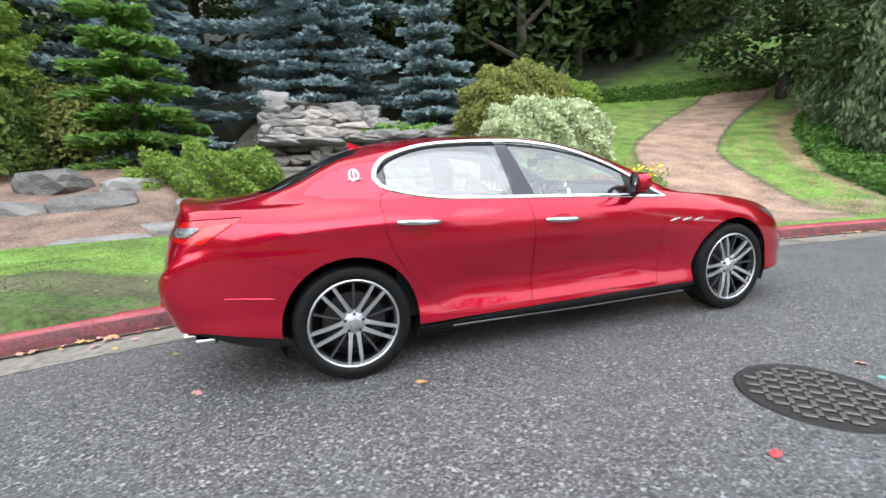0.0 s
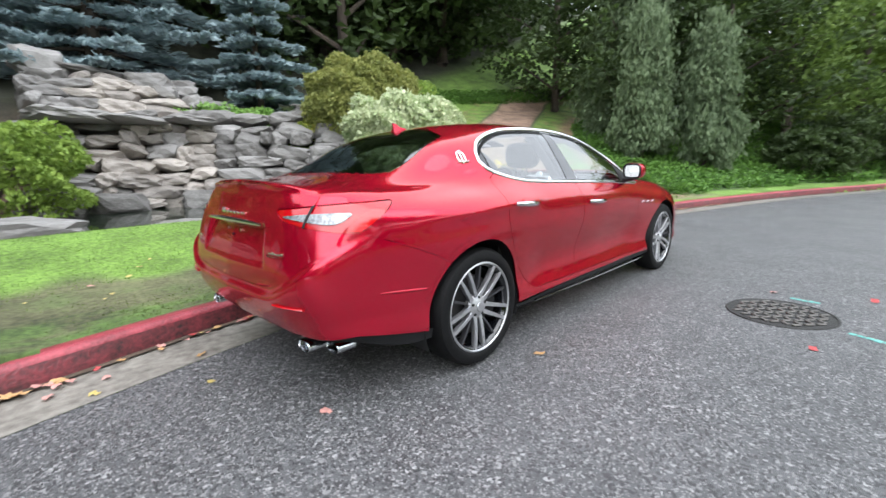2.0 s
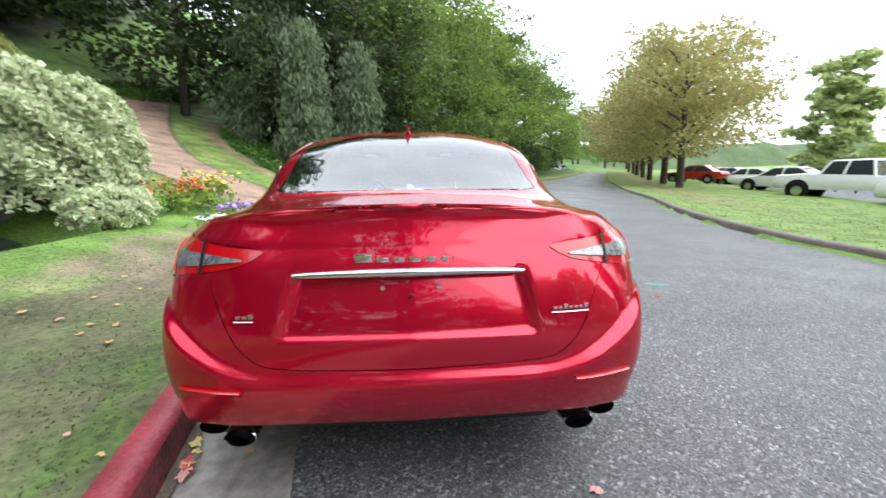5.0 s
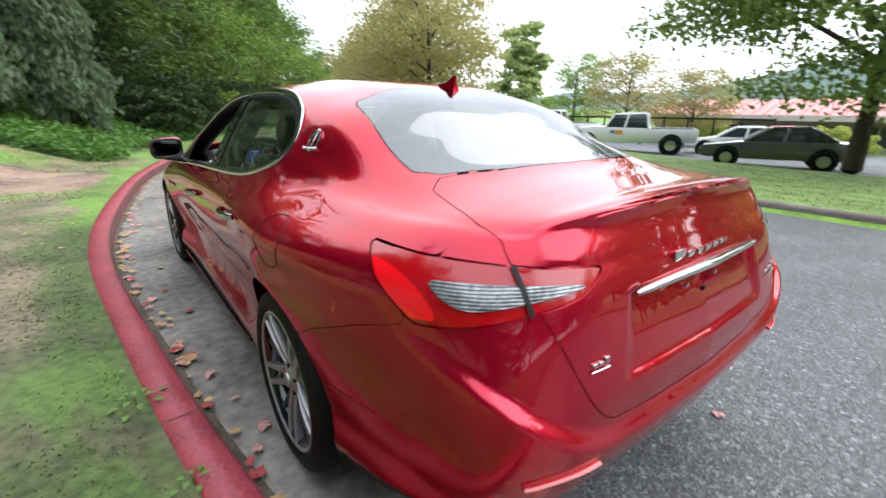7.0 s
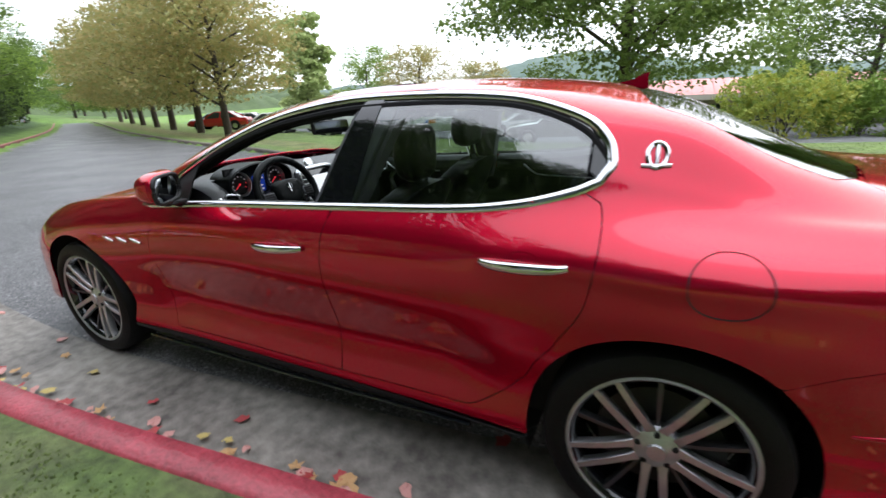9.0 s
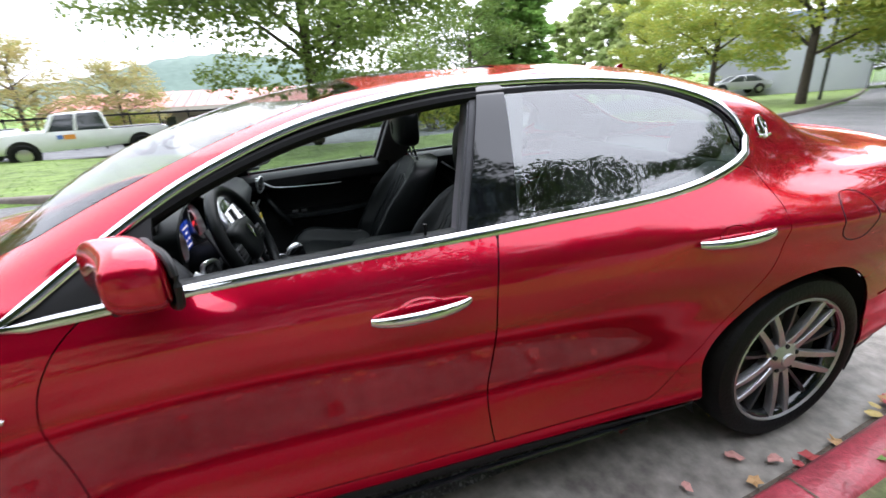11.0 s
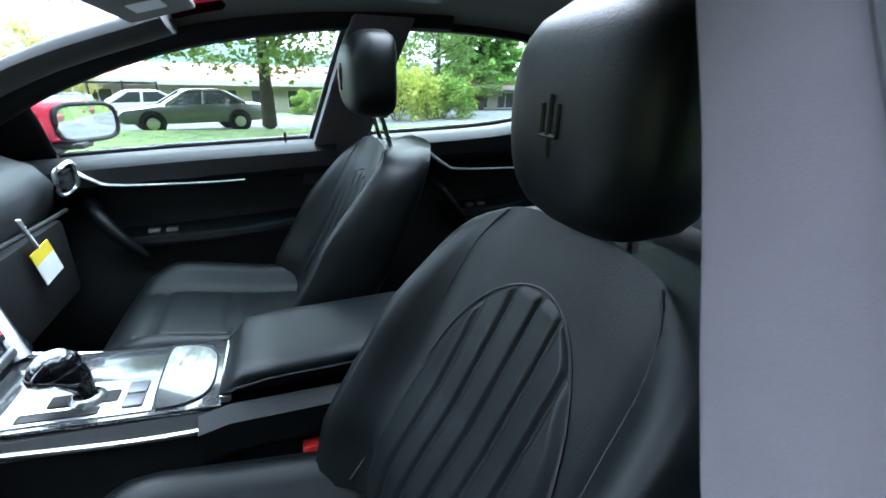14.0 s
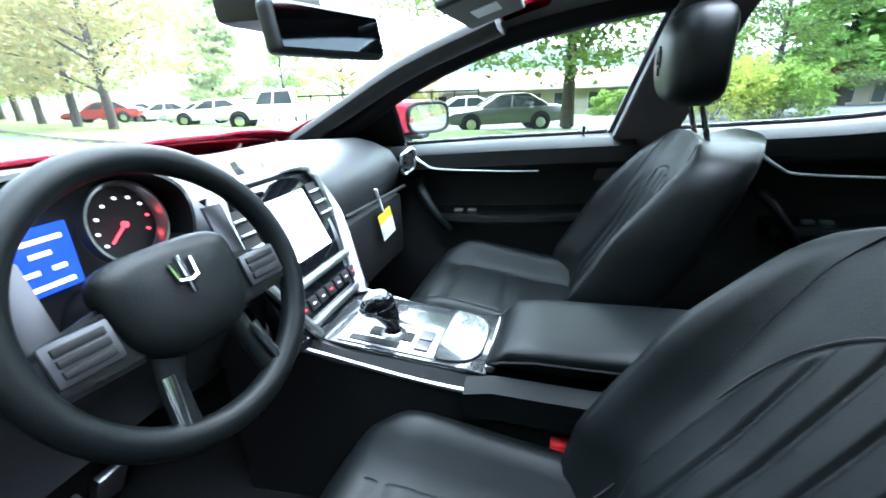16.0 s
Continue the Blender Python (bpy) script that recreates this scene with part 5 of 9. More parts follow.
for s in (1, -1):
    handle(0.055, -0.205, 0.852, 0.866, s)
    handle(-0.945, -1.21, 0.914, 0.932, s)

# ---- door mirrors ----
for s in (1, -1):
    bm = bmesh.new()
    bmesh.ops.create_uvsphere(bm, u_segments=28, v_segments=18, radius=1)
    for v in bm.verts:
        x, y, z = v.co
        k = lambda t, e: math.copysign(abs(t) ** e, t)
        fx = k(x, 0.55)
        v.co = (0.520 + 0.062 * fx + (0.02 if fx < 0 else 0.04) * (abs(y) ** 2), s * (0.980 + 0.104 * k(y * s, 0.62)), 1.075 + 0.068 * k(z, 0.6) * (1 - 0.12 * y * s))
    for v in bm.verts:
        if v.co.x < 0.474:
            v.co.x = 0.474
        v.co.x -= 0.58 * (abs(v.co.y) - 0.985)
    mh = part("door_mirror", bm, PAINT, car, "red door mirror with black foot")
    bm = bmesh.new()
    ring = []
    for a in np.linspace(0, math.tau, 32, endpoint=False):
        c, d = math.cos(a), math.sin(a)
        ring.append((0.470 - 0.58 * s * math.copysign(abs(c) ** 0.5, c) * 0.095, 0.985 * s + math.copysign(abs(c) ** 0.5, c) * 0.088, 1.073 + math.copysign(abs(d) ** 0.6, d) * 0.057))
    bm.faces.new([bm.verts.new(p) for p in ring])
    part("mirror_glass", bm, MIRROR, mh, "silvered mirror glass")
    bm = bmesh.new()
    tube(bm, [(p[0] - 0.001, p[1] + (0.004 if p[1] > 0.985 * s else -0.004), p[2]) for p in ring], 0.008, 8, True)
    part("mirror_rim", bm, BLACK, mh)
    bm = bmesh.new()
    tube(bm, [(0.56, s * 0.865, 0.975), (0.55, s * 0.92, 0.995), (0.52, s * 1.0, 1.008)], [0.032, 0.026, 0.02], 10, False, 0.6)
    box(bm, 0.47, 0.57, min(s * 0.90, s * 1.0), max(s * 0.90, s * 1.0), 0.994, 1.014, bevel=0.01)
    part("mirror_foot", bm, BLACK, mh)

# ---- shark-fin aerial ----
bm = bmesh.new()
zc = roof_z(-1.26, 0.0)
fin = [(-1.19, zc - 0.002), (-1.25, zc + 0.013), (-1.285, zc + 0.022), (-1.32, zc + 0.042), (-1.342, zc + 0.045), (-1.338, zc + 0.024), (-1.345, zc - 0.02)]
L = [bm.verts.new((x, 0.005 + 0.012 * (z < zc + 0.02), z)) for x, z in fin]
Rr = [bm.verts.new((x, -0.005 - 0.012 * (z < zc + 0.02), z)) for x, z in fin]
bm.faces.new(L), bm.faces.new(Rr[::-1])
for k in range(len(fin)):
    j = (k + 1) % len(fin)
    bm.faces.new((L[k], Rr[k], Rr[j], L[j]))
bmesh.ops.recalc_face_normals(bm, faces=bm.faces)
part("roof_aerial", bm, PAINT, car, "small red fin aerial")

# ---- tail fittings ----
bm = bmesh.new()
pts = [(tail_x(y, 0.917) - 0.012 + 0.0, y, 0.916 - 0.02 * (y / 0.36) ** 2 * 0.3) for y in np.linspace(-0.37, 0.37, 25)]
tube(bm, pts, [0.006 + 0.009 * (1 - abs(k - 12) / 12) ** 0.4 for k in range(25)], 10, False, 1.0)
part("boot_chrome_bar", bm, CHROME, car, "chrome bar over the plate hollow")
# maker's script becomes plain bars
for k, (ya, yb) in enumerate([(0.175, 0.115), (0.105, 0.062), (0.052, 0.012), (0.002, -0.04), (-0.05, -0.09), (-0.10, -0.13), (-0.138, -0.15)]):
    bm = bmesh.new()
    xm = tail_x((ya + yb) / 2, 0.955)
    box(bm, xm - 0.006, xm + 0.002, yb + 0.006, ya, 0.946, 0.962 + 0.012 * (k == 0), bevel=0.002)
    part("badge_bar", bm, CHROME, car)
for yc, wd in ((0.523, 0.06), (-0.523, 0.125)):
    n_b = 3 if wd < 0.1 else 7
    for k in range(n_b):
        a = yc - wd / 2 + wd * k / n_b
        xm = tail_x(a, 0.786)
        bm = bmesh.new()
        box(bm, xm - 0.005, xm + 0.004, a, a + wd / n_b * 0.72, 0.781, 0.790 + 0.006 * (k in (0, 4)), bevel=0.0015)
        part("model_badge", bm, CHROME, car)
    bm = bmesh.new()
    tube(bm, [(tail_x(a, 0.772) - 0.002, a, 0.772) for a in np.linspace(yc - wd / 2, yc + wd / 2, 5)], 0.0035, 6, False, 0.6)
    part("badge_underline", bm, CHROME, car)
for y in (-0.09, 0.0, 0.09):
    bm = bmesh.new()
    z = 0.862 if y else 0.835
    xm = tail_x(y, z)
    rod(bm, (xm - 0.006, y, z), (xm + 0.006, y, z), 0.007, seg=10)
    part("plate_screw", bm, SATIN if y else BLACK, car)
for s in (1, -1):
    # reflectors in the bumper
    bm = bmesh.new()
    ring = [(tail_x(y, 0.55) - 0.002, s * y, 0.552 + 0.02 * (y - 0.56)) for y in np.linspace(0.54, 0.74, 12)]
    tube(bm, ring, 0.011, 8, False, 0.45)
    part("bumper_reflector", bm, REFLEX, car, "slim red reflector")
    # twin tail pipes
    for y in (0.60, 0.72):
        bm = bmesh.new()
        lathe(bm, [(0.050, 0.0), (0.054, 0.004), (0.054, 0.10), (0.046, 0.10), (0.046, 0.01), (0.050, 0.0)], 32, Matrix.Translation((tail_x(y, 0.40) + 0.028 + 0.48 * (y - 0.6), s * y, 0.330)) @ Matrix.Rotation(radians(90), 4, "Y") @ Matrix.Diagonal((0.62, 1.05, 1, 1)))
        part("tail_pipe", bm, CHROME, car, "oval chrome tail pipe")
        bm = bmesh.new()
        lathe(bm, [(0.0, 0.09), (0.047, 0.09)], 24, Matrix.Translation((tail_x(y, 0.40) + 0.028 + 0.48 * (y - 0.6), s * y, 0.330)) @ Matrix.Rotation(radians(90), 4, "Y") @ Matrix.Diagonal((0.62, 1.05, 1, 1)))
        part("pipe_inside", bm, SHADOWBLACK, car)
    # slim side marker
    bm = bmesh.new()
    tube(bm, [(x, s * (flank(x, 0.57) + 0.001), 0.585 - 0.10 * (x + 2.2)) for x in (-2.18, -2.08, -1.98, -1.92)], [0.003, 0.007, 0.007, 0.004], 8, False, 0.5, up=(0, s, 0))
    part("side_marker", bm, PAINT, car, "slim red side moulding")
    # wing vents
    for k in range(3):
        x = 1.17 - 0.115 * k
        bm = bmesh.new()
        z = 0.775 + 0.006 * k
        tube(bm, [(x, s * (flank(x, z) + 0.002), z), (x - 0.05, s * (flank(x - 0.05, z) + 0.007), z - 0.008), (x - 0.09, s * (flank(x - 0.09, z - 0.018) + 0.003), z - 0.016)], [0.004, 0.010, 0.005], 8, False, 0.6, up=(0, s, 0))
        part("wing_vent", bm, CHROME, car, "chrome-edged wing vent")
    # round badge on the pillar: a plain oval with a bar
    n_ = []
    bm = bmesh.new()
    for k in range(20):
        a = k / 20 * math.tau
        x, z = -1.405 + math.cos(a) * 0.026, 1.217 + math.sin(a) * 0.034
        n_.append((x, s * (flank(x, z) + 0.004), z))
    tube(bm, n_, 0.007, 6, True, 0.6, up=(0, s, 0))
    part("pillar_badge", bm, CHROME, car, "small chrome oval badge")
    bm = bmesh.new()
    tube(bm, [(-1.365, s * (flank(-1.365, 1.19) + 0.005), 1.19), (-1.405, s * (flank(-1.405, 1.188) + 0.005), 1.188), (-1.445, s * (flank(-1.445, 1.19) + 0.005), 1.19)], 0.006, 6, False, 0.6, up=(0, s, 0))
    tube(bm, [(-1.405, s * (flank(-1.405, z) + 0.005), z) for z in (1.185, 1.215, 1.245)], 0.006, 6, False, 0.6, up=(0, s, 0))
    part("badge_emblem", bm, CHROME, car)
    # chrome-edged black skirt line
    bm = bmesh.new()
    tube(bm, [(x, s * (flank(x, 0.235) + 0.012), 0.215 + 0.02 * sstep(0.3, -0.9, x)) for x in np.linspace(1.02, -0.88, 24)], 0.011, 8, False, 0.7)
    part("sill_blade", bm, GLOSSBLACK, car)
# fuel flap outline (left rear wing only)
bm = bmesh.new()
ring = []
for a in np.linspace(0, math.tau, 44, endpoint=False):
    x, z = -1.60 + 0.092 * math.copysign(abs(math.cos(a)) ** 0.85, math.cos(a)), 0.925 + 0.078 * math.copysign(abs(math.sin(a)) ** 0.85, math.sin(a))
    ring.append((x, flank(x, z) + 0.0003, z))
tube(bm, ring, 0.0022, 5, True, 0.6, up=(0, 1, 0))
part("fuel_flap_joint", bm, SHADOWBLACK, car)
# lower rear valance in black
bm = bmesh.new()
pts_in = []
prev = None
for y in np.linspace(-0.74, 0.74, 41):
    a = abs(y)
    up_ = 0.04 * sstep(0.48, 0.53, a)
    xo = tail_x(min(a, 0.76), 0.36) + 0.012 + (0.12 * max(0, a - 0.77) / 0.1)
    col = [bm.verts.new((xo - 0.002, y, 0.405)), bm.verts.new((xo + 0.012, y, 0.365)), bm.verts.new((xo + 0.03, y, 0.332 + 0.7 * up_)), bm.verts.new((xo + 0.20, y, 0.318 + 0.7 * up_))]
    if prev:
        for k in range(3):
            bm.faces.new((prev[k], prev[k + 1], col[k + 1], col[k]))
    prev = col
bmesh.ops.recalc_face_normals(bm, faces=bm.faces)
part("rear_valance", bm, BLACK, car, "matt black lower valance")
for s in (1, -1):
    bm = bmesh.new()
    prev = None
    for x in np.linspace(-1.87, -2.38, 16):
        y = flank(max(x, -2.2), 0.32) - 0.01 - max(0, -2.2 - x) * 0.55
        col = [bm.verts.new((x, s * (y + 0.002), 0.012 + float(np.interp(-x, [1.75, 2.3, 2.6], [0.29, 0.395, 0.395])))), bm.verts.new((x, s * (y - 0.01), 0.27 + 0.09 * sstep(-1.95, -2.4, x))), bm.verts.new((x, s * (y - 0.12), 0.225 + 0.12 * sstep(-1.95, -2.4, x)))]
        if prev:
            for k in range(2):
                bm.faces.new((prev[k], prev[k + 1], col[k + 1], col[k]))
        prev = col
    bmesh.ops.recalc_face_normals(bm, faces=bm.faces)
    part("side_valance", bm, BLACK, car)

# ---- inside of the car ----
TRIM = material("black_soft_trim", (0.012, 0.0125, 0.0135), 0.5, 0.0, (0.009, 0.009, 0.010), 20, 500, 0.12, spec=0.3)
DASH = material("dark_grey_dash_leather", (0.050, 0.051, 0.056), 0.42, 0.0, (0.036, 0.037, 0.041), 12, 480, 0.12)
LINER = material("charcoal_headliner", (0.017, 0.0165, 0.018), 0.95, 0.0, (0.012, 0.012, 0.013), 30, 600, 0.1, sheen=0.2)
PILLARGREY = material("mauve_grey_pillar_cloth", (0.082, 0.073, 0.087), 0.9, 0.0, (0.070, 0.063, 0.075), 30, 900, 0.04, sheen=0.2)
SILLSKIN = material("charcoal_sill_leather", (0.018, 0.018, 0.021), 0.45, 0.0, (0.013, 0.013, 0.015), 12, 480, 0.08, spec=0.35)
DOORRUBBER = material("black_door_rubber", (0.0075, 0.0075, 0.0085), 0.75, 0.0, (0.006, 0.006, 0.0065), 20, 300, spec=0.15)
SEAL = material("grey_rubber_seal", (0.048, 0.048, 0.056), 0.5, 0.0, (0.034, 0.034, 0.040), 20, 200)
CARPET = material("black_carpet", (0.012, 0.012, 0.013), 0.98, 0.0, (0.007, 0.007, 0.008), 40, 600, 0.4)
CARBON = material("woven_carbon_fibre", (0.055, 0.058, 0.062), 0.16, 0.2, (0.02, 0.021, 0.023), 160, 700, coat=0.8)
SCREEN = plain("lit_display", (0.5, 0.5, 0.5), 0.2, 0.0, 0.3, (0.95, 0.97, 1.0), 0.5)
BLUESCREEN = plain("lit_blue_display", (0.02, 0.04, 0.2), 0.2, 0.0, 0.3, (0.03, 0.10, 0.75), 0.15)
REDGLOW = plain("lit_red_mark", (0.3, 0.01, 0.01), 0.4, 0.0, 0.0, (1.0, 0.05, 0.07), 0.45)
WHITEGLOW = plain("lit_white_mark", (0.4, 0.4, 0.4), 0.4, 0.0, 0.0, (1.0, 0.85, 0.9), 0.28)
BUCKLE = plain("red_buckle_plastic", (0.62, 0.03, 0.035), 0.35)
BRIGHTSATIN = plain("bright_satin_chrome", (0.80, 0.81, 0.83), 0.36, 0.85)
STITCH = plain("dark_seam", (0.006, 0.006, 0.007), 0.7)
PAPER = plain("white_card", (0.80, 0.80, 0.80), 0.7)
YELLOW = plain("yellow_card", (0.85, 0.66, 0.03), 0.7)


def holder(name, label="", parent=None):
    o = new(name)
    o.parent = parent or car
    if label:
        tagged(o, label)
    return o


def loft(bm, rings, caps=True, closed=True):
    R = [[bm.verts.new(p) for p in r] for r in rings]
    n = len(R[0])
    for A, B in zip(R, R[1:]):
        for k in range(n if closed else n - 1):
            j = (k + 1) % n
            bm.faces.new((A[k], A[j], B[j], B[k]))
    if caps:
        bm.faces.new(R[0][::-1])
        bm.faces.new(R[-1])
    bmesh.ops.recalc_face_normals(bm, faces=bm.faces)
    return bm


def spow(t, e):
    return math.copysign(abs(t) ** e, t)


# --- front seats ---
def back_frame(h):
    """Front face x and half width of the backrest at height h (0 foot, 1 top)."""
    x = np.interp(h, [0, 0.2, 0.45, 0.75, 1.0], [-0.205, -0.235, -0.315, -0.395, -0.455])
    w = np.interp(h, [0, 0.12, 0.35, 0.6, 0.78, 0.88, 0.95, 1.0], [0.235, 0.262, 0.276, 0.272, 0.256, 0.234, 0.196, 0.115])
    return x, w


def front_seat(yc, label, z1=1.075, up=0.015, ahead=0.0, low=0.05, broad=1.0, dx=0.0):
    seat = holder("front_seat", label)
    seat.location = (dx, 0, 0)
    z0 = 0.555
    # backrest: closed sections, with side bolsters
    bm = bmesh.new()
    rings = []
    for h in np.linspace(0, 1, 27):
        x, w = back_frame(h)
        z = z0 + (z1 - z0) * h - 0.035 * (h > 0.99)
        bol = 0.085 * sstep(1.05, 0.50, h) + 0.006
        thick = 0.135 - 0.035 * h
        end = 0.55 if h > 0.985 else 1.0
        ring = []
        for a in np.linspace(0, math.tau, 44, endpoint=False):
            c, s = math.cos(a), math.sin(a)
            y = spow(c, 0.62) * w * end
            t = abs(y) / w
            front = bol * sstep(0.60, 0.90, t) * (1 - 0.9 * sstep(0.93, 1.0, t)) - 0.012 * sstep(0.55, 0.0, t)
            xx = x + (front + 0.035 * spow(s, 0.6) if s > 0 else -thick * abs(s) ** 0.55 * end) - (0.02 if end < 1 else 0)
            ring.append((xx, yc + y, z - 0.03 * (t ** 3) * sstep(0.8, 1.0, h)))
        rings.append(ring)
    loft(bm, rings)
    part("backrest", bm, LEATHER, seat, "black leather backrest with side bolsters", angle=70)
    def face(h, y):
        """Front of the backrest at height h and y from its middle."""
        x, w = back_frame(h)
        t = min(1.0, abs(y) / w)
        bol = 0.085 * sstep(1.05, 0.50, h) + 0.006
        return x + bol * sstep(0.60, 0.90, t) * (1 - 0.9 * sstep(0.93, 1.0, t)) - 0.012 * sstep(0.55, 0.0, t) + 0.035 * math.sqrt(max(0.0, 1 - t ** 3.226)) ** 0.6

    # pleated arch-shaped insert, sunk at its border
    bm = bmesh.new()
    grid, border = [], []
    for h in 0.80 - 0.77 * (1 - np.linspace(0, 1, 64)) ** 2.2:
        z = z0 + (z1 - z0) * h
        ww = max(0.004, 0.172 * max(0.0, 1 - (max(0, (h - 0.24)) / 0.5602) ** 2.4) ** 0.5)
        row = []
        for q in np.linspace(-1, 1, 97):
            y = q * ww
            groove = sum(math.exp(-((y - g) / 0.0050) ** 2) for g in (-0.096, -0.048, 0.0, 0.048, 0.096))
            edge = sstep(1.0, 0.86, abs(q)) * sstep(0.80, 0.775, h)
            row.append(bm.verts.new((face(h, y) - 0.002 + 0.009 * edge - 0.0075 * groove * edge, yc + y, z)))
        grid.append(row)
        border.append((h, ww, z))
    for A, B in zip(grid, grid[1:]):
        for k in range(96):
            bm.faces.new((A[k], A[k + 1], B[k + 1], B[k]))
    bmesh.ops.recalc_face_normals(bm, faces=bm.faces)
    part("backrest_insert", bm, LEATHER, seat, "pleated leather centre panel", angle=80)
    bm = bmesh.new()
    tube(bm, [(face(h, ww) + 0.0006, yc + ww, z) for h, ww, z in border] + [(face(h, ww) + 0.0006, yc - ww, z) for h, ww, z in border[::-1]], 0.0022, 5)
    part("insert_piping", bm, STITCH, seat)
    # seams
    for s in (-1, 1):
        bm = bmesh.new()
        pts = []
        for h in np.linspace(0.40, 0.93, 16):
            x, w = back_frame(h)
            y = s * (0.165 + 0.02 * math.sin(h * 3)) * min(1, w / 0.25)
            t = abs(y) / w
            pts.append((x + 0.0345 * (1 - t ** 3.226) ** 0.3 + (0.085 * sstep(1.05, 0.50, h) + 0.006) * sstep(0.60, 0.90, t) - 0.012 * sstep(0.55, 0, t), yc + y, z0 + (z1 - z0) * h))
        tube(bm, pts, 0.0014, 5)
        part("seam", bm, STITCH, seat)
    # cushion
    bm = bmesh.new()
    rings = []
    for f in np.linspace(0, 1, 24):
        x = -0.235 + 0.53 * f
        w = np.interp(f, [0, 0.3, 0.8, 0.95, 1.0], [0.245, 0.268, 0.262, 0.235, 0.17])
        top = np.interp(f, [0, 0.3, 0.7, 0.93, 1.0], [0.545, 0.555, 0.595, 0.60, 0.565])
        bol = 0.060 * sstep(1.02, 0.75, f)
        ring = []
        for a in np.linspace(0, math.tau, 40, endpoint=False):
            c, s = math.cos(a), math.sin(a)
            y = spow(c, 0.6) * w
            t = abs(y) / w
            rise = bol * sstep(0.5, 0.85, t) * (1 - 0.8 * sstep(0.93, 1.0, t))
            ring.append((x, yc + y, top - low + (rise + 0.022 * spow(s, 0.5) if s > 0 else -0.17 * abs(s) ** 0.5)))
        rings.append(ring)
    loft(bm, rings)
    part("cushion", bm, LEATHER, seat, "black leather seat cushion", angle=70)
    bm = bmesh.new()
    grid = []
    for f in np.linspace(0.10, 0.86, 26):
        x = -0.235 + 0.53 * f
        top = np.interp(f, [0, 0.3, 0.7, 0.93, 1.0], [0.545, 0.555, 0.595, 0.60, 0.565])
        row = []
        for q in np.linspace(-1, 1, 41):
            y = q * 0.135
            groove = math.exp(-((((x + 0.2) % 0.06) - 0.03) / 0.005) ** 2)
            row.append(bm.verts.new((x, yc + y, top - low + 0.014 + 0.012 * sstep(1, 0.9, abs(q)) - 0.008 * groove * sstep(1, 0.9, abs(q)))))
        grid.append(row)
    for A, B in zip(grid, grid[1:]):
        for k in range(40):
            bm.faces.new((A[k], A[k + 1], B[k + 1], B[k]))
    bmesh.ops.recalc_face_normals(bm, faces=bm.faces)
    part("cushion_insert", bm, LEATHER, seat, "pleated leather centre panel", angle=80)
    # seat base
    bm = bmesh.new()
    box(bm, -0.30, 0.20, yc - 0.22, yc + 0.22, 0.27, 0.42, bevel=0.02)
    part("seat_base", bm, TRIM, seat)
    # headrest
    bm = bmesh.new()
    rings = []
    sink = 0.035 if yc > 0 else 0.0
    for h in np.linspace(0, 1, 15):
        z = 1.075 + up - sink + (0.205 + sink) * h
        k = (1 - abs(2 * h - 1) ** 4.5) ** 0.5 if 0 < h < 1 else 0.25
        w = broad * (0.118 + 0.016 * math.sin(h * 3.0)) * (0.45 + 0.55 * k)
        d = 0.060 * (0.35 + 0.65 * k)
        xc = -0.432 + ahead - 0.010 * h + 0.015 * math.sin(h * 2.6)
        rings.append([(xc + spow(math.cos(a), 0.6) * d - 0.012 * (abs(math.sin(a)) ** 2), yc + spow(math.sin(a), 0.55) * w, z) for a in np.linspace(0, math.tau, 36, endpoint=False)])
    loft(bm, rings)
    part("headrest", bm, LEATHER, seat, "black leather headrest", angle=70)
    # embossed mark: plain upright bars
    bm = bmesh.new()
    up -= 0.018 + sink / 2
    for dy, z_a, z_b in ((-0.014, 1.18, 1.213), (0.0, 1.158, 1.222), (0.014, 1.18, 1.213)):
        tube(bm, [(-0.3622 + ahead, yc + dy, z_a + up), (-0.3622 + ahead, yc + dy, z_b + up)], 0.0030, 6)
    tube(bm, [(-0.3622 + ahead, yc - 0.016, 1.18 + up), (-0.3622 + ahead, yc + 0.016, 1.18 + up)], 0.0030, 6)
    part("embossed_mark", bm, LEATHER, seat)
    up += 0.018 + sink / 2
    for dy in (-0.055, 0.055):
        bm = bmesh.new()
        tube(bm, [(-0.455, yc + dy, 0.98), (-0.452, yc + dy, 1.03), (-0.440 + ahead, yc + dy, 1.12 + up)], 0.0065, 8)
        part("headrest_post", bm, CHROME, seat)
    # belt buckle beside the cushion
    s = -1 if yc > 0 else 1
    bm = bmesh.new()
    box(bm, -0.125, -0.075, yc + s * 0.272 - 0.014, yc + s * 0.272 + 0.014, 0.46, 0.556, bevel=0.006)
    part("belt_buckle", bm, BLACK, seat)
    bm = bmesh.new()
    box(bm, -0.122, -0.078, yc + s * 0.272 - 0.012, yc + s * 0.272 + 0.012, 0.554, 0.578, bevel=0.005)
    part("buckle_button", bm, BUCKLE, seat, "red buckle button")
    return seat


front_seat(0.405, "black leather driver's seat with pleated panel")
front_seat(-0.42, "black leather passenger seat with pleated panel", 1.085, 0.05, 0.03, 0.0, broad=1.15, dx=0.06)

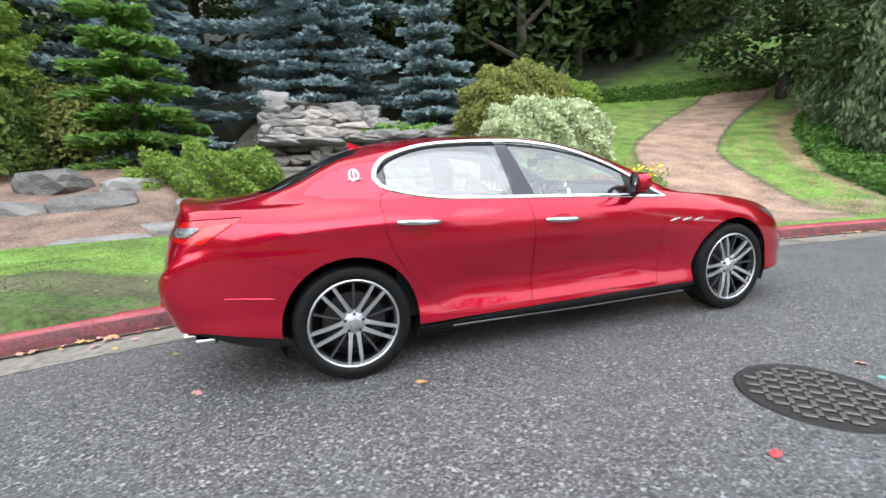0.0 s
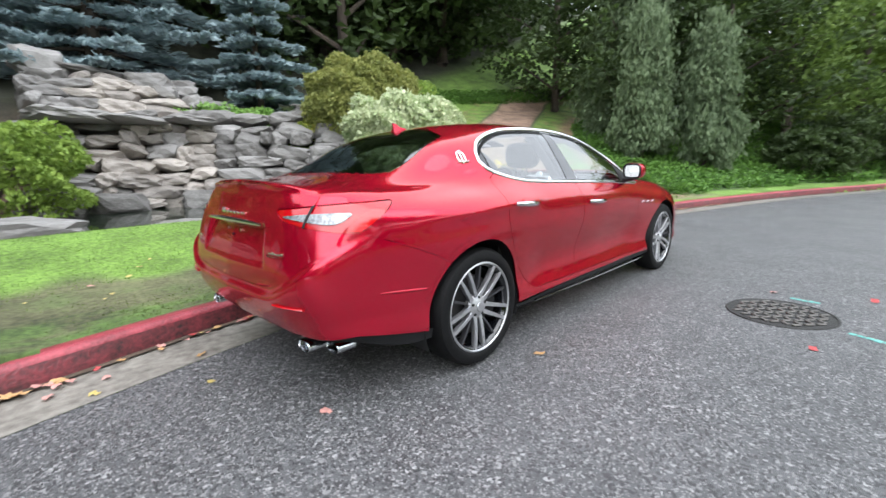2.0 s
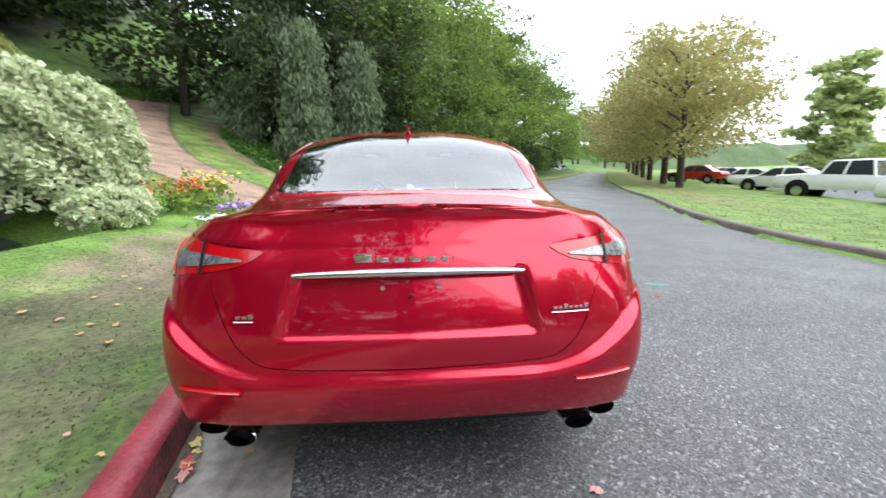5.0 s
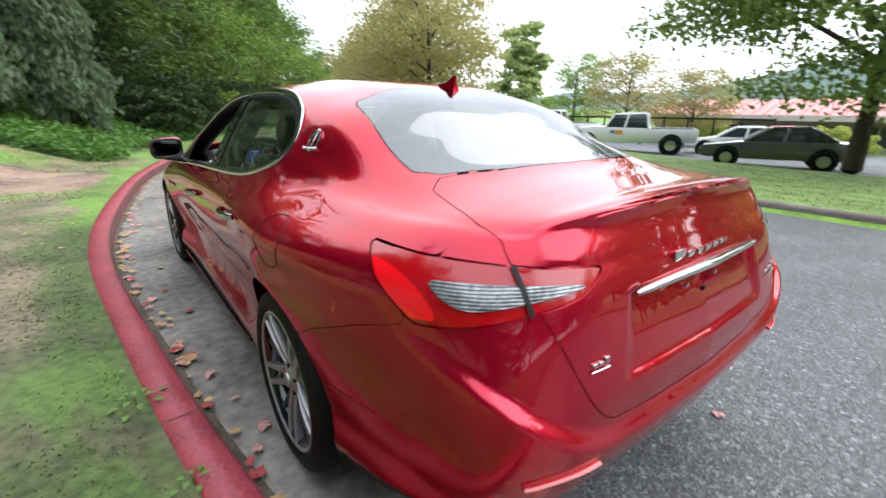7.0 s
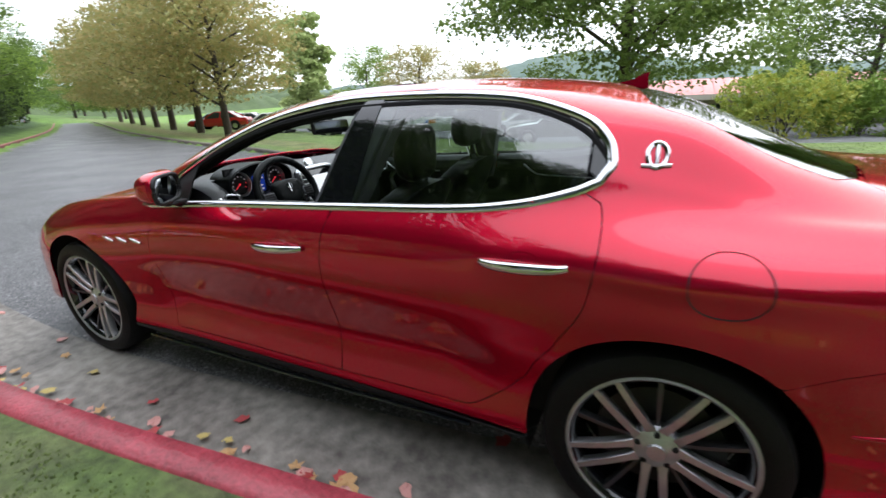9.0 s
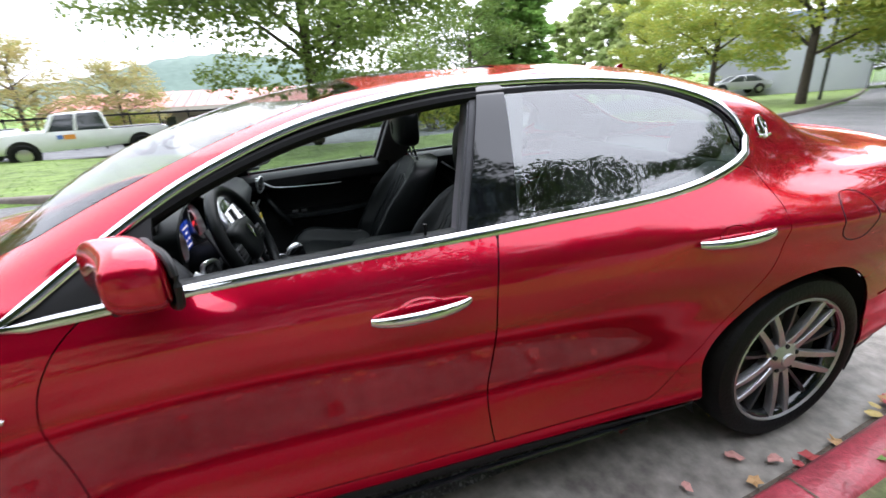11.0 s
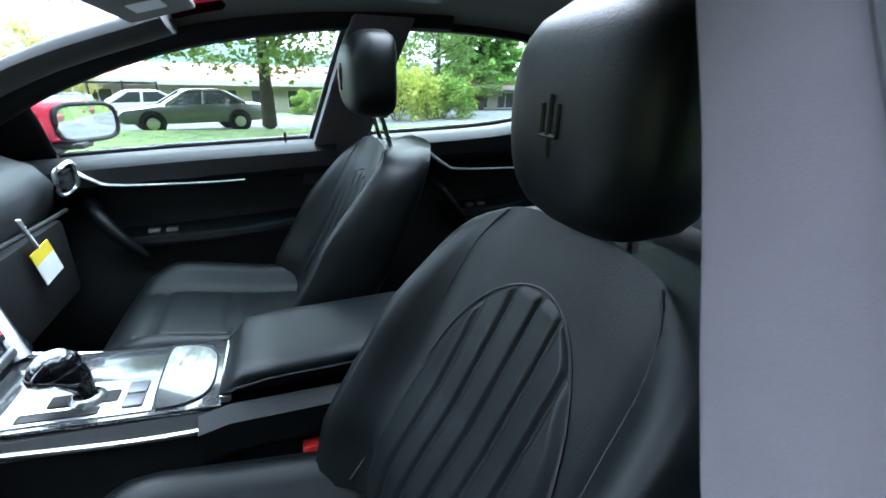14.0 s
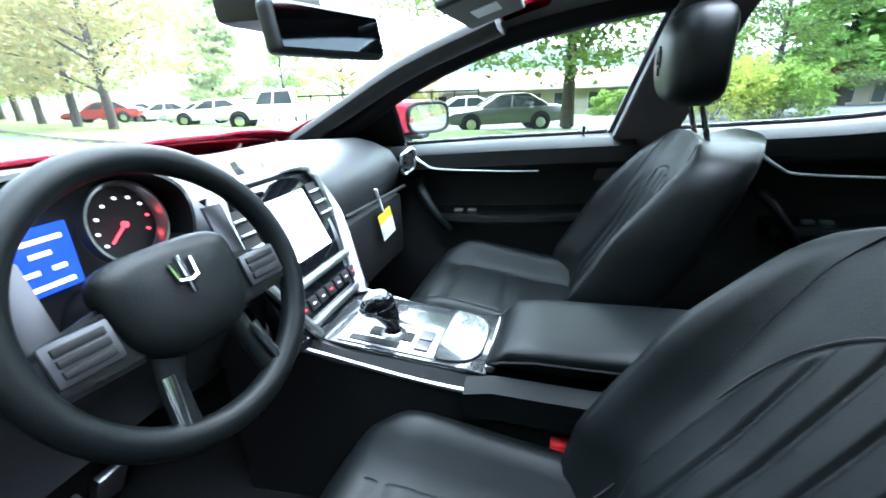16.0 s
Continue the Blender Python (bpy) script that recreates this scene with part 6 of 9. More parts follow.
# --- rear bench ---
bench = holder("rear_bench", "black leather rear bench")
bm = bmesh.new()
box(bm, -1.25, -0.72, -0.66, 0.66, 0.40, 0.60, bevel=0.05, seg=4)
part("bench_cushion", bm, LEATHER, bench)
bm = bmesh.new()
box(bm, -0.07, 0.07, -0.64, 0.64, 0.0, 0.56, pose(-1.20, 0, 0.56, 0, -24, 0), bevel=0.05, seg=4)
part("bench_back", bm, LEATHER, bench)
for y in (-0.38, 0.38):
    bm = bmesh.new()
    box(bm, -0.045, 0.045, -0.12, 0.12, 0.0, 0.15, pose(-1.44, y, 1.07, 0, -18, 0), bevel=0.035, seg=4)
    part("rear_headrest", bm, LEATHER, bench)
bm = bmesh.new()
box(bm, -1.95, -1.42, -0.60, 0.60, 1.015, 1.055, bevel=0.015)
part("parcel_shelf", bm, TRIM, car)

# --- floor, roof lining, pillars ---
bm = bmesh.new()
box(bm, -1.3, 1.05, -0.74, 0.74, 0.245, 0.275)
part("carpet", bm, CARPET, car)
bm = bmesh.new()
box(bm, 0.98, 1.05, -0.78, 0.78, 0.27, 0.95)
part("bulkhead", bm, CARPET, car)
roof_in = lambda p: np.max([1.30 - p[:, 2] - 0.18 * sstep(-0.9, -1.4, p[:, 0]) - 0.06 * sstep(0.0, 0.5, p[:, 0]), side_view(scaled_out(DLO, 0.006))(p) * -1 * (p[:, 1] > 0.3) - 1e3 * (p[:, 1] <= 0.3), -screen_mask(p), -rear_glass_mask(p), -sunroof_mask(p)], axis=0)
panel("headliner", *patch(roof_in, 1.6, 4.7, VK[6], VMAX, 0.03, 0.0, -0.034), LINER, car, mirrored=True, thick=0.0, label="charcoal cloth headliner")

# black surround of the sunroof opening
edge = [(x, y) for x, y in SUNROOF if y > 0]
edge = smooth_curve([(SUNROOF[0][0], 0.0)] + edge + [(SUNROOF[-1][0], 0.0)], 40)
bm = bmesh.new()
loop = [(x, y) for x, y in edge] + [(x, -y) for x, y in edge[::-1][1:-1]]
rows_ = [[bm.verts.new((x + dx * (1 if x > -0.28 else -1), y * sy, roof_z(x, min(abs(y), 0.40)) - dz)) for x, y in loop] for dx, sy, dz in ((-0.014, 0.965, 0.001), (-0.014, 0.965, 0.048), (0.03, 1.09, 0.050))]
for A, B in zip(rows_, rows_[1:]):
    for k in range(len(A)):
        j = (k + 1) % len(A)
        bm.faces.new((A[k], A[j], B[j], B[k]))
bmesh.ops.recalc_face_normals(bm, faces=bm.faces)
part("sunroof_surround", bm, BLACK, car, "black sunroof surround")


def pillar(zs, xa, xb, ya, yb, mat, name, s, label=""):
    """A post of slanted boxes: x from xa(z) to xb(z), y from ya to yb inside the flank."""
    bm = bmesh.new()
    rings = []
    for z in zs:
        x0, x1 = xa(z), xb(z)
        f = flank((x0 + x1) / 2, z)
        rings.append([(x0, s * (f - ya), z), (x1, s * (f - ya), z), (x1, s * (f - yb), z), (x0, s * (f - yb), z)])
    loft(bm, rings)
    bmesh.ops.bevel(bm, geom=[e for e in bm.edges], offset=0.005, segments=2, affect="EDGES")
    return part(name, bm, mat, car, label, angle=30)


bz = np.linspace(0.86, 1.385, 12)
bx = lambda z: -0.188 - 0.31 * (z - 1.0)
for s in (1, -1):
    pillar(bz, lambda z: bx(z) - 0.205, lambda z: bx(z) - 0.028, 0.045, 0.125, PILLARGREY, "b_pillar_trim", s, "mauve-grey cloth pillar trim")
    pillar(bz, lambda z: bx(z) - 0.195, lambda z: bx(z) - 0.015, 0.012, 0.046, SEAL, "door_seal", s, "grey rubber door seal")
    az = smooth_curve([(0.90, 0.99), (0.66, 1.10), (0.43, 1.22), (0.14, 1.325), (-0.19, 1.385), (-0.46, 1.405), (-0.74, 1.405), (-0.98, 1.385), (-1.17, 1.325), (-1.255, 1.255), (-1.30, 1.18)], 60)
    # window frame lip inside the chrome
    bm = bmesh.new()
    tube(bm, [(x, s * (flank(x, z - 0.022) - 0.020), z - 0.030) for x, z in az], 0.021, 8, False, 0.8)
    part("window_frame", bm, DOORRUBBER, car, "black door-frame rubber")
    bm = bmesh.new()
    tube(bm, [(x - 0.01, s * (flank(x, z - 0.02) - 0.062), z - 0.012) for x, z in az[:34]], 0.034, 12, False, 1.0)
    part("roof_rail_trim", bm, DOORRUBBER, car)
    # windscreen pillar trim
    bm = bmesh.new()
    pts = smooth_curve([(0.97, s * 0.735, 0.985), (0.70, s * 0.69, 1.115), (0.42, s * 0.625, 1.245), (0.12, s * 0.565, 1.345)], 14)
    tube(bm, pts, 0.046, 10, False, 0.7)
    part("a_pillar_trim", bm, LINER, car, "charcoal cloth windscreen pillar")

# --- inner door panels ---
def door_inside(s, x_f, x_r, name):
    d = holder(name, "black leather inner door panel with chrome pull")
    m = side_view([(x_f, 0.33), (x_f, 1.3), (x_r, 1.3), (x_r, 0.33)])
    bl = poly_sdf(np.vstack([BELT_LINE - (0, 0.010), [(-1.4, 0.2), (1.0, 0.2)]]))
    mask = lambda p: np.maximum(m(p), bl(p[:, [0, 2]]))
    p_, f_ = patch(mask, 1.0, 4.7, 0.0, VK[7], 0.03, 0.0, -0.105)
    panel("panel", p_, f_, TRIM, d, s, thick=0.0)
    # sill roll under the glass
    bm = bmesh.new()
    xs_ = np.linspace(x_f - 0.01, x_r + 0.01, 24)
    zb = np.interp(-xs_, -BELT_LINE[:, 0], BELT_LINE[:, 1])
    top = [[(x, s * (flank(x, z) - 0.018), z - 0.006), (x, s * (flank(x, z) - 0.05), z - 0.002), (x, s * (flank(x, z) - 0.105), z - 0.010), (x, s * (flank(x, z) - 0.128), z - 0.035), (x, s * (flank(x, z) - 0.128), z - 0.085), (x, s * (flank(x, z) - 0.10), z - 0.11), (x, s * (flank(x, z) - 0.02), z - 0.11)] for x, z in zip(xs_, zb)]
    loft(bm, top)
    part("sill_roll", bm, SILLSKIN, d, "grey leather window sill")
    # chrome pull with dark insert
    a, b = x_f - 0.26, x_f - 0.84
    bm = bmesh.new()
    rim = lambda x, o: s * (flank(x, float(np.interp(-x, -BELT_LINE[:, 0], BELT_LINE[:, 1]))) - o)
    pts = smooth_curve([(x, rim(x, o), z) for x, o, z in ((a + 0.06, 0.134, 0.972), (a, 0.140, 0.930), (a - 0.06, 0.138, 0.909), ((a + b) / 2, 0.136, 0.904), (b + 0.17, 0.134, 0.906))], 24)
    tube(bm, pts, [0.011 - 0.007 * (k / 23) ** 0.6 for k in range(24)], 8, False, 0.7)
    part("chrome_pull", bm, BRIGHTSATIN, d, "chrome strip")
    # armrest shelf
    bm = bmesh.new()
    za = 0.732
    xs2 = np.linspace(a - 0.02, x_r + 0.05, 16)
    loft(bm, [[(x, s * (flank(x, za) - 0.10), za + 0.02 + zz), (x, s * (flank(x, za) - 0.195 - ww), za + 0.015 + zz), (x, s * (flank(x, za) - 0.205 - ww), za - 0.01 + zz), (x, s * (flank(x, za) - 0.10), za - 0.06 + zz)] for x, ww, zz in zip(xs2, 0.045 * np.sin(np.linspace(0.3, math.pi, 16)), 0.03 * np.linspace(0, 1, 16) ** 2)])
    bmesh.ops.bevel(bm, geom=bm.edges[:], offset=0.006, segments=2, affect="EDGES")
    part("armrest", bm, LEATHER, d, "padded door armrest")
    bm = bmesh.new()
    xg = x_f - 0.27
    tube(bm, smooth_curve([(xg + 0.05, s * (flank(xg, 0.84) - 0.120), 0.865), (xg + 0.015, s * (flank(xg, 0.82) - 0.215), 0.830), (xg - 0.04, s * (flank(xg, 0.8) - 0.245), 0.752), (xg - 0.085, s * (flank(xg, 0.8) - 0.225), 0.688)], 14), 0.019, 10, False, 0.9)
    part("grab_handle", bm, LEATHER, d)
    for k in range(2):
        bm = bmesh.new()
        xk = xg - 0.115 - 0.05 * k
        box(bm, xk - 0.016, xk + 0.016, s * (flank(xk, za) - 0.185) - 0.012, s * (flank(xk, za) - 0.185) + 0.012, za + 0.018, za + 0.030, bevel=0.003)
        part("window_switch", bm, SATIN, d)
    # speaker and pocket
    bm = bmesh.new()
    loft(bm, [[(x, s * (flank(x, 0.5) - 0.10), 0.55), (x, s * (flank(x, 0.5) - 0.16), 0.54), (x, s * (flank(x, 0.5) - 0.17), 0.43), (x, s * (flank(x, 0.5) - 0.10), 0.40)] for x in np.linspace(a - 0.1, x_r + 0.08, 8)])
    part("door_pocket", bm, TRIM, d)
    bm = bmesh.new()
    xk = x_r + 0.17
    rod(bm, (xk, s * (flank(xk, 1.02) - 0.066), 1.01), (xk, s * (flank(xk, 1.02) - 0.066), 1.046), 0.0035, 0.0055, 10)
    part("lock_pin", bm, BLACK, d)


for s in (1, -1):
    door_inside(s, 0.68, -0.30, "front_door_lining")
    door_inside(s, -0.42, -1.20, "rear_door_lining")

# --- dashboard ---
dash = holder("dashboard", "dark grey leather dashboard")
bm = bmesh.new()
rings = []
for y in np.linspace(-0.735, 0.735, 46):
    e = (abs(y) / 0.735) ** 8
    mid = math.exp(-(y / 0.17) ** 4)
    hood = math.exp(-((y - 0.40) / 0.17) ** 4)
    rear = 0.455 + 0.055 * mid + 0.035 * (1 - mid) * (1 - hood) + 0.02 * e + 0.165 * math.exp(-((y - 0.41) / 0.205) ** 8)
    top = 1.018 + 0.010 * mid + 0.012 * hood - 0.02 * e
    ring = [(1.005, y, 1.02 - 0.05 * (y / 0.735) ** 2), (0.85, y, top + 0.018 - 0.02 * e), (0.66, y, top + 0.020), (rear + 0.10, y, top + 0.008), (rear + 0.035, y, top - 0.022), (rear, y, top - 0.075), (rear + 0.015, y, top - 0.14),
            (rear + 0.06, y, top - 0.20), (rear + 0.07, y, top - 0.30), (rear + 0.14, y, top - 0.42), (0.75, y, 0.55), (1.02, y, 0.55)]
    rings.append(ring)
loft(bm, rings)
part("dash_body", bm, DASH, dash, angle=60)
# seam along the passenger side
bm = bmesh.new()
tube(bm, [(0.474 + 0.006 * math.sin(y * 4), y, 0.872 - 0.03 * (abs(y) - 0.3)) for y in np.linspace(-0.21, -0.66, 14)], 0.006, 8)
part("dash_ridge", bm, TRIM, dash)
bm = bmesh.new()
box(bm, 0.475, 0.54, -0.64, -0.20, 0.63, 0.845, bevel=0.02)
part("glovebox", bm, TRIM, dash)
# end and middle vents
for y in (-0.665, 0.685):
    bm = bmesh.new()
    ring = [(0.452 + 0.012 * math.cos(a), y + 0.034 * spow(math.cos(a), 0.35), 0.948 + 0.036 * spow(math.sin(a), 0.4) - 0.2 * 0.034 * spow(math.cos(a), 0.35) * (1 if y < 0 else -1)) for a in np.linspace(0, math.tau, 28, endpoint=False)]
    tube(bm, ring, 0.0065, 8, True)
    part("vent_frame", bm, SATIN, dash)
    bm = bmesh.new()
    bm.faces.new([bm.verts.new((p[0] + 0.004, p[1], p[2])) for p in ring])
    part("vent_mouth", bm, SHADOWBLACK, dash)
    for k in range(3):
        bm = bmesh.new()
        box(bm, 0.446, 0.458, y - 0.032, y + 0.032, 0.922 + 0.022 * k, 0.927 + 0.022 * k)
        part("vent_slat", bm, BLACK, dash)
# centre stack: sloping frame, display, vents, climate keys
T = pose(0.478, 0.0, 0.904, 0, 25, 0)


def stack_box(name, y0, y1, z0, z1, d0, d1, mat, label="", bevel=0.004):
    bm = bmesh.new()
    box(bm, -d1, -d0, y0, y1, z0, z1, T, bevel=bevel)
    return part(name, bm, mat, dash, label)


stack_box("stack_panel", -0.165, 0.165, -0.215, 0.130, -0.06, 0.0, GLOSSBLACK, "gloss black centre panel", 0.02)
bm = bmesh.new()
pts = smooth_curve([(0.10, -0.205), (0.140, -0.10), (0.170, 0.0), (0.158, 0.10), (0.115, 0.130), (0.0, 0.134), (-0.115, 0.130), (-0.158, 0.10), (-0.170, 0.0), (-0.140, -0.10), (-0.10, -0.205)], 60)
tube(bm, [T @ Vector((-0.004, y, z)) for y, z in pts], 0.017, 8, False, 0.6)
part("stack_frame", bm, SATIN, dash, "satin metal frame of the centre panel")
stack_box("display", -0.092, 0.092, -0.062, 0.078, 0.0, 0.006, SCREEN, "brightly lit touch display")
for s in (-1, 1):
    stack_box("stack_vent", s * 0.128 - 0.022, s * 0.128 + 0.022, -0.01, 0.085, 0.0, 0.005, SHADOWBLACK)
    for k in range(3):
        stack_box("vent_slat", s * 0.128 - 0.021, s * 0.128 + 0.021, 0.005 + 0.028 * k, 0.010 + 0.028 * k, 0.004, 0.012, SATIN, "", 0.001)
stack_box("stack_bar", -0.140, 0.140, -0.112, -0.094, 0.0, 0.010, SATIN, "satin bar")
for k in range(7):
    y = -0.105 + 0.035 * k
    stack_box("climate_key", y - 0.014, y + 0.014, -0.160, -0.134, 0.0, 0.008, BLACK, "", 0.002)
    stack_box("key_mark", y - 0.005, y + 0.005, -0.149, -0.146, 0.0078, 0.0088, WHITEGLOW if k % 3 else REDGLOW, "", 0.0)
stack_box("stack_bar", -0.115, 0.115, -0.192, -0.176, 0.0, 0.010, SATIN, "satin bar")
# oval clock on the dash top
bm = bmesh.new()
lathe(bm, [(0.0, 0.020), (0.026, 0.020), (0.036, 0.014), (0.040, 0.0)], 28, Matrix.Translation((0.570, 0.0, 1.040)) @ Matrix.Rotation(radians(-55), 4, "Y"))
part("dash_clock", bm, SATIN, dash, "small oval clock")
# instrument hood and two dials
bm = bmesh.new()
rings = []
for x, k in ((0.72, 0.9), (0.60, 1.0), (0.535, 1.02), (0.53, 0.97), (0.60, 0.94)):
    rings.append([(x, 0.41 + 0.215 * k * math.cos(a), 1.000 + 0.106 * k * spow(math.sin(a), 0.8)) for a in np.linspace(radians(-15), radians(195), 30)])
loft(bm, rings, caps=False, closed=False)
part("instrument_hood", bm, LEATHER, dash)
bm = bmesh.new()
box(bm, 0.585, 0.60, 0.215, 0.605, 0.87, 1.09)
part("instrument_back", bm, SHADOWBLACK, dash)
for y in (0.287, 0.533):
    bm = bmesh.new()
    lathe(bm, [(0.056, 0.0), (0.061, 0.02), (0.065, 0.02), (0.065, 0.0)], 40, Matrix.Translation((0.580, y, 1.003)) @ Matrix.Rotation(radians(-78), 4, "Y"))
    part("dial_ring", bm, SATIN, dash, "satin dial ring")
    for k in range(9):
        a = radians(215 - 30 * k)
        bm = bmesh.new()
        rod(bm, (0.577, y - math.cos(a) * 0.042, 1.003 + math.sin(a) * 0.042), (0.573, y - math.cos(a) * 0.042, 1.003 + math.sin(a) * 0.042), 0.0024, seg=6)
        part("dial_mark", bm, WHITEGLOW if k < 7 else REDGLOW, dash)
    bm = bmesh.new()
    rod(bm, (0.576, y, 1.003), (0.570, y, 1.003), 0.005, seg=12)
    tube(bm, [(0.573, y, 1.003), (0.573, y + 0.026, 0.980)], 0.0022, 5)
    part("dial_needle", bm, REDGLOW, dash)
bm = bmesh.new()
box(bm, 0.568, 0.574, 0.368, 0.452, 0.945, 1.035, bevel=0.004)
trip = part("trip_display", bm, BLUESCREEN, dash, "lit blue information display")
for k, (ya, yb, z) in enumerate(((0.380, 0.440, 1.018), (0.398, 0.424, 1.000), (0.385, 0.402, 0.978), (0.418, 0.437, 0.978), (0.380, 0.440, 0.957))):
    bm = bmesh.new()
    box(bm, 0.5665, 0.5682, ya, yb, z - 0.003, z + 0.003)
    part("display_bar", bm, WHITEGLOW, trip)

# --- steering wheel ---
wheel_ob = holder("steering_wheel", "thick-rimmed black leather steering wheel")
WM = pose(0.400, 0.372, 0.945, 0, -68, -6) @ Matrix.Rotation(math.pi, 4, "Z")            # local z points at the driver
bm = bmesh.new()
ring = [WM @ Vector((math.cos(a) * 0.182, math.sin(a) * 0.186, 0)) for a in np.linspace(0, math.tau, 72, endpoint=False)]
nrm = (WM.to_3x3() @ Vector((0, 0, 1)))
tube(bm, ring, 0.0195, 14, True, 1.0, up=tuple(nrm))
part("rim", bm, LEATHER, wheel_ob, "black leather rim")
bm = bmesh.new()
rings = []
for z, k in ((-0.05, 0.8), (-0.012, 1.0), (0.008, 0.99), (0.018, 0.90), (0.024, 0.72), (0.026, 0.4)):
    rings.append([WM @ Vector((spow(math.cos(a), 0.6) * 0.072 * k + 0.004, spow(math.sin(a), 0.6) * (0.092 - 0.018 * math.cos(a)) * k, z)) for a in np.linspace(0, math.tau, 36, endpoint=False)])
loft(bm, rings)
part("hub", bm, LEATHER, wheel_ob, "leather airbag boss", angle=60)
for s in (-1, 1):
    bm = bmesh.new()
    loft(bm, [[WM @ Vector((x + 0.015 + dx, s * y, z + dz)) for dx, dz in ((-w, 0.010), (w, 0.010), (w, -0.014), (-w, -0.014))] for x, y, z, w in ((0.0, 0.07, -0.004, 0.042), (0.005, 0.12, -0.006, 0.036), (0.01, 0.175, -0.004, 0.028))])
    bmesh.ops.bevel(bm, geom=bm.edges[:], offset=0.006, segments=2, affect="EDGES")
    part("spoke", bm, LEATHER, wheel_ob)
    bm = bmesh.new()
    box(bm, -0.010, 0.038, s * 0.128 - 0.034, s * 0.128 + 0.034, 0.004, 0.012, WM, bevel=0.004)
    part("switch_pad", bm, DARKMETAL, wheel_ob, "dark metal switch surround")
    for k in range(3):
        bm = bmesh.new()
        box(bm, -0.004 + 0.0125 * k, 0.006 + 0.0125 * k, s * 0.128 - 0.026, s * 0.128 + 0.026, 0.010, 0.0155, WM, bevel=0.002)
        part("switch", bm, BLACK, wheel_ob)
    # shift paddles
    bm = bmesh.new()
    box(bm, -0.10, 0.03, s * 0.135 - 0.018, s * 0.135 + 0.018, -0.045, -0.038, WM, bevel=0.003)
    part("shift_paddle", bm, DARKMETAL, wheel_ob)
    # forked lower spoke
    bm = bmesh.new()
    tube(bm, [WM @ Vector((0.05, s * 0.045, -0.004)), WM @ Vector((0.10, s * 0.062, -0.008)), WM @ Vector((0.168, s * 0.072, -0.004))], [0.022, 0.017, 0.018], 10, False, 0.6, up=tuple(nrm))
    part("lower_spoke", bm, LEATHER, wheel_ob)
    bm = bmesh.new()
    tube(bm, [WM @ Vector((0.085, s * 0.068, 0.006)), WM @ Vector((0.162, s * 0.082, 0.008))], 0.008, 8, False, 0.5, up=tuple(nrm))
    part("spoke_inlay", bm, CHROME, wheel_ob, "chrome spoke inlay")
# maker's emblem as plain bars
bm = bmesh.new()
for dy, xa, xb in ((-0.012, -0.030, -0.008), (0.0, -0.036, 0.014), (0.012, -0.030, -0.008)):
    tube(bm, [WM @ Vector((xa - 0.008, dy * 1.2, 0.029)), WM @ Vector((xb - 0.008, dy, 0.031))], 0.0028, 6)
tube(bm, [WM @ Vector((-0.014, -0.0135, 0.031)), WM @ Vector((-0.010, 0.0, 0.032)), WM @ Vector((-0.014, 0.0135, 0.031))], 0.0028, 6)
part("wheel_emblem", bm, CHROME, wheel_ob, "chrome emblem")
bm = bmesh.new()
rod(bm, WM @ Vector((0, 0, -0.03)), WM @ Vector((0.0, 0, -0.20)), 0.05, 0.06, 18)
part("steering_column", bm, TRIM, wheel_ob)
for s, zz in ((-1, -0.07), (1, -0.07)):
    bm = bmesh.new()
    tube(bm, [WM @ Vector((0.0, s * 0.04, zz)), WM @ Vector((0.02, s * 0.19, zz + 0.01))], [0.012, 0.009], 8)
    part("column_stalk", bm, BLACK, wheel_ob)

# --- centre console ---
con = holder("centre_console", "black leather centre console with carbon and satin trim")
bm = bmesh.new()
loft(bm, [[(x, -w, 0.26), (x, w, 0.26), (x, w, zt - 0.02), (x, w - 0.02, zt), (x, -w + 0.02, zt), (x, -w, zt - 0.02)] for x, w, zt in ((-0.72, 0.115, 0.66), (-0.2, 0.12, 0.665), (0.03, 0.125, 0.672), (0.33, 0.135, 0.700), (0.46, 0.14, 0.735), (0.60, 0.15, 0.75))])
part("console_body", bm, TRIM, con)
bm = bmesh.new()
rings = []
for x, w, zt, h in ((-0.66, 0.085, 0.735, 0.05), (-0.60, 0.105, 0.752, 0.06), (-0.30, 0.112, 0.752, 0.06), (-0.06, 0.112, 0.748, 0.06), (0.005, 0.108, 0.742, 0.05), (0.03, 0.095, 0.725, 0.03)):
    rings.append([(x + (0.018 if math.sin(a) < 0 else 0), spow(math.cos(a), 0.45) * w, zt - h / 2 + spow(math.sin(a), 0.5) * h / 2 - 0.008 * (h < 0.05)) for a in np.linspace(0, math.tau, 32, endpoint=False)])
loft(bm, rings)
part("armrest_lid", bm, LEATHER, con, "padded leather armrest lid", angle=60)
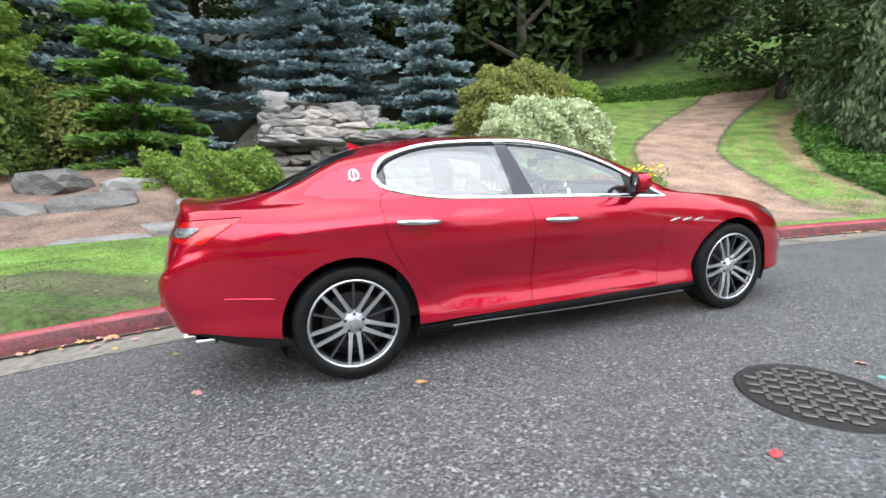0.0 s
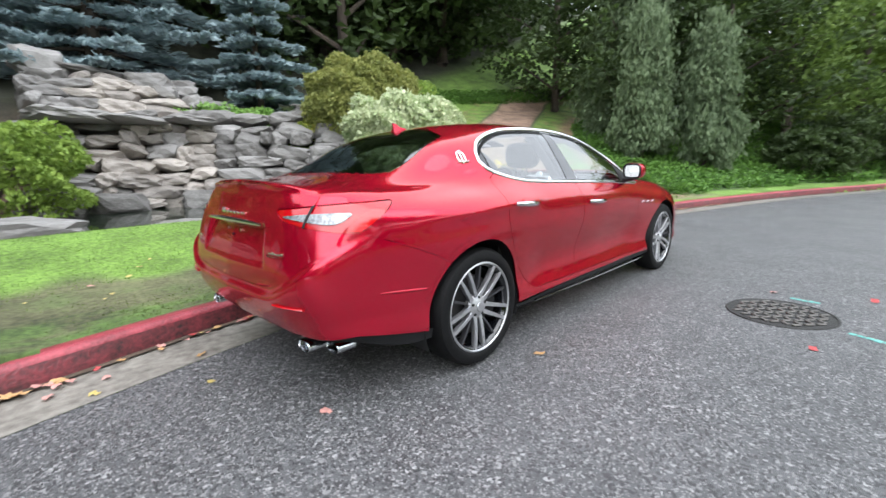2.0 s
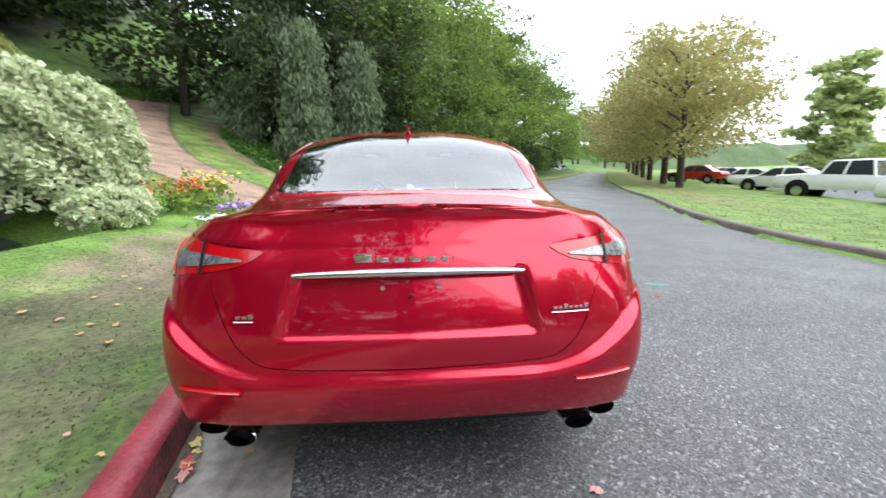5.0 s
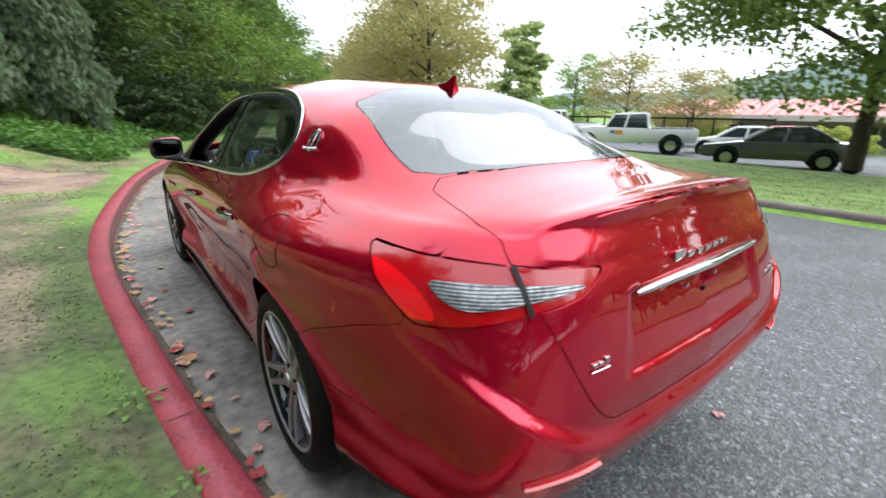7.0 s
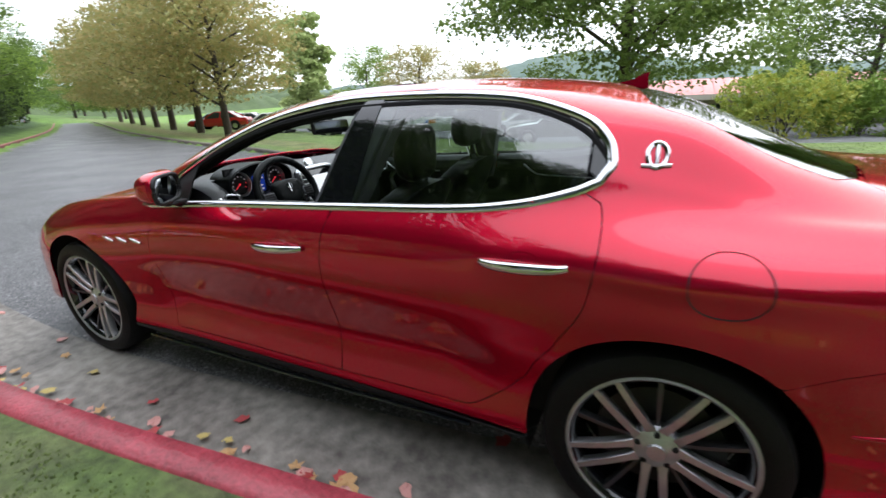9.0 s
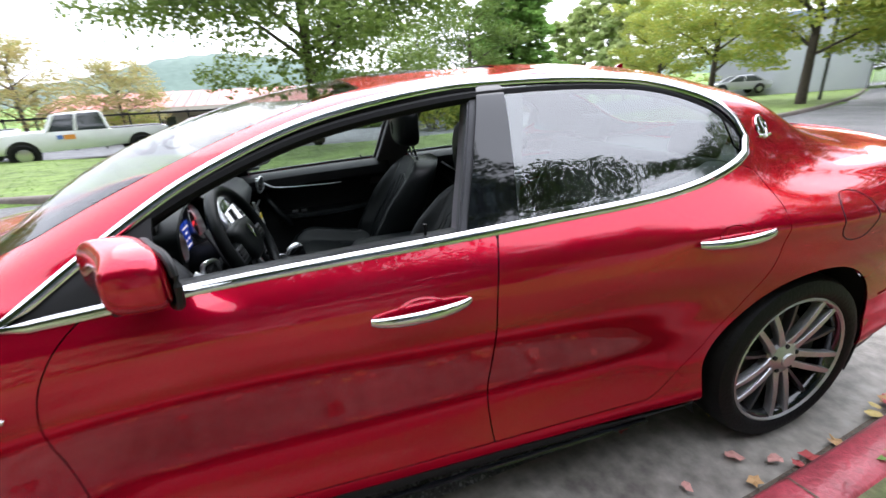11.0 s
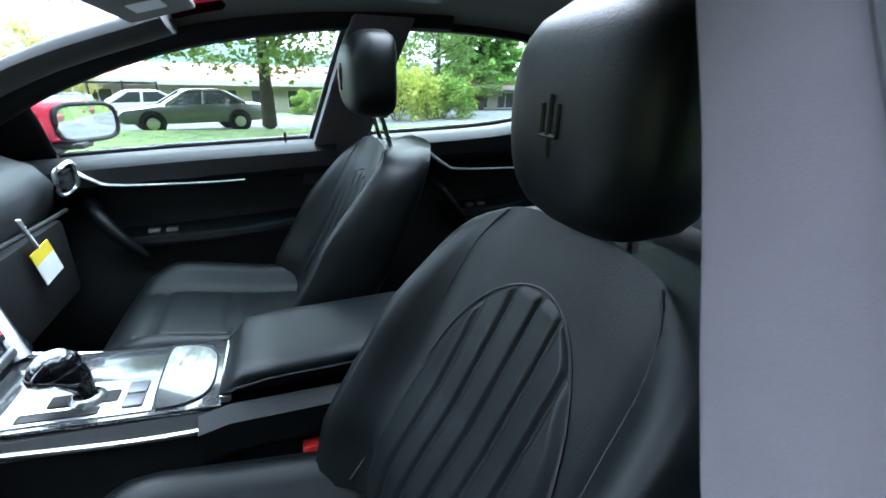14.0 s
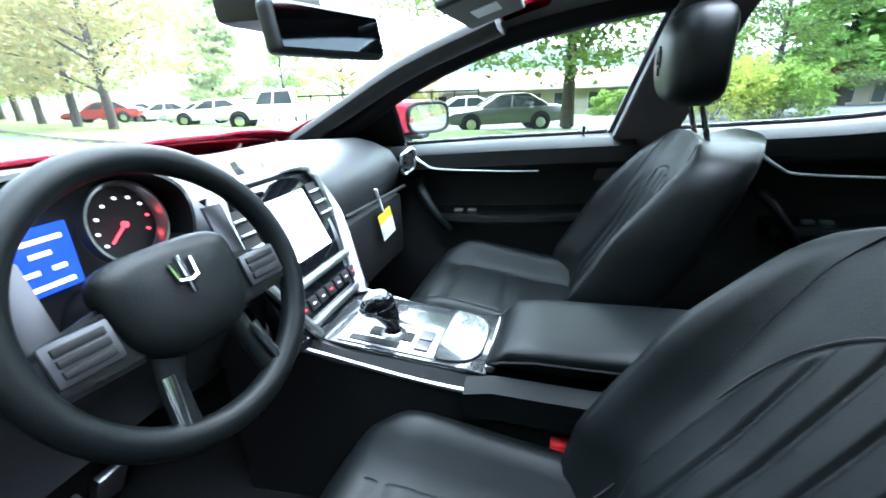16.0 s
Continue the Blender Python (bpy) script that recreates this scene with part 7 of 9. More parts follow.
for s in (-1, 1):
    bm = bmesh.new()
    tube(bm, [(x, s * 0.1135, 0.722 - 0.008 * (x > -0.02)) for x in np.linspace(0.02, -0.62, 12)], 0.0022, 5)
    part("seam", bm, STITCH, con)
    bm = bmesh.new()
    loft(bm, [[(x, s * (w + 0.001), zt - 0.095), (x, s * (w + 0.022), zt - 0.07), (x, s * (w + 0.020), zt - 0.015), (x, s * (w - 0.01), zt + 0.002)] for x, w, zt in ((-0.64, 0.115, 0.668), (-0.2, 0.12, 0.675), (0.03, 0.125, 0.685), (0.08, 0.126, 0.675))])
    part("armrest_cheek", bm, LEATHER, con, "leather side pad")
    bm = bmesh.new()
    tube(bm, [(x, s * (0.129 + 0.012 * sstep(0.05, 0.55, x)), 0.655 + 0.065 * sstep(0.05, 0.55, x)) for x in np.linspace(0.02, 0.50, 14)], 0.0055, 8)
    part("console_strip", bm, SATIN, con, "satin edge strip")


def deck(name, x0, x1, y0, y1, h0, h1, mat, label="", bevel=0.003):
    """A piece on the sloping console deck."""
    bm = bmesh.new()
    box(bm, x0, x1, y0, y1, h0, h1, Matrix.Translation((0, 0, 0.669)) @ Matrix.Rotation(radians(-5.5), 4, "Y"), bevel=bevel)
    return part(name, bm, mat, con, label)


deck("carbon_deck", 0.045, 0.42, -0.108, 0.108, 0.0, 0.010, CARBON, "glossy carbon-fibre deck", 0.004)
deck("shift_plate", 0.150, 0.355, 0.002, 0.100, 0.008, 0.014, SATIN, "satin metal shift plate", 0.003)
deck("shift_slot", 0.205, 0.300, 0.035, 0.065, 0.013, 0.016, SHADOWBLACK)
deck("drive_key", 0.165, 0.195, 0.020, 0.052, 0.013, 0.019, DARKMETAL)
deck("drive_key", 0.165, 0.195, 0.056, 0.088, 0.013, 0.019, DARKMETAL)
deck("key_strip", 0.225, 0.330, 0.074, 0.094, 0.013, 0.0165, BLACK)
DM = Matrix.Translation((0, 0, 0.669)) @ Matrix.Rotation(radians(-5.5), 4, "Y")
lid = [(0.142 + 0.010 * math.cos(a) * (math.cos(a) > 0), 0.098 * spow(math.sin(a), 0.5)) if math.cos(a) > 0 else (0.142 + 0.080 * spow(math.cos(a), 0.75), 0.098 * spow(math.sin(a), 0.6)) for a in np.linspace(0, math.tau, 44, endpoint=False)]
bm = bmesh.new()
slab(bm, lid, 0.010, 0.0135, DM)
part("cup_holder_lid", bm, CARBON, con, "glossy carbon cup holder lid")
bm = bmesh.new()
tube(bm, [DM @ Vector((x, y, 0.0132)) for x, y in lid], 0.0018, 6, True)
part("lid_joint", bm, SHADOWBLACK, con)
deck("deck_end", 0.030, 0.050, -0.10, 0.10, 0.006, 0.022, SATIN, "satin end cap", 0.006)
# gear selector
bm = bmesh.new()
tube(bm, smooth_curve([(0.243, 0.05, 0.69), (0.246, 0.05, 0.725), (0.256, 0.052, 0.757), (0.275, 0.054, 0.776)], 10), [0.016, 0.0135, 0.013, 0.014, 0.017, 0.021, 0.024, 0.026, 0.026, 0.02], 14)
bmesh.ops.create_uvsphere(bm, u_segments=20, v_segments=12, radius=1, matrix=pose(0.276, 0.054, 0.775, 0, 30, 0) @ Matrix.Diagonal((0.042, 0.028, 0.027, 1)))
part("gear_knob", bm, GLOSSBLACK, con, "glossy black gear selector")
bm = bmesh.new()
bmesh.ops.create_uvsphere(bm, u_segments=16, v_segments=10, radius=1, matrix=pose(0.280, 0.054, 0.789, 0, 30, 0) @ Matrix.Diagonal((0.032, 0.019, 0.016, 1)))
part("knob_cap", bm, SATIN, con)
bm = bmesh.new()
lathe(bm, [(0.030, 0.0), (0.026, 0.02), (0.019, 0.026)], 20, Matrix.Translation((0.246, 0.05, 0.692)))
part("knob_collar", bm, SATIN, con)

# --- mirror, visor, tag ---
rv = holder("rear_view_mirror", "black interior mirror on the windscreen")
bm = bmesh.new()
box(bm, -0.014, 0.014, -0.125, 0.125, -0.037, 0.037, pose(0.300, 0.08, 1.27, 0, 10, -14), bevel=0.013, seg=4)
part("mirror_shell", bm, BLACK, rv)
bm = bmesh.new()
box(bm, -0.0155, -0.013, -0.115, 0.115, -0.029, 0.029, pose(0.300, 0.08, 1.27, 0, 10, -14), bevel=0.0)
part("mirror_face", bm, plain("dim_mirror", (0.07, 0.08, 0.09), 0.05, 1.0), rv)
bm = bmesh.new()
tube(bm, [(0.31, 0.07, 1.285), (0.37, 0.06, 1.31), (0.42, 0.05, 1.335)], 0.014, 10)
box(bm, 0.36, 0.47, -0.03, 0.135, 1.285, 1.345, bevel=0.02)
part("mirror_foot", bm, BLACK, rv)
for s in (-1, 1):
    bm = bmesh.new()
    box(bm, -0.075, 0.075, -0.17, 0.17, -0.009, 0.009, pose(0.12, s * 0.33, 1.355, 0, 16, 0), bevel=0.008, seg=3)
    v = part("sun_visor", bm, LINER, car, "charcoal sun visor folded up")
    bm = bmesh.new()
    box(bm, -0.03, 0.03, -0.045, 0.045, -0.012, -0.0095, pose(0.12, s * 0.33, 1.355, 0, 16, 0))
    part("visor_label", bm, PAPER, v, "white label")
tag = holder("hanging_tag", "yellow and white card tag on a white strip")
bm = bmesh.new()
tube(bm, [(0.468, -0.41, 0.905), (0.464, -0.418, 0.87), (0.455, -0.425, 0.832)], 0.008, 6, False, 0.4)
part("tag_strip", bm, PAPER, tag)
bm = bmesh.new()
box(bm, -0.0012, 0.0012, -0.034, 0.034, -0.024, 0.008, pose(0.455, -0.428, 0.824, -16, 0, -12))
part("tag_head", bm, YELLOW, tag)
bm = bmesh.new()
box(bm, -0.0012, 0.0012, -0.034, 0.034, -0.080, -0.024, pose(0.455, -0.428, 0.824, -16, 0, -12))
part("tag_card", bm, PAPER, tag)
# pedals
for y, w in ((0.30, 0.035), (0.42, 0.055)):
    bm = bmesh.new()
    box(bm, -0.01, 0.01, -w, w, -0.06, 0.06, pose(0.82, y, 0.42, 0, -30, 0), bevel=0.006)
    part("pedal", bm, SATIN, car)

# ---- stone waterfall, pond and boulders ----
WETSTONE = material("pale_streaked_fall_stone", (0.42, 0.38, 0.34), 0.6, 0.0, (0.10, 0.09, 0.082), 2.6, 26, 0.9, 9, per_object=0.7)


def stone_mesh(seed):
    """A split, weathered stone, about one unit across: a blunt block with broken faces."""
    nr = np.random.RandomState(seed)
    bm = bmesh.new()
    bmesh.ops.create_icosphere(bm, subdivisions=3, radius=1.0)
    cuts = [(lambda v: v / np.linalg.norm(v))(nr.normal(size=3)) for _ in range(9)]
    deep = nr.uniform(0.40, 0.60, 9)
    f1, f2 = nr.uniform(3, 6, 3), nr.uniform(8, 14, 3)
    for v in bm.verts:
        p = np.array(v.co)
        p = p / (np.abs(p) ** 9).sum() ** (1 / 9) * 0.54
        for c, d in zip(cuts, deep):
            over = p @ c - d
            if over > 0:
                p = p - c * over
        p = p * (1 + 0.045 * np.sin(p @ f1 * 2 + seed) + 0.022 * np.sin(p[0] * f2[0] * 2) * np.sin(p[1] * f2[1] * 2 + 1) + 0.02 * np.sin(p[2] * f2[2] * 2 + p[0] * 9))
        v.co = p
    for f in bm.faces:
        f.smooth = False
    bmesh.ops.dissolve_degenerate(bm, dist=0.012, edges=bm.edges[:])
    bmesh.ops.triangulate(bm, faces=bm.faces[:])
    me = bpy.data.meshes.new("stone")
    bm.to_mesh(me)
    bm.free()
    return me


STONES, WSTONES = [], []
for k in range(14):
    me = stone_mesh(k)
    me.materials.append(STONE)
    STONES.append(me)
    m2 = me.copy()
    m2.materials[0] = WETSTONE
    WSTONES.append(m2)
fall = thing("stone_waterfall", "stacked grey stone wall with a dry rock waterfall", "rock wall")
rk = random.Random(31)


def put_stone(parent, x, y, z, sx, sy, sz, turn, tilt=0.0, pale=False, roll=0.0):
    o = new("stone", rk.choice(WSTONES if pale else STONES))
    o.parent = parent
    o.matrix_basis = pose(x, y, z, roll, tilt, turn) @ Matrix.Diagonal((sx, sy, sz, 1))
    return o


def wall_line(x, z):
    return float(wall_y(x)) + (0.62 + 0.38 * float(sstep(0, 1.5, np.array(x)))) * (z - 0.3)


def course(z0, x0, x1, top, line, pale):
    """One course of split stones between x0 and x1."""
    x = x0 + rk.uniform(0, 0.4)
    while x < x1:
        w, h = rk.choice((0.35, 0.5, 0.6, 0.8, 1.0)) * rk.uniform(0.85, 1.15), rk.uniform(0.26, 0.46)
        z = z0 + rk.uniform(-0.09, 0.09)
        if z < top(x + w / 2):
            y = line(x + w / 2, z) + rk.uniform(-0.16, 0.10)
            ang = math.degrees(math.atan2(line(x + w, z) - line(x, z), w))
            put_stone(fall, x + w / 2, y, z, w * 1.13, rk.uniform(0.8, 1.1), h * 1.12, ang + rk.uniform(-12, 12), rk.uniform(-9, 9), pale(x) and rk.random() < 0.75, rk.uniform(-10, 6))
        x += w * 0.97


for row in range(8):
    course(0.40 + row * 0.31, -3.1, 4.3, lambda x: np.interp(x, [-3.2, -2.6, 0.6, 1.4, 3.0, 4.0, 4.6], [1.6, 2.35, 2.35, 2.75, 2.65, 2.3, 1.3]), wall_line, lambda x: -2.4 < x < 0.7)
for row in range(5):
    course(2.62 + row * 0.29, -2.7, 1.5, lambda x: np.interp(x, [-2.8, -2.0, 1.0, 1.6], [3.4, 3.95, 3.95, 3.3]), lambda x, z: 12.3 + 1.25 * (z - 2.6), lambda x: -2.0 < x < 0.2)
# ledges over the fall, cap boulder and big blocks at the foot
for x, y, z, sx, sy, sz, t, ti in ((-1.9, 11.1, 2.48, 1.5, 1.7, 0.26, 8, 3), (-0.7, 11.0, 2.44, 1.5, 1.8, 0.24, -6, -2), (0.5, 11.0, 2.52, 1.2, 1.7, 0.26, -10, 4),
                                   (-1.1, 14.3, 4.02, 1.7, 1.3, 0.28, 6, 2), (0.3, 14.5, 4.0, 1.6, 1.4, 0.26, -4, -2), (1.35, 14.6, 3.9, 1.0, 1.1, 0.4, -14, 4), (-2.05, 14.0, 4.05, 1.1, 0.9, 1.05, 20, 12),
                                   (2.5, 8.35, 0.75, 0.85, 0.7, 0.75, -36, 10), (3.4, 7.8, 1.05, 0.8, 0.6, 0.7, -40, -8), (3.0, 8.3, 1.45, 0.7, 0.6, 0.5, -20, 4), (1.5, 8.9, 0.6, 0.75, 0.6, 0.55, -30, 5), (0.2, 9.3, 0.45, 0.9, 0.7, 0.45, -10, 3), (-1.5, 9.6, 0.45, 1.0, 0.7, 0.5, 5, 3)):
    put_stone(fall, x, y, z, sx, sy, sz, t, ti)
for x, y, z, sx, sy, sz, t in ((-8.6, 7.6, 1.35, 1.6, 1.1, 1.0, 10), (-6.6, 8.2, 1.4, 1.1, 0.8, 0.7, -20), (-5.2, 8.0, 1.2, 1.0, 0.8, 0.6, 30), (-4.0, 8.8, 1.4, 0.8, 0.7, 0.9, 0), (-9.9, 6.9, 1.1, 1.0, 0.8, 0.7, 40),
                               (-6.9, 6.7, 0.95, 1.5, 0.6, 0.4, -8), (-5.4, 6.7, 0.95, 1.3, 0.6, 0.5, 14), (-8.4, 5.9, 0.8, 1.2, 0.7, 0.6, 0), (-4.3, 7.4, 0.7, 0.9, 0.6, 0.5, 30), (-3.5, 5.6, 0.42, 1.7, 0.8, 0.40, -4), (-4.8, 4.6, 0.34, 1.5, 0.5, 0.34, 6),
                               (-1.6, 4.9, 0.30, 1.1, 0.5, 0.3, 5), (0.1, 4.9, 0.30, 0.7, 0.45, 0.34, 20), (-9.4, 4.9, 0.5, 0.9, 0.6, 0.7, 0), (1.2, 5.3, 0.34, 0.8, 0.5, 0.4, -20)):
    o = new("boulder", rk.choice(STONES))
    o.matrix_basis = pose(x, y, z, rk.uniform(-8, 8), rk.uniform(-8, 8), t) @ Matrix.Diagonal((sx, sy, sz, 1))
    tagged(o, "weathered grey garden boulder at the pond's edge" if y < 6.2 else "rounded grey boulder in the bark soil", "boulder", "garden boulders")
bm = bmesh.new()
vs = [bm.verts.new((x, y, 0.30)) for x, y in smooth_curve([(-9.5, 5.0), (-6, 4.55), (-2.5, 4.5), (1.2, 4.6), (2.6, 5.6), (3.2, 7.2), (1.4, 9.2), (0.2, 10.6), (-3, 10.9), (-6, 6.4), (-9, 5.8)], 60, True)]
bm.faces.new(vs)
WATER.node_tree.nodes["Principled BSDF"].inputs["Roughness"].default_value = 0.05
tagged(mesh_object("pond_water", bm, WATER), "still dark pond water below the stones", "pond", kind="structure")
# low stone slab table beside the shrub
st = thing("stone_bench", "dark stone slab bench above the wall", "bench", on(4.7, 11.2, -0.05))
bm = bmesh.new()
box(bm, -1.0, 0.9, -0.25, 0.25, 0.55, 0.63, bevel=0.02)
part("seat_slab", bm, STONE, st)
bm = bmesh.new()
box(bm, -0.9, 1.0, 0.2, 0.45, 0.80, 0.86, bevel=0.02)
part("upper_slab", bm, STONE, st)
for x in (-0.6, 0.5):
    bm = bmesh.new()
    box(bm, x - 0.16, x + 0.16, -0.16, 0.40, -0.2, 0.80, bevel=0.03)
    part("support", bm, STONE, st)

# ---- flower bed, ivy, grass and fallen leaves ----
FLOWERS = [plain("yellow_petals", (0.85, 0.62, 0.03), 0.6), plain("red_petals", (0.75, 0.06, 0.03), 0.6), plain("lilac_petals", (0.42, 0.28, 0.62), 0.6), plain("white_petals", (0.85, 0.83, 0.85), 0.6)]
nr = np.random.RandomState(77)
FB = (4.35, 3.6)
for k, (nm, cx, cy, n, hh) in enumerate((("yellow_flowers", 0.75, 0.35, 90, 0.62), ("red_flowers", -0.1, 0.45, 110, 0.50), ("lilac_flowers", 0.35, -0.35, 150, 0.26), ("white_flowers", -0.35, -0.45, 120, 0.16))):
    x, y = FB[0] + cx, FB[1] + cy
    f = thing(nm, f"clump of {nm.split('_')[0]} bedding flowers beside the verge", "flowers", on(x, y, 0))
    c = np.stack([nr.normal(0, 0.26, 260), nr.normal(0, 0.22, 260), np.abs(nr.normal(0.5, 0.22, 260)) * hh], 1)
    o = new("foliage", leaves_mesh("foliage", c, 0.08, LEAF_LIGHT, nr))
    o.parent = f
    bm = bmesh.new()
    for _ in range(n):
        p = Vector((nr.normal(0, 0.28), nr.normal(0, 0.24), hh * nr.uniform(0.75, 1.15)))
        m = Matrix.Translation(p) @ Euler((nr.uniform(-0.7, 0.7), nr.uniform(-0.7, 0.7), nr.uniform(0, 6))).to_matrix().to_4x4()
        c0 = bm.verts.new(m @ Vector((0, 0, 0.0)))
        ring = [bm.verts.new(m @ Vector((math.cos(a) * r, math.sin(a) * r, 0.012))) for a, r in ((q / 10 * math.tau, 0.040 if q % 2 else 0.022) for q in range(10))]
        for q in range(10):
            bm.faces.new((c0, ring[q], ring[(q + 1) % 10]))
    part("blossom", bm, FLOWERS[k], f)


def cover(name, n, region, leaf, mat, label, category, seed, h=(0.02, 0.14), up=False):
    """Low plants over a region of the ground: one sheet of leaves."""
    nr = np.random.RandomState(seed)
    x, y = region(nr, n)
    z = terrain(x[:, None], y[:, None])[:, 0] + nr.uniform(h[0], h[1], len(x))
    ax = np.tile(np.array([0, 0, 1.6]), (len(x), 1)) if up else None
    me = leaves_mesh(name, np.stack([x, y, z], 1), leaf, mat, nr, 0.0, 2.2 if up else 1.3, ax, 0.0 if up else 0.6)
    return tagged(new(name, me), label, category, kind="stuff")


def ivy_zone(nr, n):
    x = 9.4 + 20 * nr.uniform(0, 1, n * 3) ** 1.3
    d = nr.uniform(0.5, 12, n * 3)
    y = kerb_y(x) + d
    ok = (d > 1.25 + 0.3 * np.sin(x * 1.7)) & (tongue(x, y) > 0.12 * np.sin(x * 3) + 0.05)
    hx = nr.uniform(11, 23, n // 4)                                  # low hedge line beyond the path
    hy = np.interp(hx, [11, 12.9, 15.8, 19.4, 24], [16.2, 15.3, 13.9, 12.4, 11.0]) + nr.uniform(0, 1.5, len(hx))
    return np.concatenate([x[ok][:n], hx]), np.concatenate([y[ok][:n], hy])


cover("ivy_bank", 30000, ivy_zone, 0.10, LEAF_IVY, "dense glossy ivy covering the bank", "ivy", 5, (0.0, 0.30))
GRASSBLADE = leaf_mat("grass_blades", (0.125, 0.215, 0.036), (0.095, 0.165, 0.028), 0.8, 0.9, 0.08)


def verge_zone(nr, n):
    x = nr.uniform(-5.0, 3.2, n)
    d = 0.22 + np.abs(nr.normal(0, 0.55, n))
    keep = nr.uniform(size=n) < np.clip(0.55 + 0.5 * np.sin(x * 3.1) * np.sin(d * 4 + x), 0.08, 1)
    return x[keep], (kerb_y(x) + d)[keep]


cover("verge_grass", 9000, verge_zone, 0.012, leaf_mat("pale_moss_blades", (0.14, 0.18, 0.06), (0.08, 0.115, 0.034), 0.8, 0.9, 0.08), "short patchy grass and moss along the kerb", "grass", 6, (0.0, 0.003), False)


def lawn_zone(nr, n):
    x = nr.uniform(-9, 2.6, n)
    d = nr.uniform(1.35, 3.6, n)
    return x, kerb_y(x) + d


cover("lawn_grass", 30000, lawn_zone, 0.007, GRASSBLADE, "mown bright green lawn", "grass", 8, (0.0, 0.004), True)


def far_lawn(nr, n):
    x = nr.uniform(-14, 16, n)
    d = nr.uniform(0.2, 9.5, n)
    return x, far_y(x) - d


cover("far_lawn_grass", 16000, far_lawn, 0.016, GRASSBLADE, "mown lawn across the road", "grass", 9, (0.0, 0.010), True)


def slope_zone(nr, n):
    x = nr.uniform(4.5, 14, n)
    d = nr.uniform(0.5, 9, n)
    y = kerb_y(x) + d
    ok = (path_gap(x, y) > 1.2) & (tongue(x, y) < 0)
    return x[ok], y[ok]


cover("slope_grass", 20000, slope_zone, 0.013, GRASSBLADE, "short grass on the garden slope", "grass", 10, (0.0, 0.008), True)

LITTER = [plain("red_fallen_leaf", (0.36, 0.05, 0.05), 0.6), plain("pink_fallen_leaf", (0.50, 0.25, 0.22), 0.6), plain("tan_fallen_leaf", (0.45, 0.27, 0.12), 0.7), plain("yellow_fallen_leaf", (0.46, 0.36, 0.12), 0.65)]
LEAFMESH = []
for k, m in enumerate(LITTER):
    rr = random.Random(k)
    bm = bmesh.new()
    c0 = bm.verts.new((0, 0, 0.010))
    ring = []
    for q in range(10):
        a = q / 10 * math.tau
        r = (0.046 if q % 2 == 0 else 0.033) * rr.uniform(0.62, 1.2)
        ring.append(bm.verts.new((math.cos(a) * r, math.sin(a) * r * 0.8, rr.uniform(0.0, 0.014))))
    for q in range(10):
        bm.faces.new((c0, ring[q], ring[(q + 1) % 10]))
    me = bpy.data.meshes.new("fallen_leaf")
    bm.to_mesh(me)
    bm.free()
    me.materials.append(m)
    LEAFMESH.append(me)
rl = random.Random(9)


def fallen(x, y, z, k, s=1.0):
    o = new("fallen_leaf", LEAFMESH[k])
    o.matrix_basis = pose(x, y, z, rl.uniform(-12, 12), rl.uniform(-12, 12), rl.uniform(0, 360)) @ Matrix.Diagonal((s, s, s, 1))
    return tagged(o, ("wet red", "wet pink", "wet tan", "wet yellow")[k] + " maple leaf fallen on the " + ("gutter" if y > 0.1 else "asphalt"), "fallen leaf", "fallen leaves")


for x, y, k, s in ((-0.03, -2.34, 0, 0.75), (1.21, -1.97, 1, 0.9), (-1.17, -1.13, 2, 1.0), (-2.42, -0.70, 1, 0.9), (-2.70, 0.06, 3, 0.7), (1.4, -2.6, 0, 0.9), (-3.4, -1.5, 1, 0.7)):
    fallen(x, y, 0.003, k, s)
for _ in range(235):
    x = rl.uniform(-4.6, 9)
    o = 0.02 + abs(rl.gauss(0, 0.055)) if rl.random() < 0.82 else rl.uniform(0.1, 0.48)
    fallen(x, float(kerb_y(x)) - o - 0.02, 0.006 + 0.006 * (o < 0.15), rl.choice((0, 1, 1, 2, 2, 3)), rl.uniform(0.45, 0.95))
for _ in range(40):
    x = rl.uniform(-4.5, 4)
    y = float(kerb_y(x)) + rl.uniform(0.2, 1.8)
    fallen(x, y, ground_z(x, y) + 0.015, rl.choice((1, 2, 2, 3)), rl.uniform(0.4, 0.8))

# broad-leaved weeds behind the kerb
WEED = leaf_mat("weed_leaves", (0.20, 0.34, 0.08), (0.13, 0.24, 0.05), 0.8)
for x, y, n, s in ((-1.0, 1.40, 11, 1.0), (-1.59, 1.28, 7, 0.75), (-0.72, 1.46, 6, 0.6)):
    weed = holder("weed", "small broad-leaved green weed behind the kerb")
    weed.location = (x, y, ground_z(x, y))
    for q in range(n):
        a, r = q * 2.4, (0.012 + 0.0075 * q) * s
        bm = bmesh.new()
        c, L, W = Vector((math.cos(a), math.sin(a), 0)), 0.045 * s, 0.016 * s
        side = Vector((-c.y, c.x, 0))
        base = c * r + Vector((0, 0, 0.012 + 0.03 * s * (1 - q / n)))
        tip = base + c * L + Vector((0, 0, -0.004))
        mid = base + c * L * 0.5 + Vector((0, 0, 0.006))
        vs = [bm.verts.new(p) for p in (base, mid + side * W, tip, mid - side * W, mid - Vector((0, 0, 0.004)))]
        for i0, i1 in ((0, 1), (1, 2), (2, 3), (3, 0)):
            bm.faces.new((vs[i0], vs[i1], vs[4]))
        part("weed_leaf", bm, WEED, weed)
    bm = bmesh.new()
    tube(bm, [(0, 0, -0.03), (0, 0, 0.045 * s)], 0.003, 5)
    part("weed_stem", bm, WEED, weed)

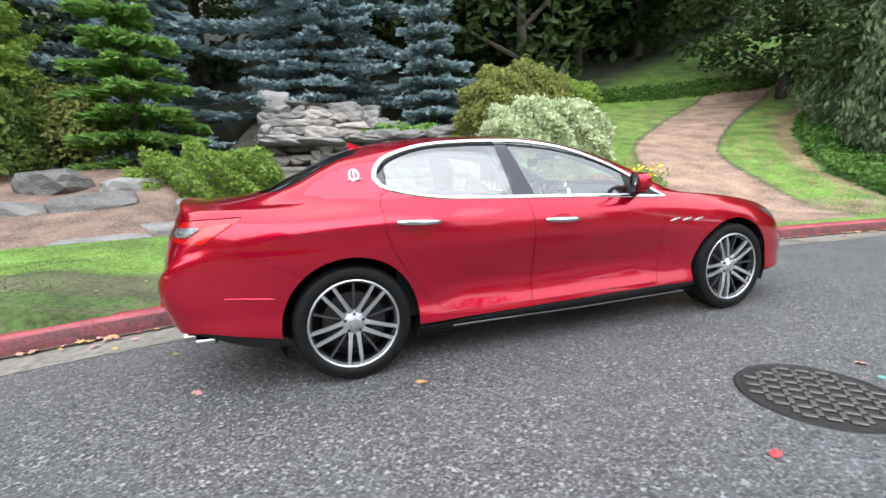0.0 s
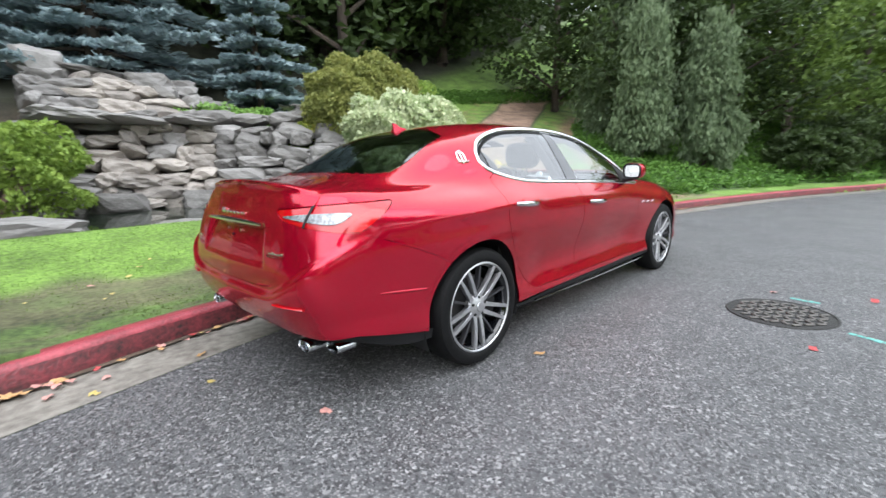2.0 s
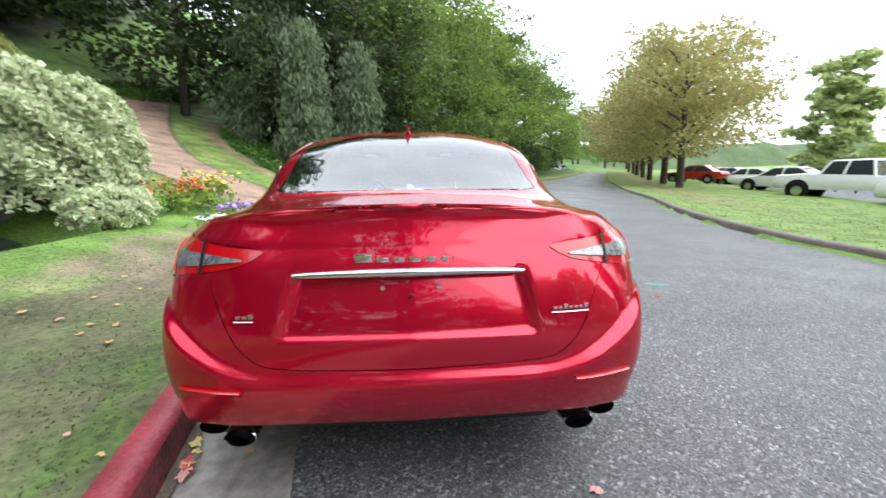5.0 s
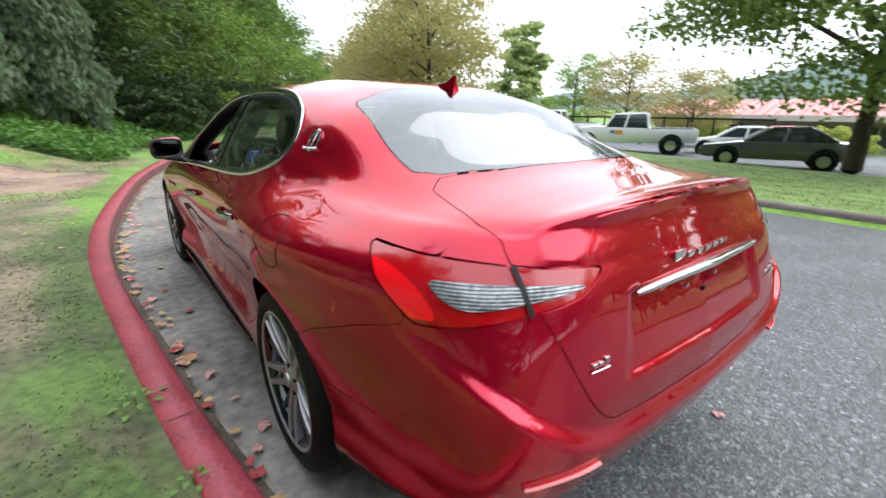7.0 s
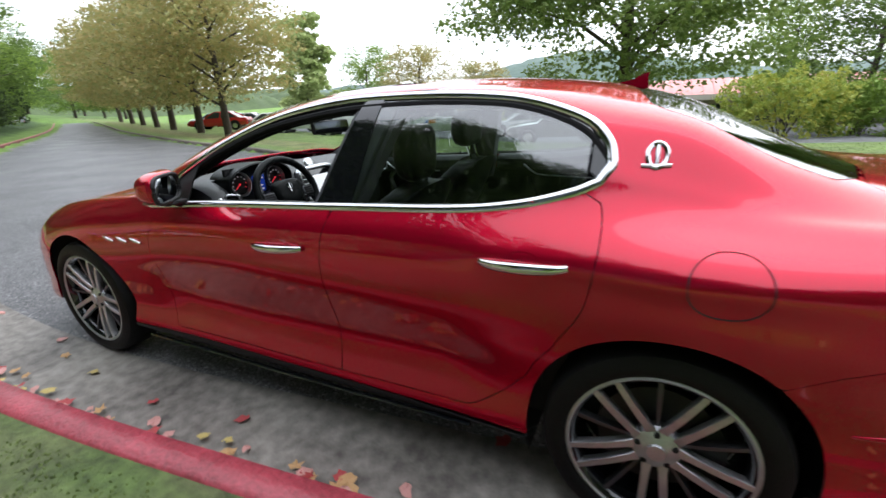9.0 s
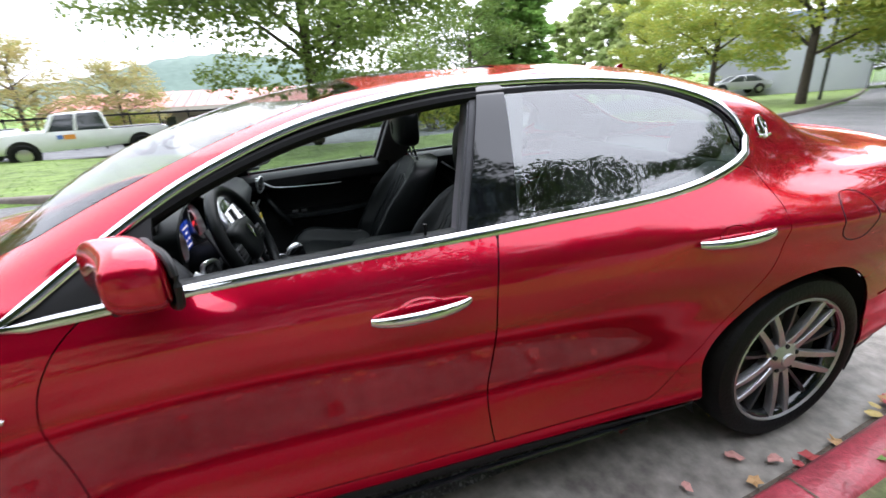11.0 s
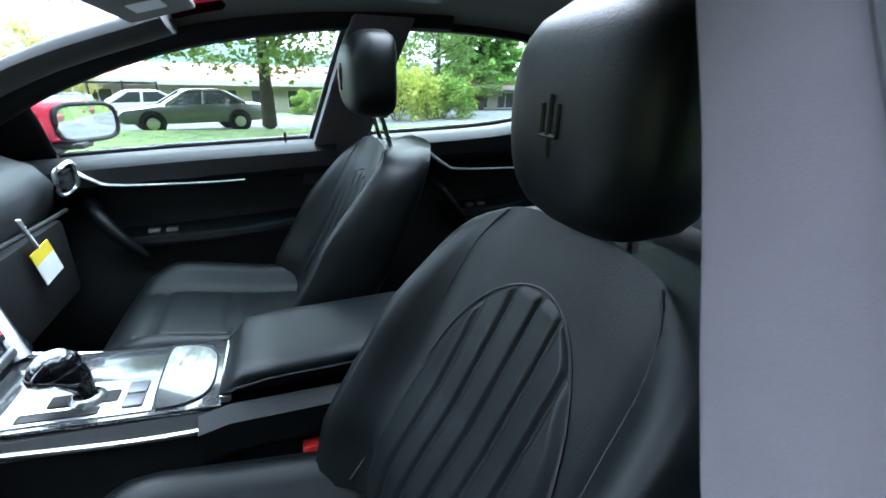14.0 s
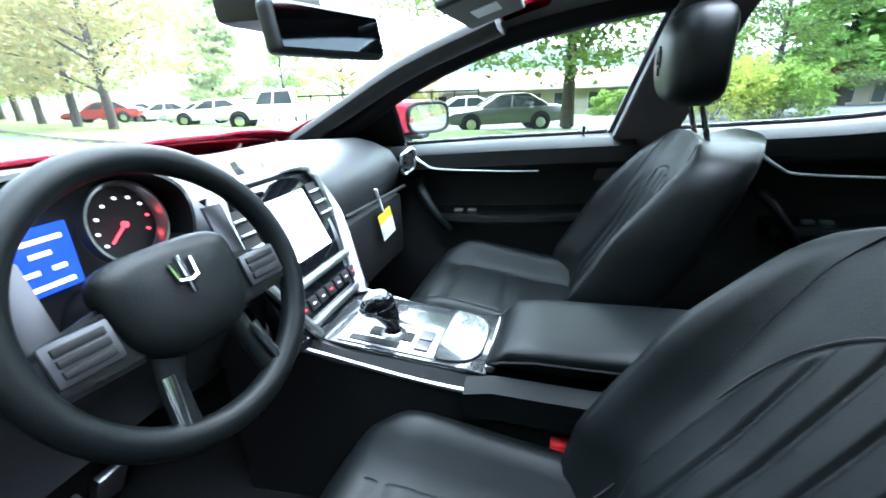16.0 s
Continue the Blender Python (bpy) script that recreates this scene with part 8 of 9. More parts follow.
# ---- trees ----
forest = []
for k, (h, sp, lf, mt, n, clr) in enumerate(((12.5, 4.6, 0.23, LEAF_DARK, 6500, 0.02), (11.0, 4.2, 0.22, LEAF_DARK, 6500, 0.02), (12.0, 4.8, 0.17, LEAF_GREEN, 11000, 0.10), (10.5, 4.4, 0.16, LEAF_LIGHT, 11000, 0.10))):
    t = broad_tree("forest_tree", 40 + k, h, sp, 0.24, lf, mt, n, clr, ("tall dark green woodland tree on the hill", "tall dark green woodland tree on the hill", "leafy green roadside tree", "light green roadside tree")[k], (200 + 30 * k, 330, 20), ("hillside woodland", "hillside woodland", "roadside trees", "roadside trees")[k], 0.2)
    forest.append(t)
rt = random.Random(12)


def plant(k, x, y, s=1.0, dz=-0.1):
    o = copy_thing(forest[k], pose(x, y, ground_z(x, y) + dz, 0, 0, rt.uniform(0, 360)))
    o.scale = (s, s, s * rt.uniform(0.9, 1.1))
    return o


for gx in range(-30, 27, 4):
    for j, gy in enumerate((17.5, 21.5, 26.5)):
        x, y = gx + rt.uniform(-1.3, 1.3) + 2 * (j % 2), gy + rt.uniform(-1.2, 1.2) + 0.12 * gx
        if j == 1 and -11 < x < 7:
            y += 4.0
        if not (j == 2 and (gx < -12 or gx > 16)) and not (-11 < x < 7 and y < 25):
            plant(rt.choice((0, 0, 1)), x, y, rt.uniform(0.85, 1.15) * (1.45, 1.8, 1.95)[j] * (0.62 if gx < -8 else 1.0))
for x, y, k, s in ((-15, 4.5, 2, 0.8), (-19, 1.5, 0, 0.9), (-14, 9.5, 1, 0.8), (-24, -1, 2, 1.0), (-31, -6, 1, 1.1), (-20, 9, 0, 1.0), (-38, -11, 2, 1.1), (-13, 14, 0, 0.9)):
    plant(k, x, y, s)
for x, y, k, s in ((17.5, 6.2, 0, 0.8), (18.0, 2.4, 0, 0.75), (21.5, 0.6, 2, 0.85), (25.5, -1.6, 2, 0.95), (30, -4.0, 3, 1.0), (35.5, -6.8, 2, 1.05), (42, -9.8, 3, 1.1), (50, -14, 2, 1.1), (60, -19, 3, 1.15), (73, -25, 2, 1.2), (90, -33, 3, 1.2), (110, -43, 2, 1.3), (128, -60, 3, 1.5), (150, -60, 2, 1.6), (142, -74, 3, 1.6), (168, -82, 2, 1.8), (118, -66, 2, 1.3),
                   (22, 6.5, 1, 1.0), (27, 4, 0, 1.1), (33, 1.5, 1, 1.1), (40, -2, 0, 1.2), (50, -6, 1, 1.3), (62, -11, 0, 1.3), (80, -20, 1, 1.3), (19.5, 11, 1, 1.0)):
    plant(k, x, y, s)
for t in forest:
    t.location = (rt.uniform(40, 60), 40 + 8 * forest.index(t), ground_z(50, 50) - 0.1)


def weeping_tree(seed, h, r, n, label, at):
    """A leaning leader with hanging bundles of fine sprays, uneven in height."""
    rng, nr = random.Random(seed), np.random.RandomState(seed)
    t = thing("weeping_cypress", label, "tree", at, rng.uniform(0, 360), "weeping cypresses")
    bm = bmesh.new()
    tube(bm, [(0, 0, -0.3), (0.1, 0, h * 0.5), (0.22, 0.05, h * 0.93)], [0.10, 0.06, 0.015], 8)
    C, A = [], []
    for b in range(26):
        f = (b + rng.random()) / 26
        top = h * (0.22 + 0.80 * f) * rng.uniform(0.94, 1.03)
        out = r * (1.05 - 0.85 * f) * rng.uniform(0.35, 1.1)
        a = b * 2.399 + rng.uniform(-0.5, 0.5)
        x, y = math.cos(a) * out, math.sin(a) * out
        tube(bm, [(0.1, 0, top * 0.82), (x * 0.6, y * 0.6, top * 0.98), (x, y, top * 0.95)], [0.03, 0.018, 0.006], 5)
        k = n // 26
        drop = nr.uniform(0, 1, k) ** 0.8
        ln = min(top, rng.uniform(0.9, 1.9)) * (0.8 + 0.04 * h)
        wide = 0.10 * r + 0.16 * r * np.sin(np.clip(drop * 1.25, 0, 1) * math.pi) ** 0.7
        P = np.stack([x * (0.75 + 0.3 * drop) + nr.normal(size=k) * wide, y * (0.75 + 0.3 * drop) + nr.normal(size=k) * wide, top - ln * drop], 1)
        C.append(P)
        A.append(np.tile([x * 0.3, y * 0.3, -1.1], (k, 1)))
    part("trunk", bm, BARK, t)
    P, A = np.vstack(C), np.vstack(A)
    ok = P[:, 2] > 0.03
    o = new("crown", leaves_mesh("crown", P[ok], 0.085, LEAF_GREYGREEN, nr, 0.2, 2.4, A[ok]))
    o.parent = t
    return t


weeping_tree(61, 5.4, 1.0, 21000, "grey-green weeping cypress at the wood's edge", on(13.2, 3.7))
weeping_tree(62, 5.3, 0.95, 21000, "grey-green weeping cypress at the wood's edge", on(14.2, 1.9))
weeping_tree(63, 8.8, 1.9, 26000, "tall grey-green weeping cypress at the wood's edge", on(16.5, 5.6))

broad_tree("garden_tree", 77, 5.2, 1.7, 0.08, 0.10, LEAF_LIGHT, 9000, 0.25, "slender light green garden tree on the bank", on(-9.0, 10.2))
broad_tree("maple_tree", 71, 9.5, 5.4, 0.26, 0.12, leaf_mat("maple_leaves", (0.26, 0.335, 0.085), (0.11, 0.175, 0.042)), 42000, 0.22, "spreading green maple with a dark trunk on the lawn", on(-0.06, -15.9), "", 0.20, True)
aut = broad_tree("street_tree", 72, 8.5, 4.6, 0.22, 0.15, LEAF_AUTUMN, 10000, 0.20, "street tree with turning orange and green leaves", on(20.5, -15.6), "street trees", 0.17, True)
for x, y, s in ((25.5, -17.6, 1.1), (33, -20.8, 1.15), (41, -24.6, 1.2), (50, -28.8, 1.25), (60, -33.5, 1.3), (74, -40, 1.4), (18, -34, 0.8), (11.5, -31.5, 0.6)):
    o = copy_thing(aut, pose(x, y, ground_z(x, y) - 0.1, 0, 0, rt.uniform(0, 360)))
    o.scale = (s, s, s)
yel = broad_tree("yellow_maple", 73, 8.5, 4.4, 0.22, 0.14, LEAF_YELLOW, 14000, 0.26, "maple with yellow-green autumn leaves", on(-21.5, -13.6), "yellow maples", 0.15, True)
for x, y, s in ((-26.5, -12.2, 1.0), (-33, -12.5, 1.1), (-27.5, -29.5, 0.95), (-24.0, -21.0, 0.95)):
    o = copy_thing(yel, pose(x, y, ground_z(x, y) - 0.1, 0, 0, rt.uniform(0, 360)))
    o.scale = (s, s, s)
for x, y, k, s in ((-11, -29, 2, 0.8), (-8.5, -33, 3, 0.7), (-42, -22, 2, 1.0), (-50, -16, 3, 1.1), (27, -39, 3, 0.7)):
    plant(k, x, y, s)
conifer("dark_pine", 75, 25, 5.4, LEAF_SPRUCE, 17000, "tall dark green pine behind the lawn", on(-19.0, -39), 0.42, 0.3, 0.12)
POPLAR = leaf_mat("pale_poplar_leaves", (0.46, 0.52, 0.22), (0.30, 0.38, 0.15), 0.9)
for k, (x, y, h, r) in enumerate(((-47, -76, 15, 3.0), (-46, -68, 17, 3.0), (-45, -61, 18, 3.0), (-44, -55, 20, 3.0), (-43, -50, 22, 3.0), (44, -49, 14, 3.6))):
    broad_tree("poplar", 80 + k, h, r, 0.2, 0.50, POPLAR, 6500, 0.03, "tall narrow poplar in the distance", on(x, y), "poplars", 0.2)
for k, (x, y, r, h, m) in enumerate(((-6.5, -23, 2.2, 2.6, LEAF_YELLOW), (-9.5, -24, 1.8, 2.2, LEAF_LIGHT), (-3.5, -33.5, 1.6, 1.5, LEAF_LIGHT), (4, -33.8, 1.6, 1.4, LEAF_YELLOW), (12, -33.5, 1.8, 1.8, LEAF_YELLOW))):
    shrub("verge_shrub", 90 + k, r, r * 0.85, h, m, 5000, 0.13, "loose yellow-green shrub by the car park", on(x, y), rough=0.25)

for k, (x, off, r, h, m) in enumerate(((17.5, 2.6, 1.5, 1.5, LEAF_DARK), (20.5, 3.0, 1.8, 2.0, LEAF_DARK), (24, 3.0, 1.7, 1.6, LEAF_LIGHT), (27.5, 3.3, 2.0, 2.2, LEAF_DARK), (31.5, 3.3, 2.0, 1.8, LEAF_GREEN), (36, 3.5, 2.3, 2.4, LEAF_DARK), (41, 3.5, 2.3, 2.2, LEAF_GREEN), (47, 3.8, 2.6, 2.6, LEAF_DARK))):
    y = float(kerb_y(x)) + off
    shrub("roadside_shrub", 120 + k, r, r * 0.8, h, m, 4000, 0.13, "loose green undergrowth below the roadside trees", on(x, y), rough=0.25)

# ---- car park: parked vehicles ----
CARGLASS = plain("dark_car_glass", (0.03, 0.035, 0.04), 0.06, 0.0, 0.5)


def parked(kind, paint, at, turn, label, group=""):
    """A parked vehicle facing its own +x: lower body, cabin with glass, wheels, lamps."""
    t = thing("parked_" + kind, label, {"pickup": "pickup truck", "estate": "car", "saloon": "car"}[kind], at, turn, group)
    L = {"pickup": 2.9, "estate": 2.35, "saloon": 2.3}[kind]
    W = {"pickup": 0.98, "estate": 0.9, "saloon": 0.88}[kind]
    prof = {"pickup": [(2.9, 0.50, 0.98), (2.78, 0.42, 1.10), (1.5, 0.40, 1.20), (1.0, 0.40, 1.18), (-0.75, 0.42, 1.16), (-0.8, 0.45, 1.14), (-2.8, 0.48, 1.14), (-2.9, 0.55, 1.08)],
            "estate": [(2.35, 0.38, 0.66), (2.2, 0.28, 0.80), (1.1, 0.25, 0.93), (0.6, 0.25, 0.96), (-1.9, 0.27, 0.98), (-2.25, 0.30, 0.95), (-2.35, 0.42, 0.85)],
            "saloon": [(2.3, 0.38, 0.62), (2.15, 0.28, 0.76), (1.1, 0.25, 0.90), (0.6, 0.25, 0.93), (-1.3, 0.27, 0.96), (-2.2, 0.30, 0.94), (-2.3, 0.42, 0.80)]}[kind]
    bm = bmesh.new()
    loft(bm, [[(x, -W * e, zl + 0.05), (x, -W, zl + 0.2), (x, -W, zh - 0.25), (x, -W * 0.93, zh - 0.03), (x, -W * 0.75, zh), (x, W * 0.75, zh), (x, W * 0.93, zh - 0.03), (x, W, zh - 0.25), (x, W, zl + 0.2), (x, W * e, zl + 0.05)] for (x, zl, zh), e in zip(prof, [0.8] + [0.95] * (len(prof) - 2) + [0.8])])
    part("body", bm, paint, t, angle=50)
    cab = {"pickup": ((1.05, 1.16, 0.72, 1.75), (-0.85, 1.14, -0.72, 1.80)), "estate": ((1.0, 0.93, 0.35, 1.38), (-2.2, 0.95, -1.85, 1.40)), "saloon": ((0.95, 0.90, 0.25, 1.36), (-1.65, 0.94, -0.95, 1.38))}[kind]
    (xf, zf, xt, zt), (xr, zr, xq, zq) = cab
    bm = bmesh.new()
    loft(bm, [[(xf, -W * 0.92, zf), (xf, W * 0.92, zf), (xr, W * 0.92, zr), (xr, -W * 0.92, zr)], [((xf + xt) / 2, -W * 0.86, (zf + zt) / 2), ((xf + xt) / 2, W * 0.86, (zf + zt) / 2), ((xr + xq) / 2, W * 0.86, (zr + zq) / 2), ((xr + xq) / 2, -W * 0.86, (zr + zq) / 2)], [(xt, -W * 0.76, zt - 0.02), (xt, W * 0.76, zt - 0.02), (xq, W * 0.76, zq - 0.02), (xq, -W * 0.76, zq - 0.02)]])
    part("cabin_glass", bm, CARGLASS, t)
    bm = bmesh.new()
    loft(bm, [[(xt + 0.06, -W * 0.77, zt - 0.05), (xt + 0.06, W * 0.77, zt - 0.05), (xq - 0.06, W * 0.77, zq - 0.05), (xq - 0.06, -W * 0.77, zq - 0.05)], [(xt - 0.1, -W * 0.68, zt + 0.05), (xt - 0.1, W * 0.68, zt + 0.05), (xq + 0.1, W * 0.68, zq + 0.05), (xq + 0.1, -W * 0.68, zq + 0.05)]])
    part("roof", bm, paint, t)
    for s in (-1, 1):
        for f in (0.0, 0.45, 1.0):
            a, b = Vector((xf + (xr - xf) * f, s * W * 0.925, zf + (zr - zf) * f)), Vector((xt + (xq - xt) * f, s * W * 0.765, zt + (zq - zt) * f - 0.02))
            bm = bmesh.new()
            rod(bm, a, b, 0.055, 0.05, 6)
            part("pillar", bm, paint, t)
        for x in ((1.85, -1.85) if kind == "pickup" else (1.4, -1.35)):
            R_ = 0.39 if kind == "pickup" else 0.32
            bm = bmesh.new()
            lathe(bm, [(0.0, 0.10), (R_ * 0.6, 0.10), (R_ * 0.62, 0.12), (R_ * 0.92, 0.12), (R_, 0.07), (R_, -0.1), (0, -0.1)], 24, Matrix.Translation((x, s * (W - 0.06), R_)) @ Matrix.Rotation(radians(-90 * s), 4, "X"))
            w = part("wheel", bm, RUBBER, t)
            bm = bmesh.new()
            lathe(bm, [(0.0, 0.02), (R_ * 1.24, 0.02), (R_ * 1.26, 0.0), (0.0, 0.0)], 24, Matrix.Translation((x, s * (W - 0.012), R_ + 0.03)) @ Matrix.Rotation(radians(-90 * s), 4, "X"))
            part("wheel_arch", bm, BLACK, t)
            bm = bmesh.new()
            lathe(bm, [(0.0, 0.135), (R_ * 0.3, 0.13), (R_ * 0.58, 0.115), (R_ * 0.6, 0.09)], 20, Matrix.Translation((x, s * (W - 0.06), R_)) @ Matrix.Rotation(radians(-90 * s), 4, "X"))
            part("wheel_disc", bm, SATIN, w)
        bm = bmesh.new()
        zl = prof[0][2]
        box(bm, L - 0.14, L - 0.01, s * W * 0.62 - 0.16, s * W * 0.62 + 0.16, zl - 0.18, zl - 0.02, bevel=0.02)
        part("headlamp", bm, CLEARLENS, t)
        bm = bmesh.new()
        box(bm, -L + 0.0, -L + 0.12, s * W * 0.8 - 0.08, s * W * 0.8 + 0.08, prof[-1][2] - 0.3, prof[-1][2] - 0.03, bevel=0.02)
        part("tail_lamp", bm, REDLENS, t)
    bm = bmesh.new()
    box(bm, L - 0.10, L + 0.03, -W * 0.9, W * 0.9, prof[0][1] + 0.02, prof[0][1] + 0.20, bevel=0.03)
    part("front_bumper", bm, SATIN if kind == "pickup" else BLACK, t)
    bm = bmesh.new()
    box(bm, L - 0.07, L + 0.01, -W * 0.45, W * 0.45, prof[0][2] - 0.22, prof[0][2] - 0.04, bevel=0.02)
    part("radiator_grille", bm, BLACK, t)
    if kind == "pickup":
        bm = bmesh.new()
        box(bm, -2.75, -0.95, -W * 0.84, W * 0.84, 1.10, 1.155)
        part("load_bed", bm, BLACK, t)
    return t


WHITECAR = material("white_car_paint", (0.72, 0.73, 0.74), 0.25, 0.0, (0.66, 0.67, 0.68), 3, 40, coat=0.6)
GREYCAR = material("dark_grey_car_paint", (0.17, 0.175, 0.17), 0.3, 0.5, (0.13, 0.134, 0.13), 3, 40, coat=1.0)
SILVERCAR = material("silver_car_paint", (0.42, 0.43, 0.45), 0.25, 0.4, (0.38, 0.39, 0.40), 3, 40, coat=0.7)
REDCAR = material("red_car_paint", (0.40, 0.02, 0.02), 0.25, 0.0, (0.34, 0.015, 0.015), 3, 40, coat=0.7)
parked("saloon", GREYCAR, on(2.5, -17.9, 0.0), 18, "dark grey saloon parked behind the lawn")
pk = parked("pickup", WHITECAR, on(9.0, -19.4, 0.0), 26, "white pickup truck parked behind the lawn")
bm = bmesh.new()
box(bm, 0.25, 0.60, 0.985, 0.992, 0.85, 1.02)
part("door_decal", bm, plain("orange_decal", (0.75, 0.28, 0.05), 0.5), pk)
bm = bmesh.new()
box(bm, 0.62, 0.80, 0.985, 0.992, 0.87, 1.02)
part("door_decal", bm, plain("blue_decal", (0.08, 0.15, 0.5), 0.5), pk)
parked("pickup", WHITECAR, on(14.6, -20.2, 0.0), 26, "white pickup truck parked in the row")
parked("saloon", WHITECAR, on(5.6, -23.5, 0.0), 20, "white saloon parked in the second row")
for k, (x, y, p, l) in enumerate(((20, -21.5, WHITECAR, "white"), (24.5, -25.2, SILVERCAR, "silver"), (29, -26.5, WHITECAR, "white"), (33.5, -28.2, SILVERCAR, "silver"), (31, -23.6, REDCAR, "red"), (38, -30.5, WHITECAR, "white"), (44, -33, SILVERCAR, "silver"))):
    parked("saloon", p, on(x, y, 0.0), 28 + 4 * (k % 3), f"{l} saloon parked in the distant row", "distant parked cars")
for x, y, p, l in ((66, -23.5, WHITECAR, "white"), (74, -27.5, SILVERCAR, "silver"), (-34, -28, SILVERCAR, "silver")):
    parked("saloon", p, (x, y, 0.0), -25, f"{l} saloon parked far along the road", "distant parked cars")

# ---- buildings across the car park ----
ROOFRED = material("faded_red_metal_roof", (0.52, 0.16, 0.14), 0.5, 0.0, (0.44, 0.12, 0.11), 2, 20)
WALLTAN = material("beige_render", (0.42, 0.38, 0.32), 0.85, 0.0, (0.34, 0.31, 0.26), 1.5, 20, 0.2)
WALLGREY = material("pale_grey_cladding", (0.45, 0.47, 0.50), 0.7, 0.0, (0.40, 0.42, 0.45), 1, 20)
WINDOWDARK = plain("dark_office_glass", (0.04, 0.05, 0.055), 0.08)
b1 = thing("red_roofed_building", "long low beige building with a faded red metal roof", "building", (0, -39, -1.75))
bm = bmesh.new()
box(bm, -24, 18, -9, 0, -0.4, 2.9)
part("wall", bm, WALLTAN, b1)
bm = bmesh.new()
loft(bm, [[(x, 1.2, 2.75), (x, 1.2, 2.95), (x, -3.2, 4.15), (x, -10, 4.2), (x, -10, 2.75)] for x in (-25, 19)])
roof = part("roof", bm, ROOFRED, b1)
for k in range(58):
    bm = bmesh.new()
    x = -24.8 + 0.76 * k
    box(bm, x - 0.02, x + 0.02, -2.28, 2.28, -0.02, 0.035, Matrix.Translation((0, -1.0, 3.57)) @ Matrix.Rotation(radians(-15.25), 4, "X"))
    part("roof_seam", bm, ROOFRED, roof)
bm = bmesh.new()
box(bm, -25, 19, 1.15, 1.3, 2.55, 2.95)
part("fascia", bm, plain("cream_fascia", (0.5, 0.46, 0.4), 0.7), b1)
for k in range(15):
    x = -22.6 + 2.75 * k
    bm = bmesh.new()
    box(bm, x, x + 1.7, -0.05, 0.04, 0.9, 2.2)
    w = part("window", bm, WINDOWDARK, b1)
    bm = bmesh.new()
    for a in (x - 0.05, x + 0.82, x + 1.68):
        box(bm, a, a + 0.07, 0.0, 0.07, 0.85, 2.25)
    box(bm, x - 0.05, x + 1.75, 0.0, 0.10, 0.80, 0.90)
    part("window_frame", bm, plain("cream_frame", (0.5, 0.47, 0.42), 0.6) if k == 0 else bpy.data.materials["cream_frame"], w)
fence = thing("dark_fence", "dark slatted fence behind the parked cars", "fence", (14, -27, ground_z(14, -27)), -6)
bm = bmesh.new()
box(bm, -9, 9, -0.03, 0.03, 1.65, 1.75)
part("rail", bm, BLACK, fence)
for k in range(13):
    bm = bmesh.new()
    box(bm, -9 + 1.5 * k - 0.04, -9 + 1.5 * k + 0.04, -0.04, 0.04, -0.2, 1.8)
    part("post", bm, BLACK, fence)
b2 = thing("grey_building", "pale grey flat-roofed warehouse behind the maples", "building", (-62, -34, -0.8), 28)
bm = bmesh.new()
box(bm, -26, 26, -10, 0, -0.5, 6.2)
part("wall", bm, WALLGREY, b2)
bm = bmesh.new()
box(bm, -26.2, 26.2, -10.2, 0.2, 6.2, 6.6)
part("parapet", bm, plain("blue_grey_parapet", (0.24, 0.30, 0.40), 0.6), b2)
for k in range(9):
    bm = bmesh.new()
    box(bm, -24 + 5.6 * k, -21 + 5.6 * k, -0.05, 0.05, 0.2, 3.0)
    part("window", bm, WINDOWDARK, b2)
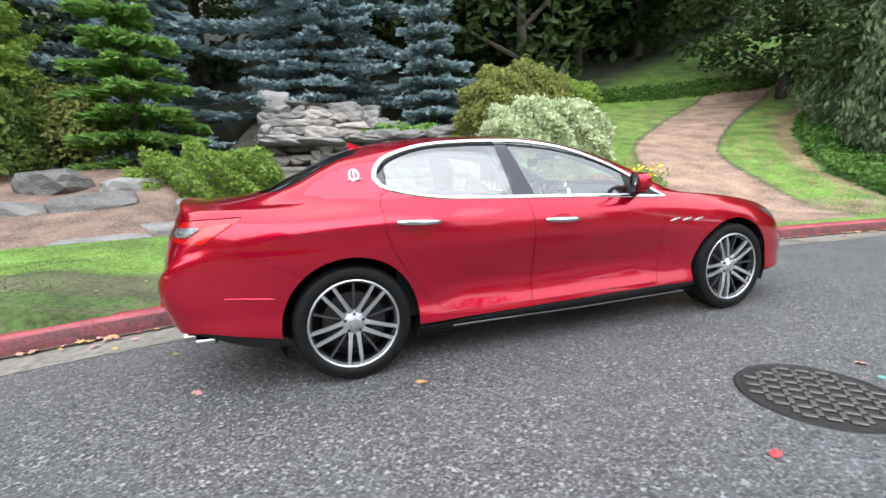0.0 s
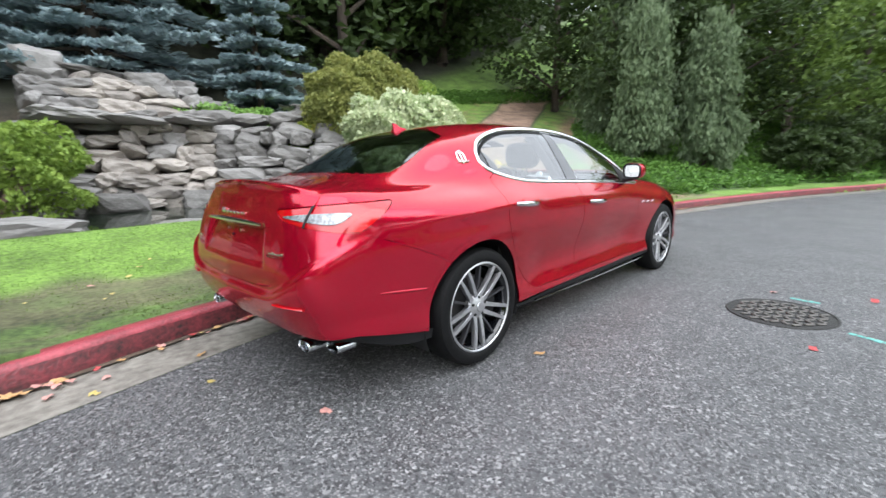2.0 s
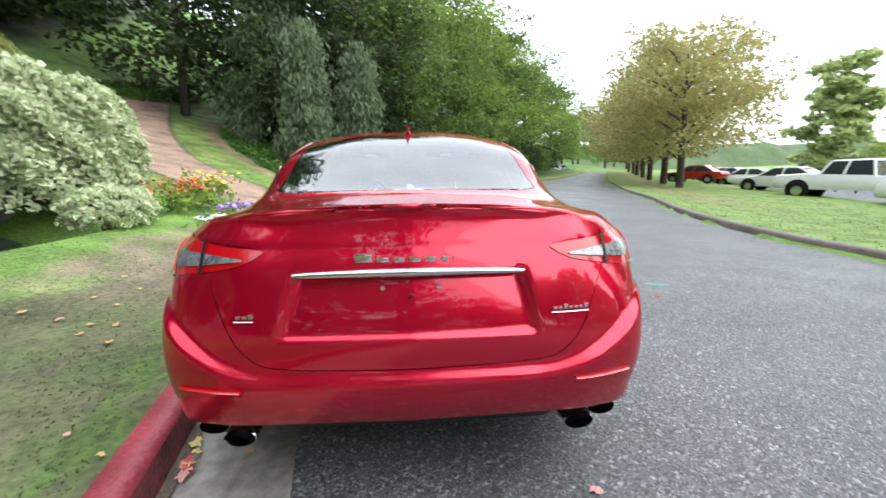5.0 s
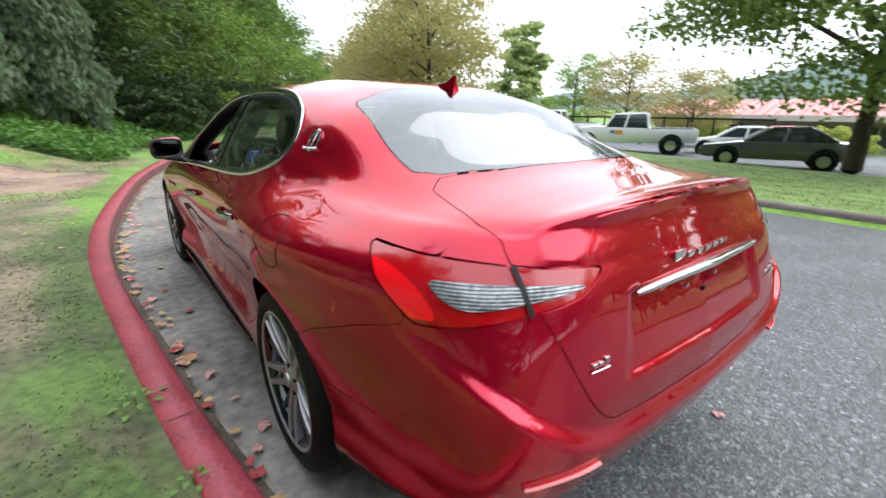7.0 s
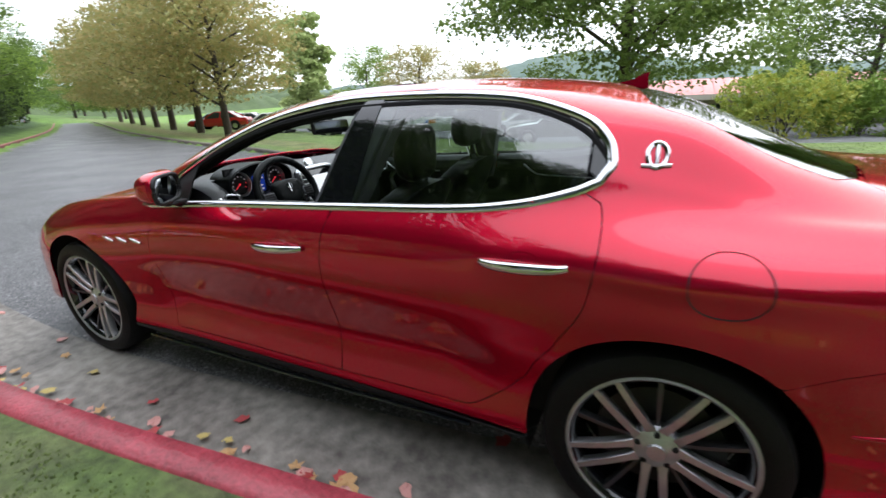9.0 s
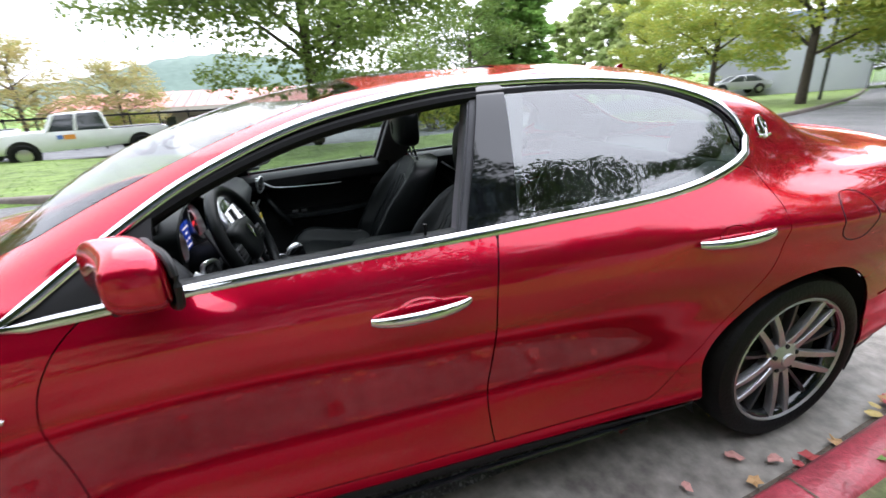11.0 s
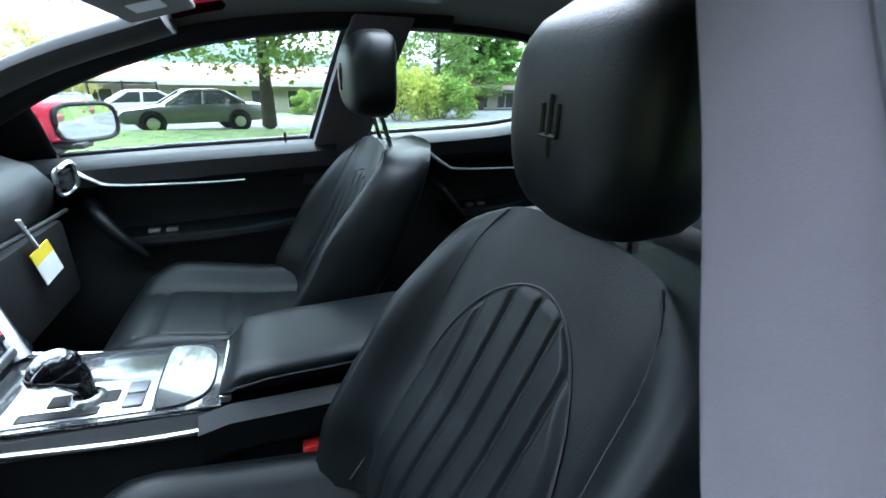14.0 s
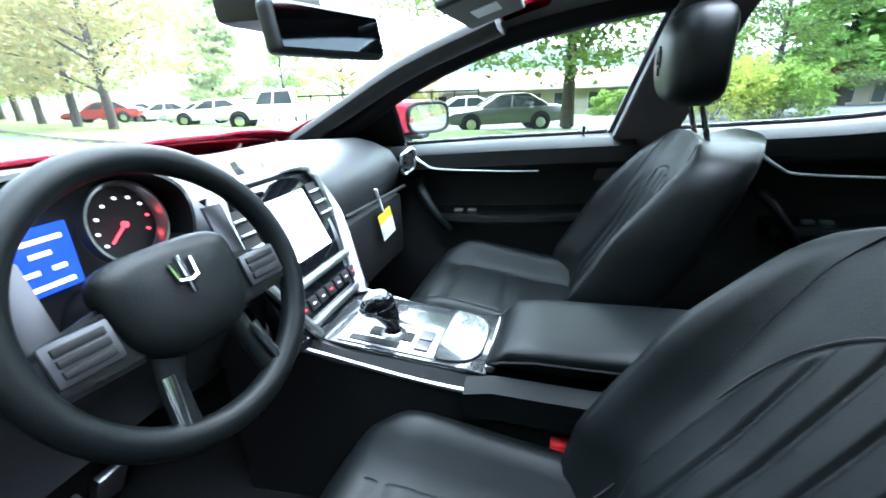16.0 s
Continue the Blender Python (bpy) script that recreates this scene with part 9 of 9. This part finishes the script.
# yellow hydrant on the far lawn
hy = thing("fire_hydrant", "small yellow fire hydrant on the lawn", "hydrant", on(-9.4, -13.3, 0))
bm = bmesh.new()
lathe(bm, [(0.0, 0.78), (0.06, 0.77), (0.12, 0.70), (0.13, 0.62), (0.11, 0.60), (0.11, 0.12), (0.15, 0.10), (0.15, -0.05)], 18)
part("barrel", bm, plain("yellow_paint", (0.75, 0.55, 0.03), 0.5), hy)
bm = bmesh.new()
rod(bm, (-0.18, 0, 0.5), (0.18, 0, 0.5), 0.055, seg=12)
part("outlet", bm, bpy.data.materials["yellow_paint"], hy)
# lamp column at the far side of the lawn
lp = thing("street_lamp", "slim dark street lamp with a short arm", "street lamp", on(-25.0, -15.2, 0))
LAMPPOST = plain("dark_lamp_column", (0.06, 0.065, 0.06), 0.5, 0.3)
bm = bmesh.new()
rod(bm, (0, 0, -0.1), (0, 0, 7.2), 0.075, seg=10)
part("pole", bm, LAMPPOST, lp)
bm = bmesh.new()
rod(bm, (0, 0, 7.1), (0.5, -0.9, 7.35), 0.035, seg=8)
part("arm", bm, LAMPPOST, lp)
bm = bmesh.new()
box(bm, 0.30, 0.72, -1.35, -0.75, 7.30, 7.42, bevel=0.03)
part("lamp_head", bm, plain("grey_lamp_head", (0.30, 0.31, 0.32), 0.5), lp)
# wooded ridge on the skyline; distance haze is mixed into its base colour
xs = np.linspace(-500, 500, 160)
ys = np.linspace(-420, -240, 24)
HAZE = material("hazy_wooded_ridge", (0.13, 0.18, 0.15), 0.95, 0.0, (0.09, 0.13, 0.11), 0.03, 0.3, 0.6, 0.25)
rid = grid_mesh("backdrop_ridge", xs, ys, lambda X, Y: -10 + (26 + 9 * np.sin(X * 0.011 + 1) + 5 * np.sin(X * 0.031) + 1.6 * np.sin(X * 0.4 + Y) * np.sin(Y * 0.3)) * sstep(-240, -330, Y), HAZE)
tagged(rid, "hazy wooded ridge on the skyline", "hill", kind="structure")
wood = grid_mesh("backdrop_wood", np.linspace(210, 330, 40), np.linspace(-330, 60, 130), lambda X, Y: -4 + (13 + 3.0 * np.sin(Y * 0.09) + 1.8 * np.sin(Y * 0.31 + 1) + 1.2 * np.sin(Y * 0.83) * np.sin(X * 0.5)) * sstep(210, 232, X), material("distant_woodland", (0.10, 0.14, 0.06), 0.95, 0.0, (0.05, 0.075, 0.032), 0.12, 1.2, 0.8, 0.6))
tagged(wood, "distant line of green woodland beyond the road", "woodland", kind="structure")
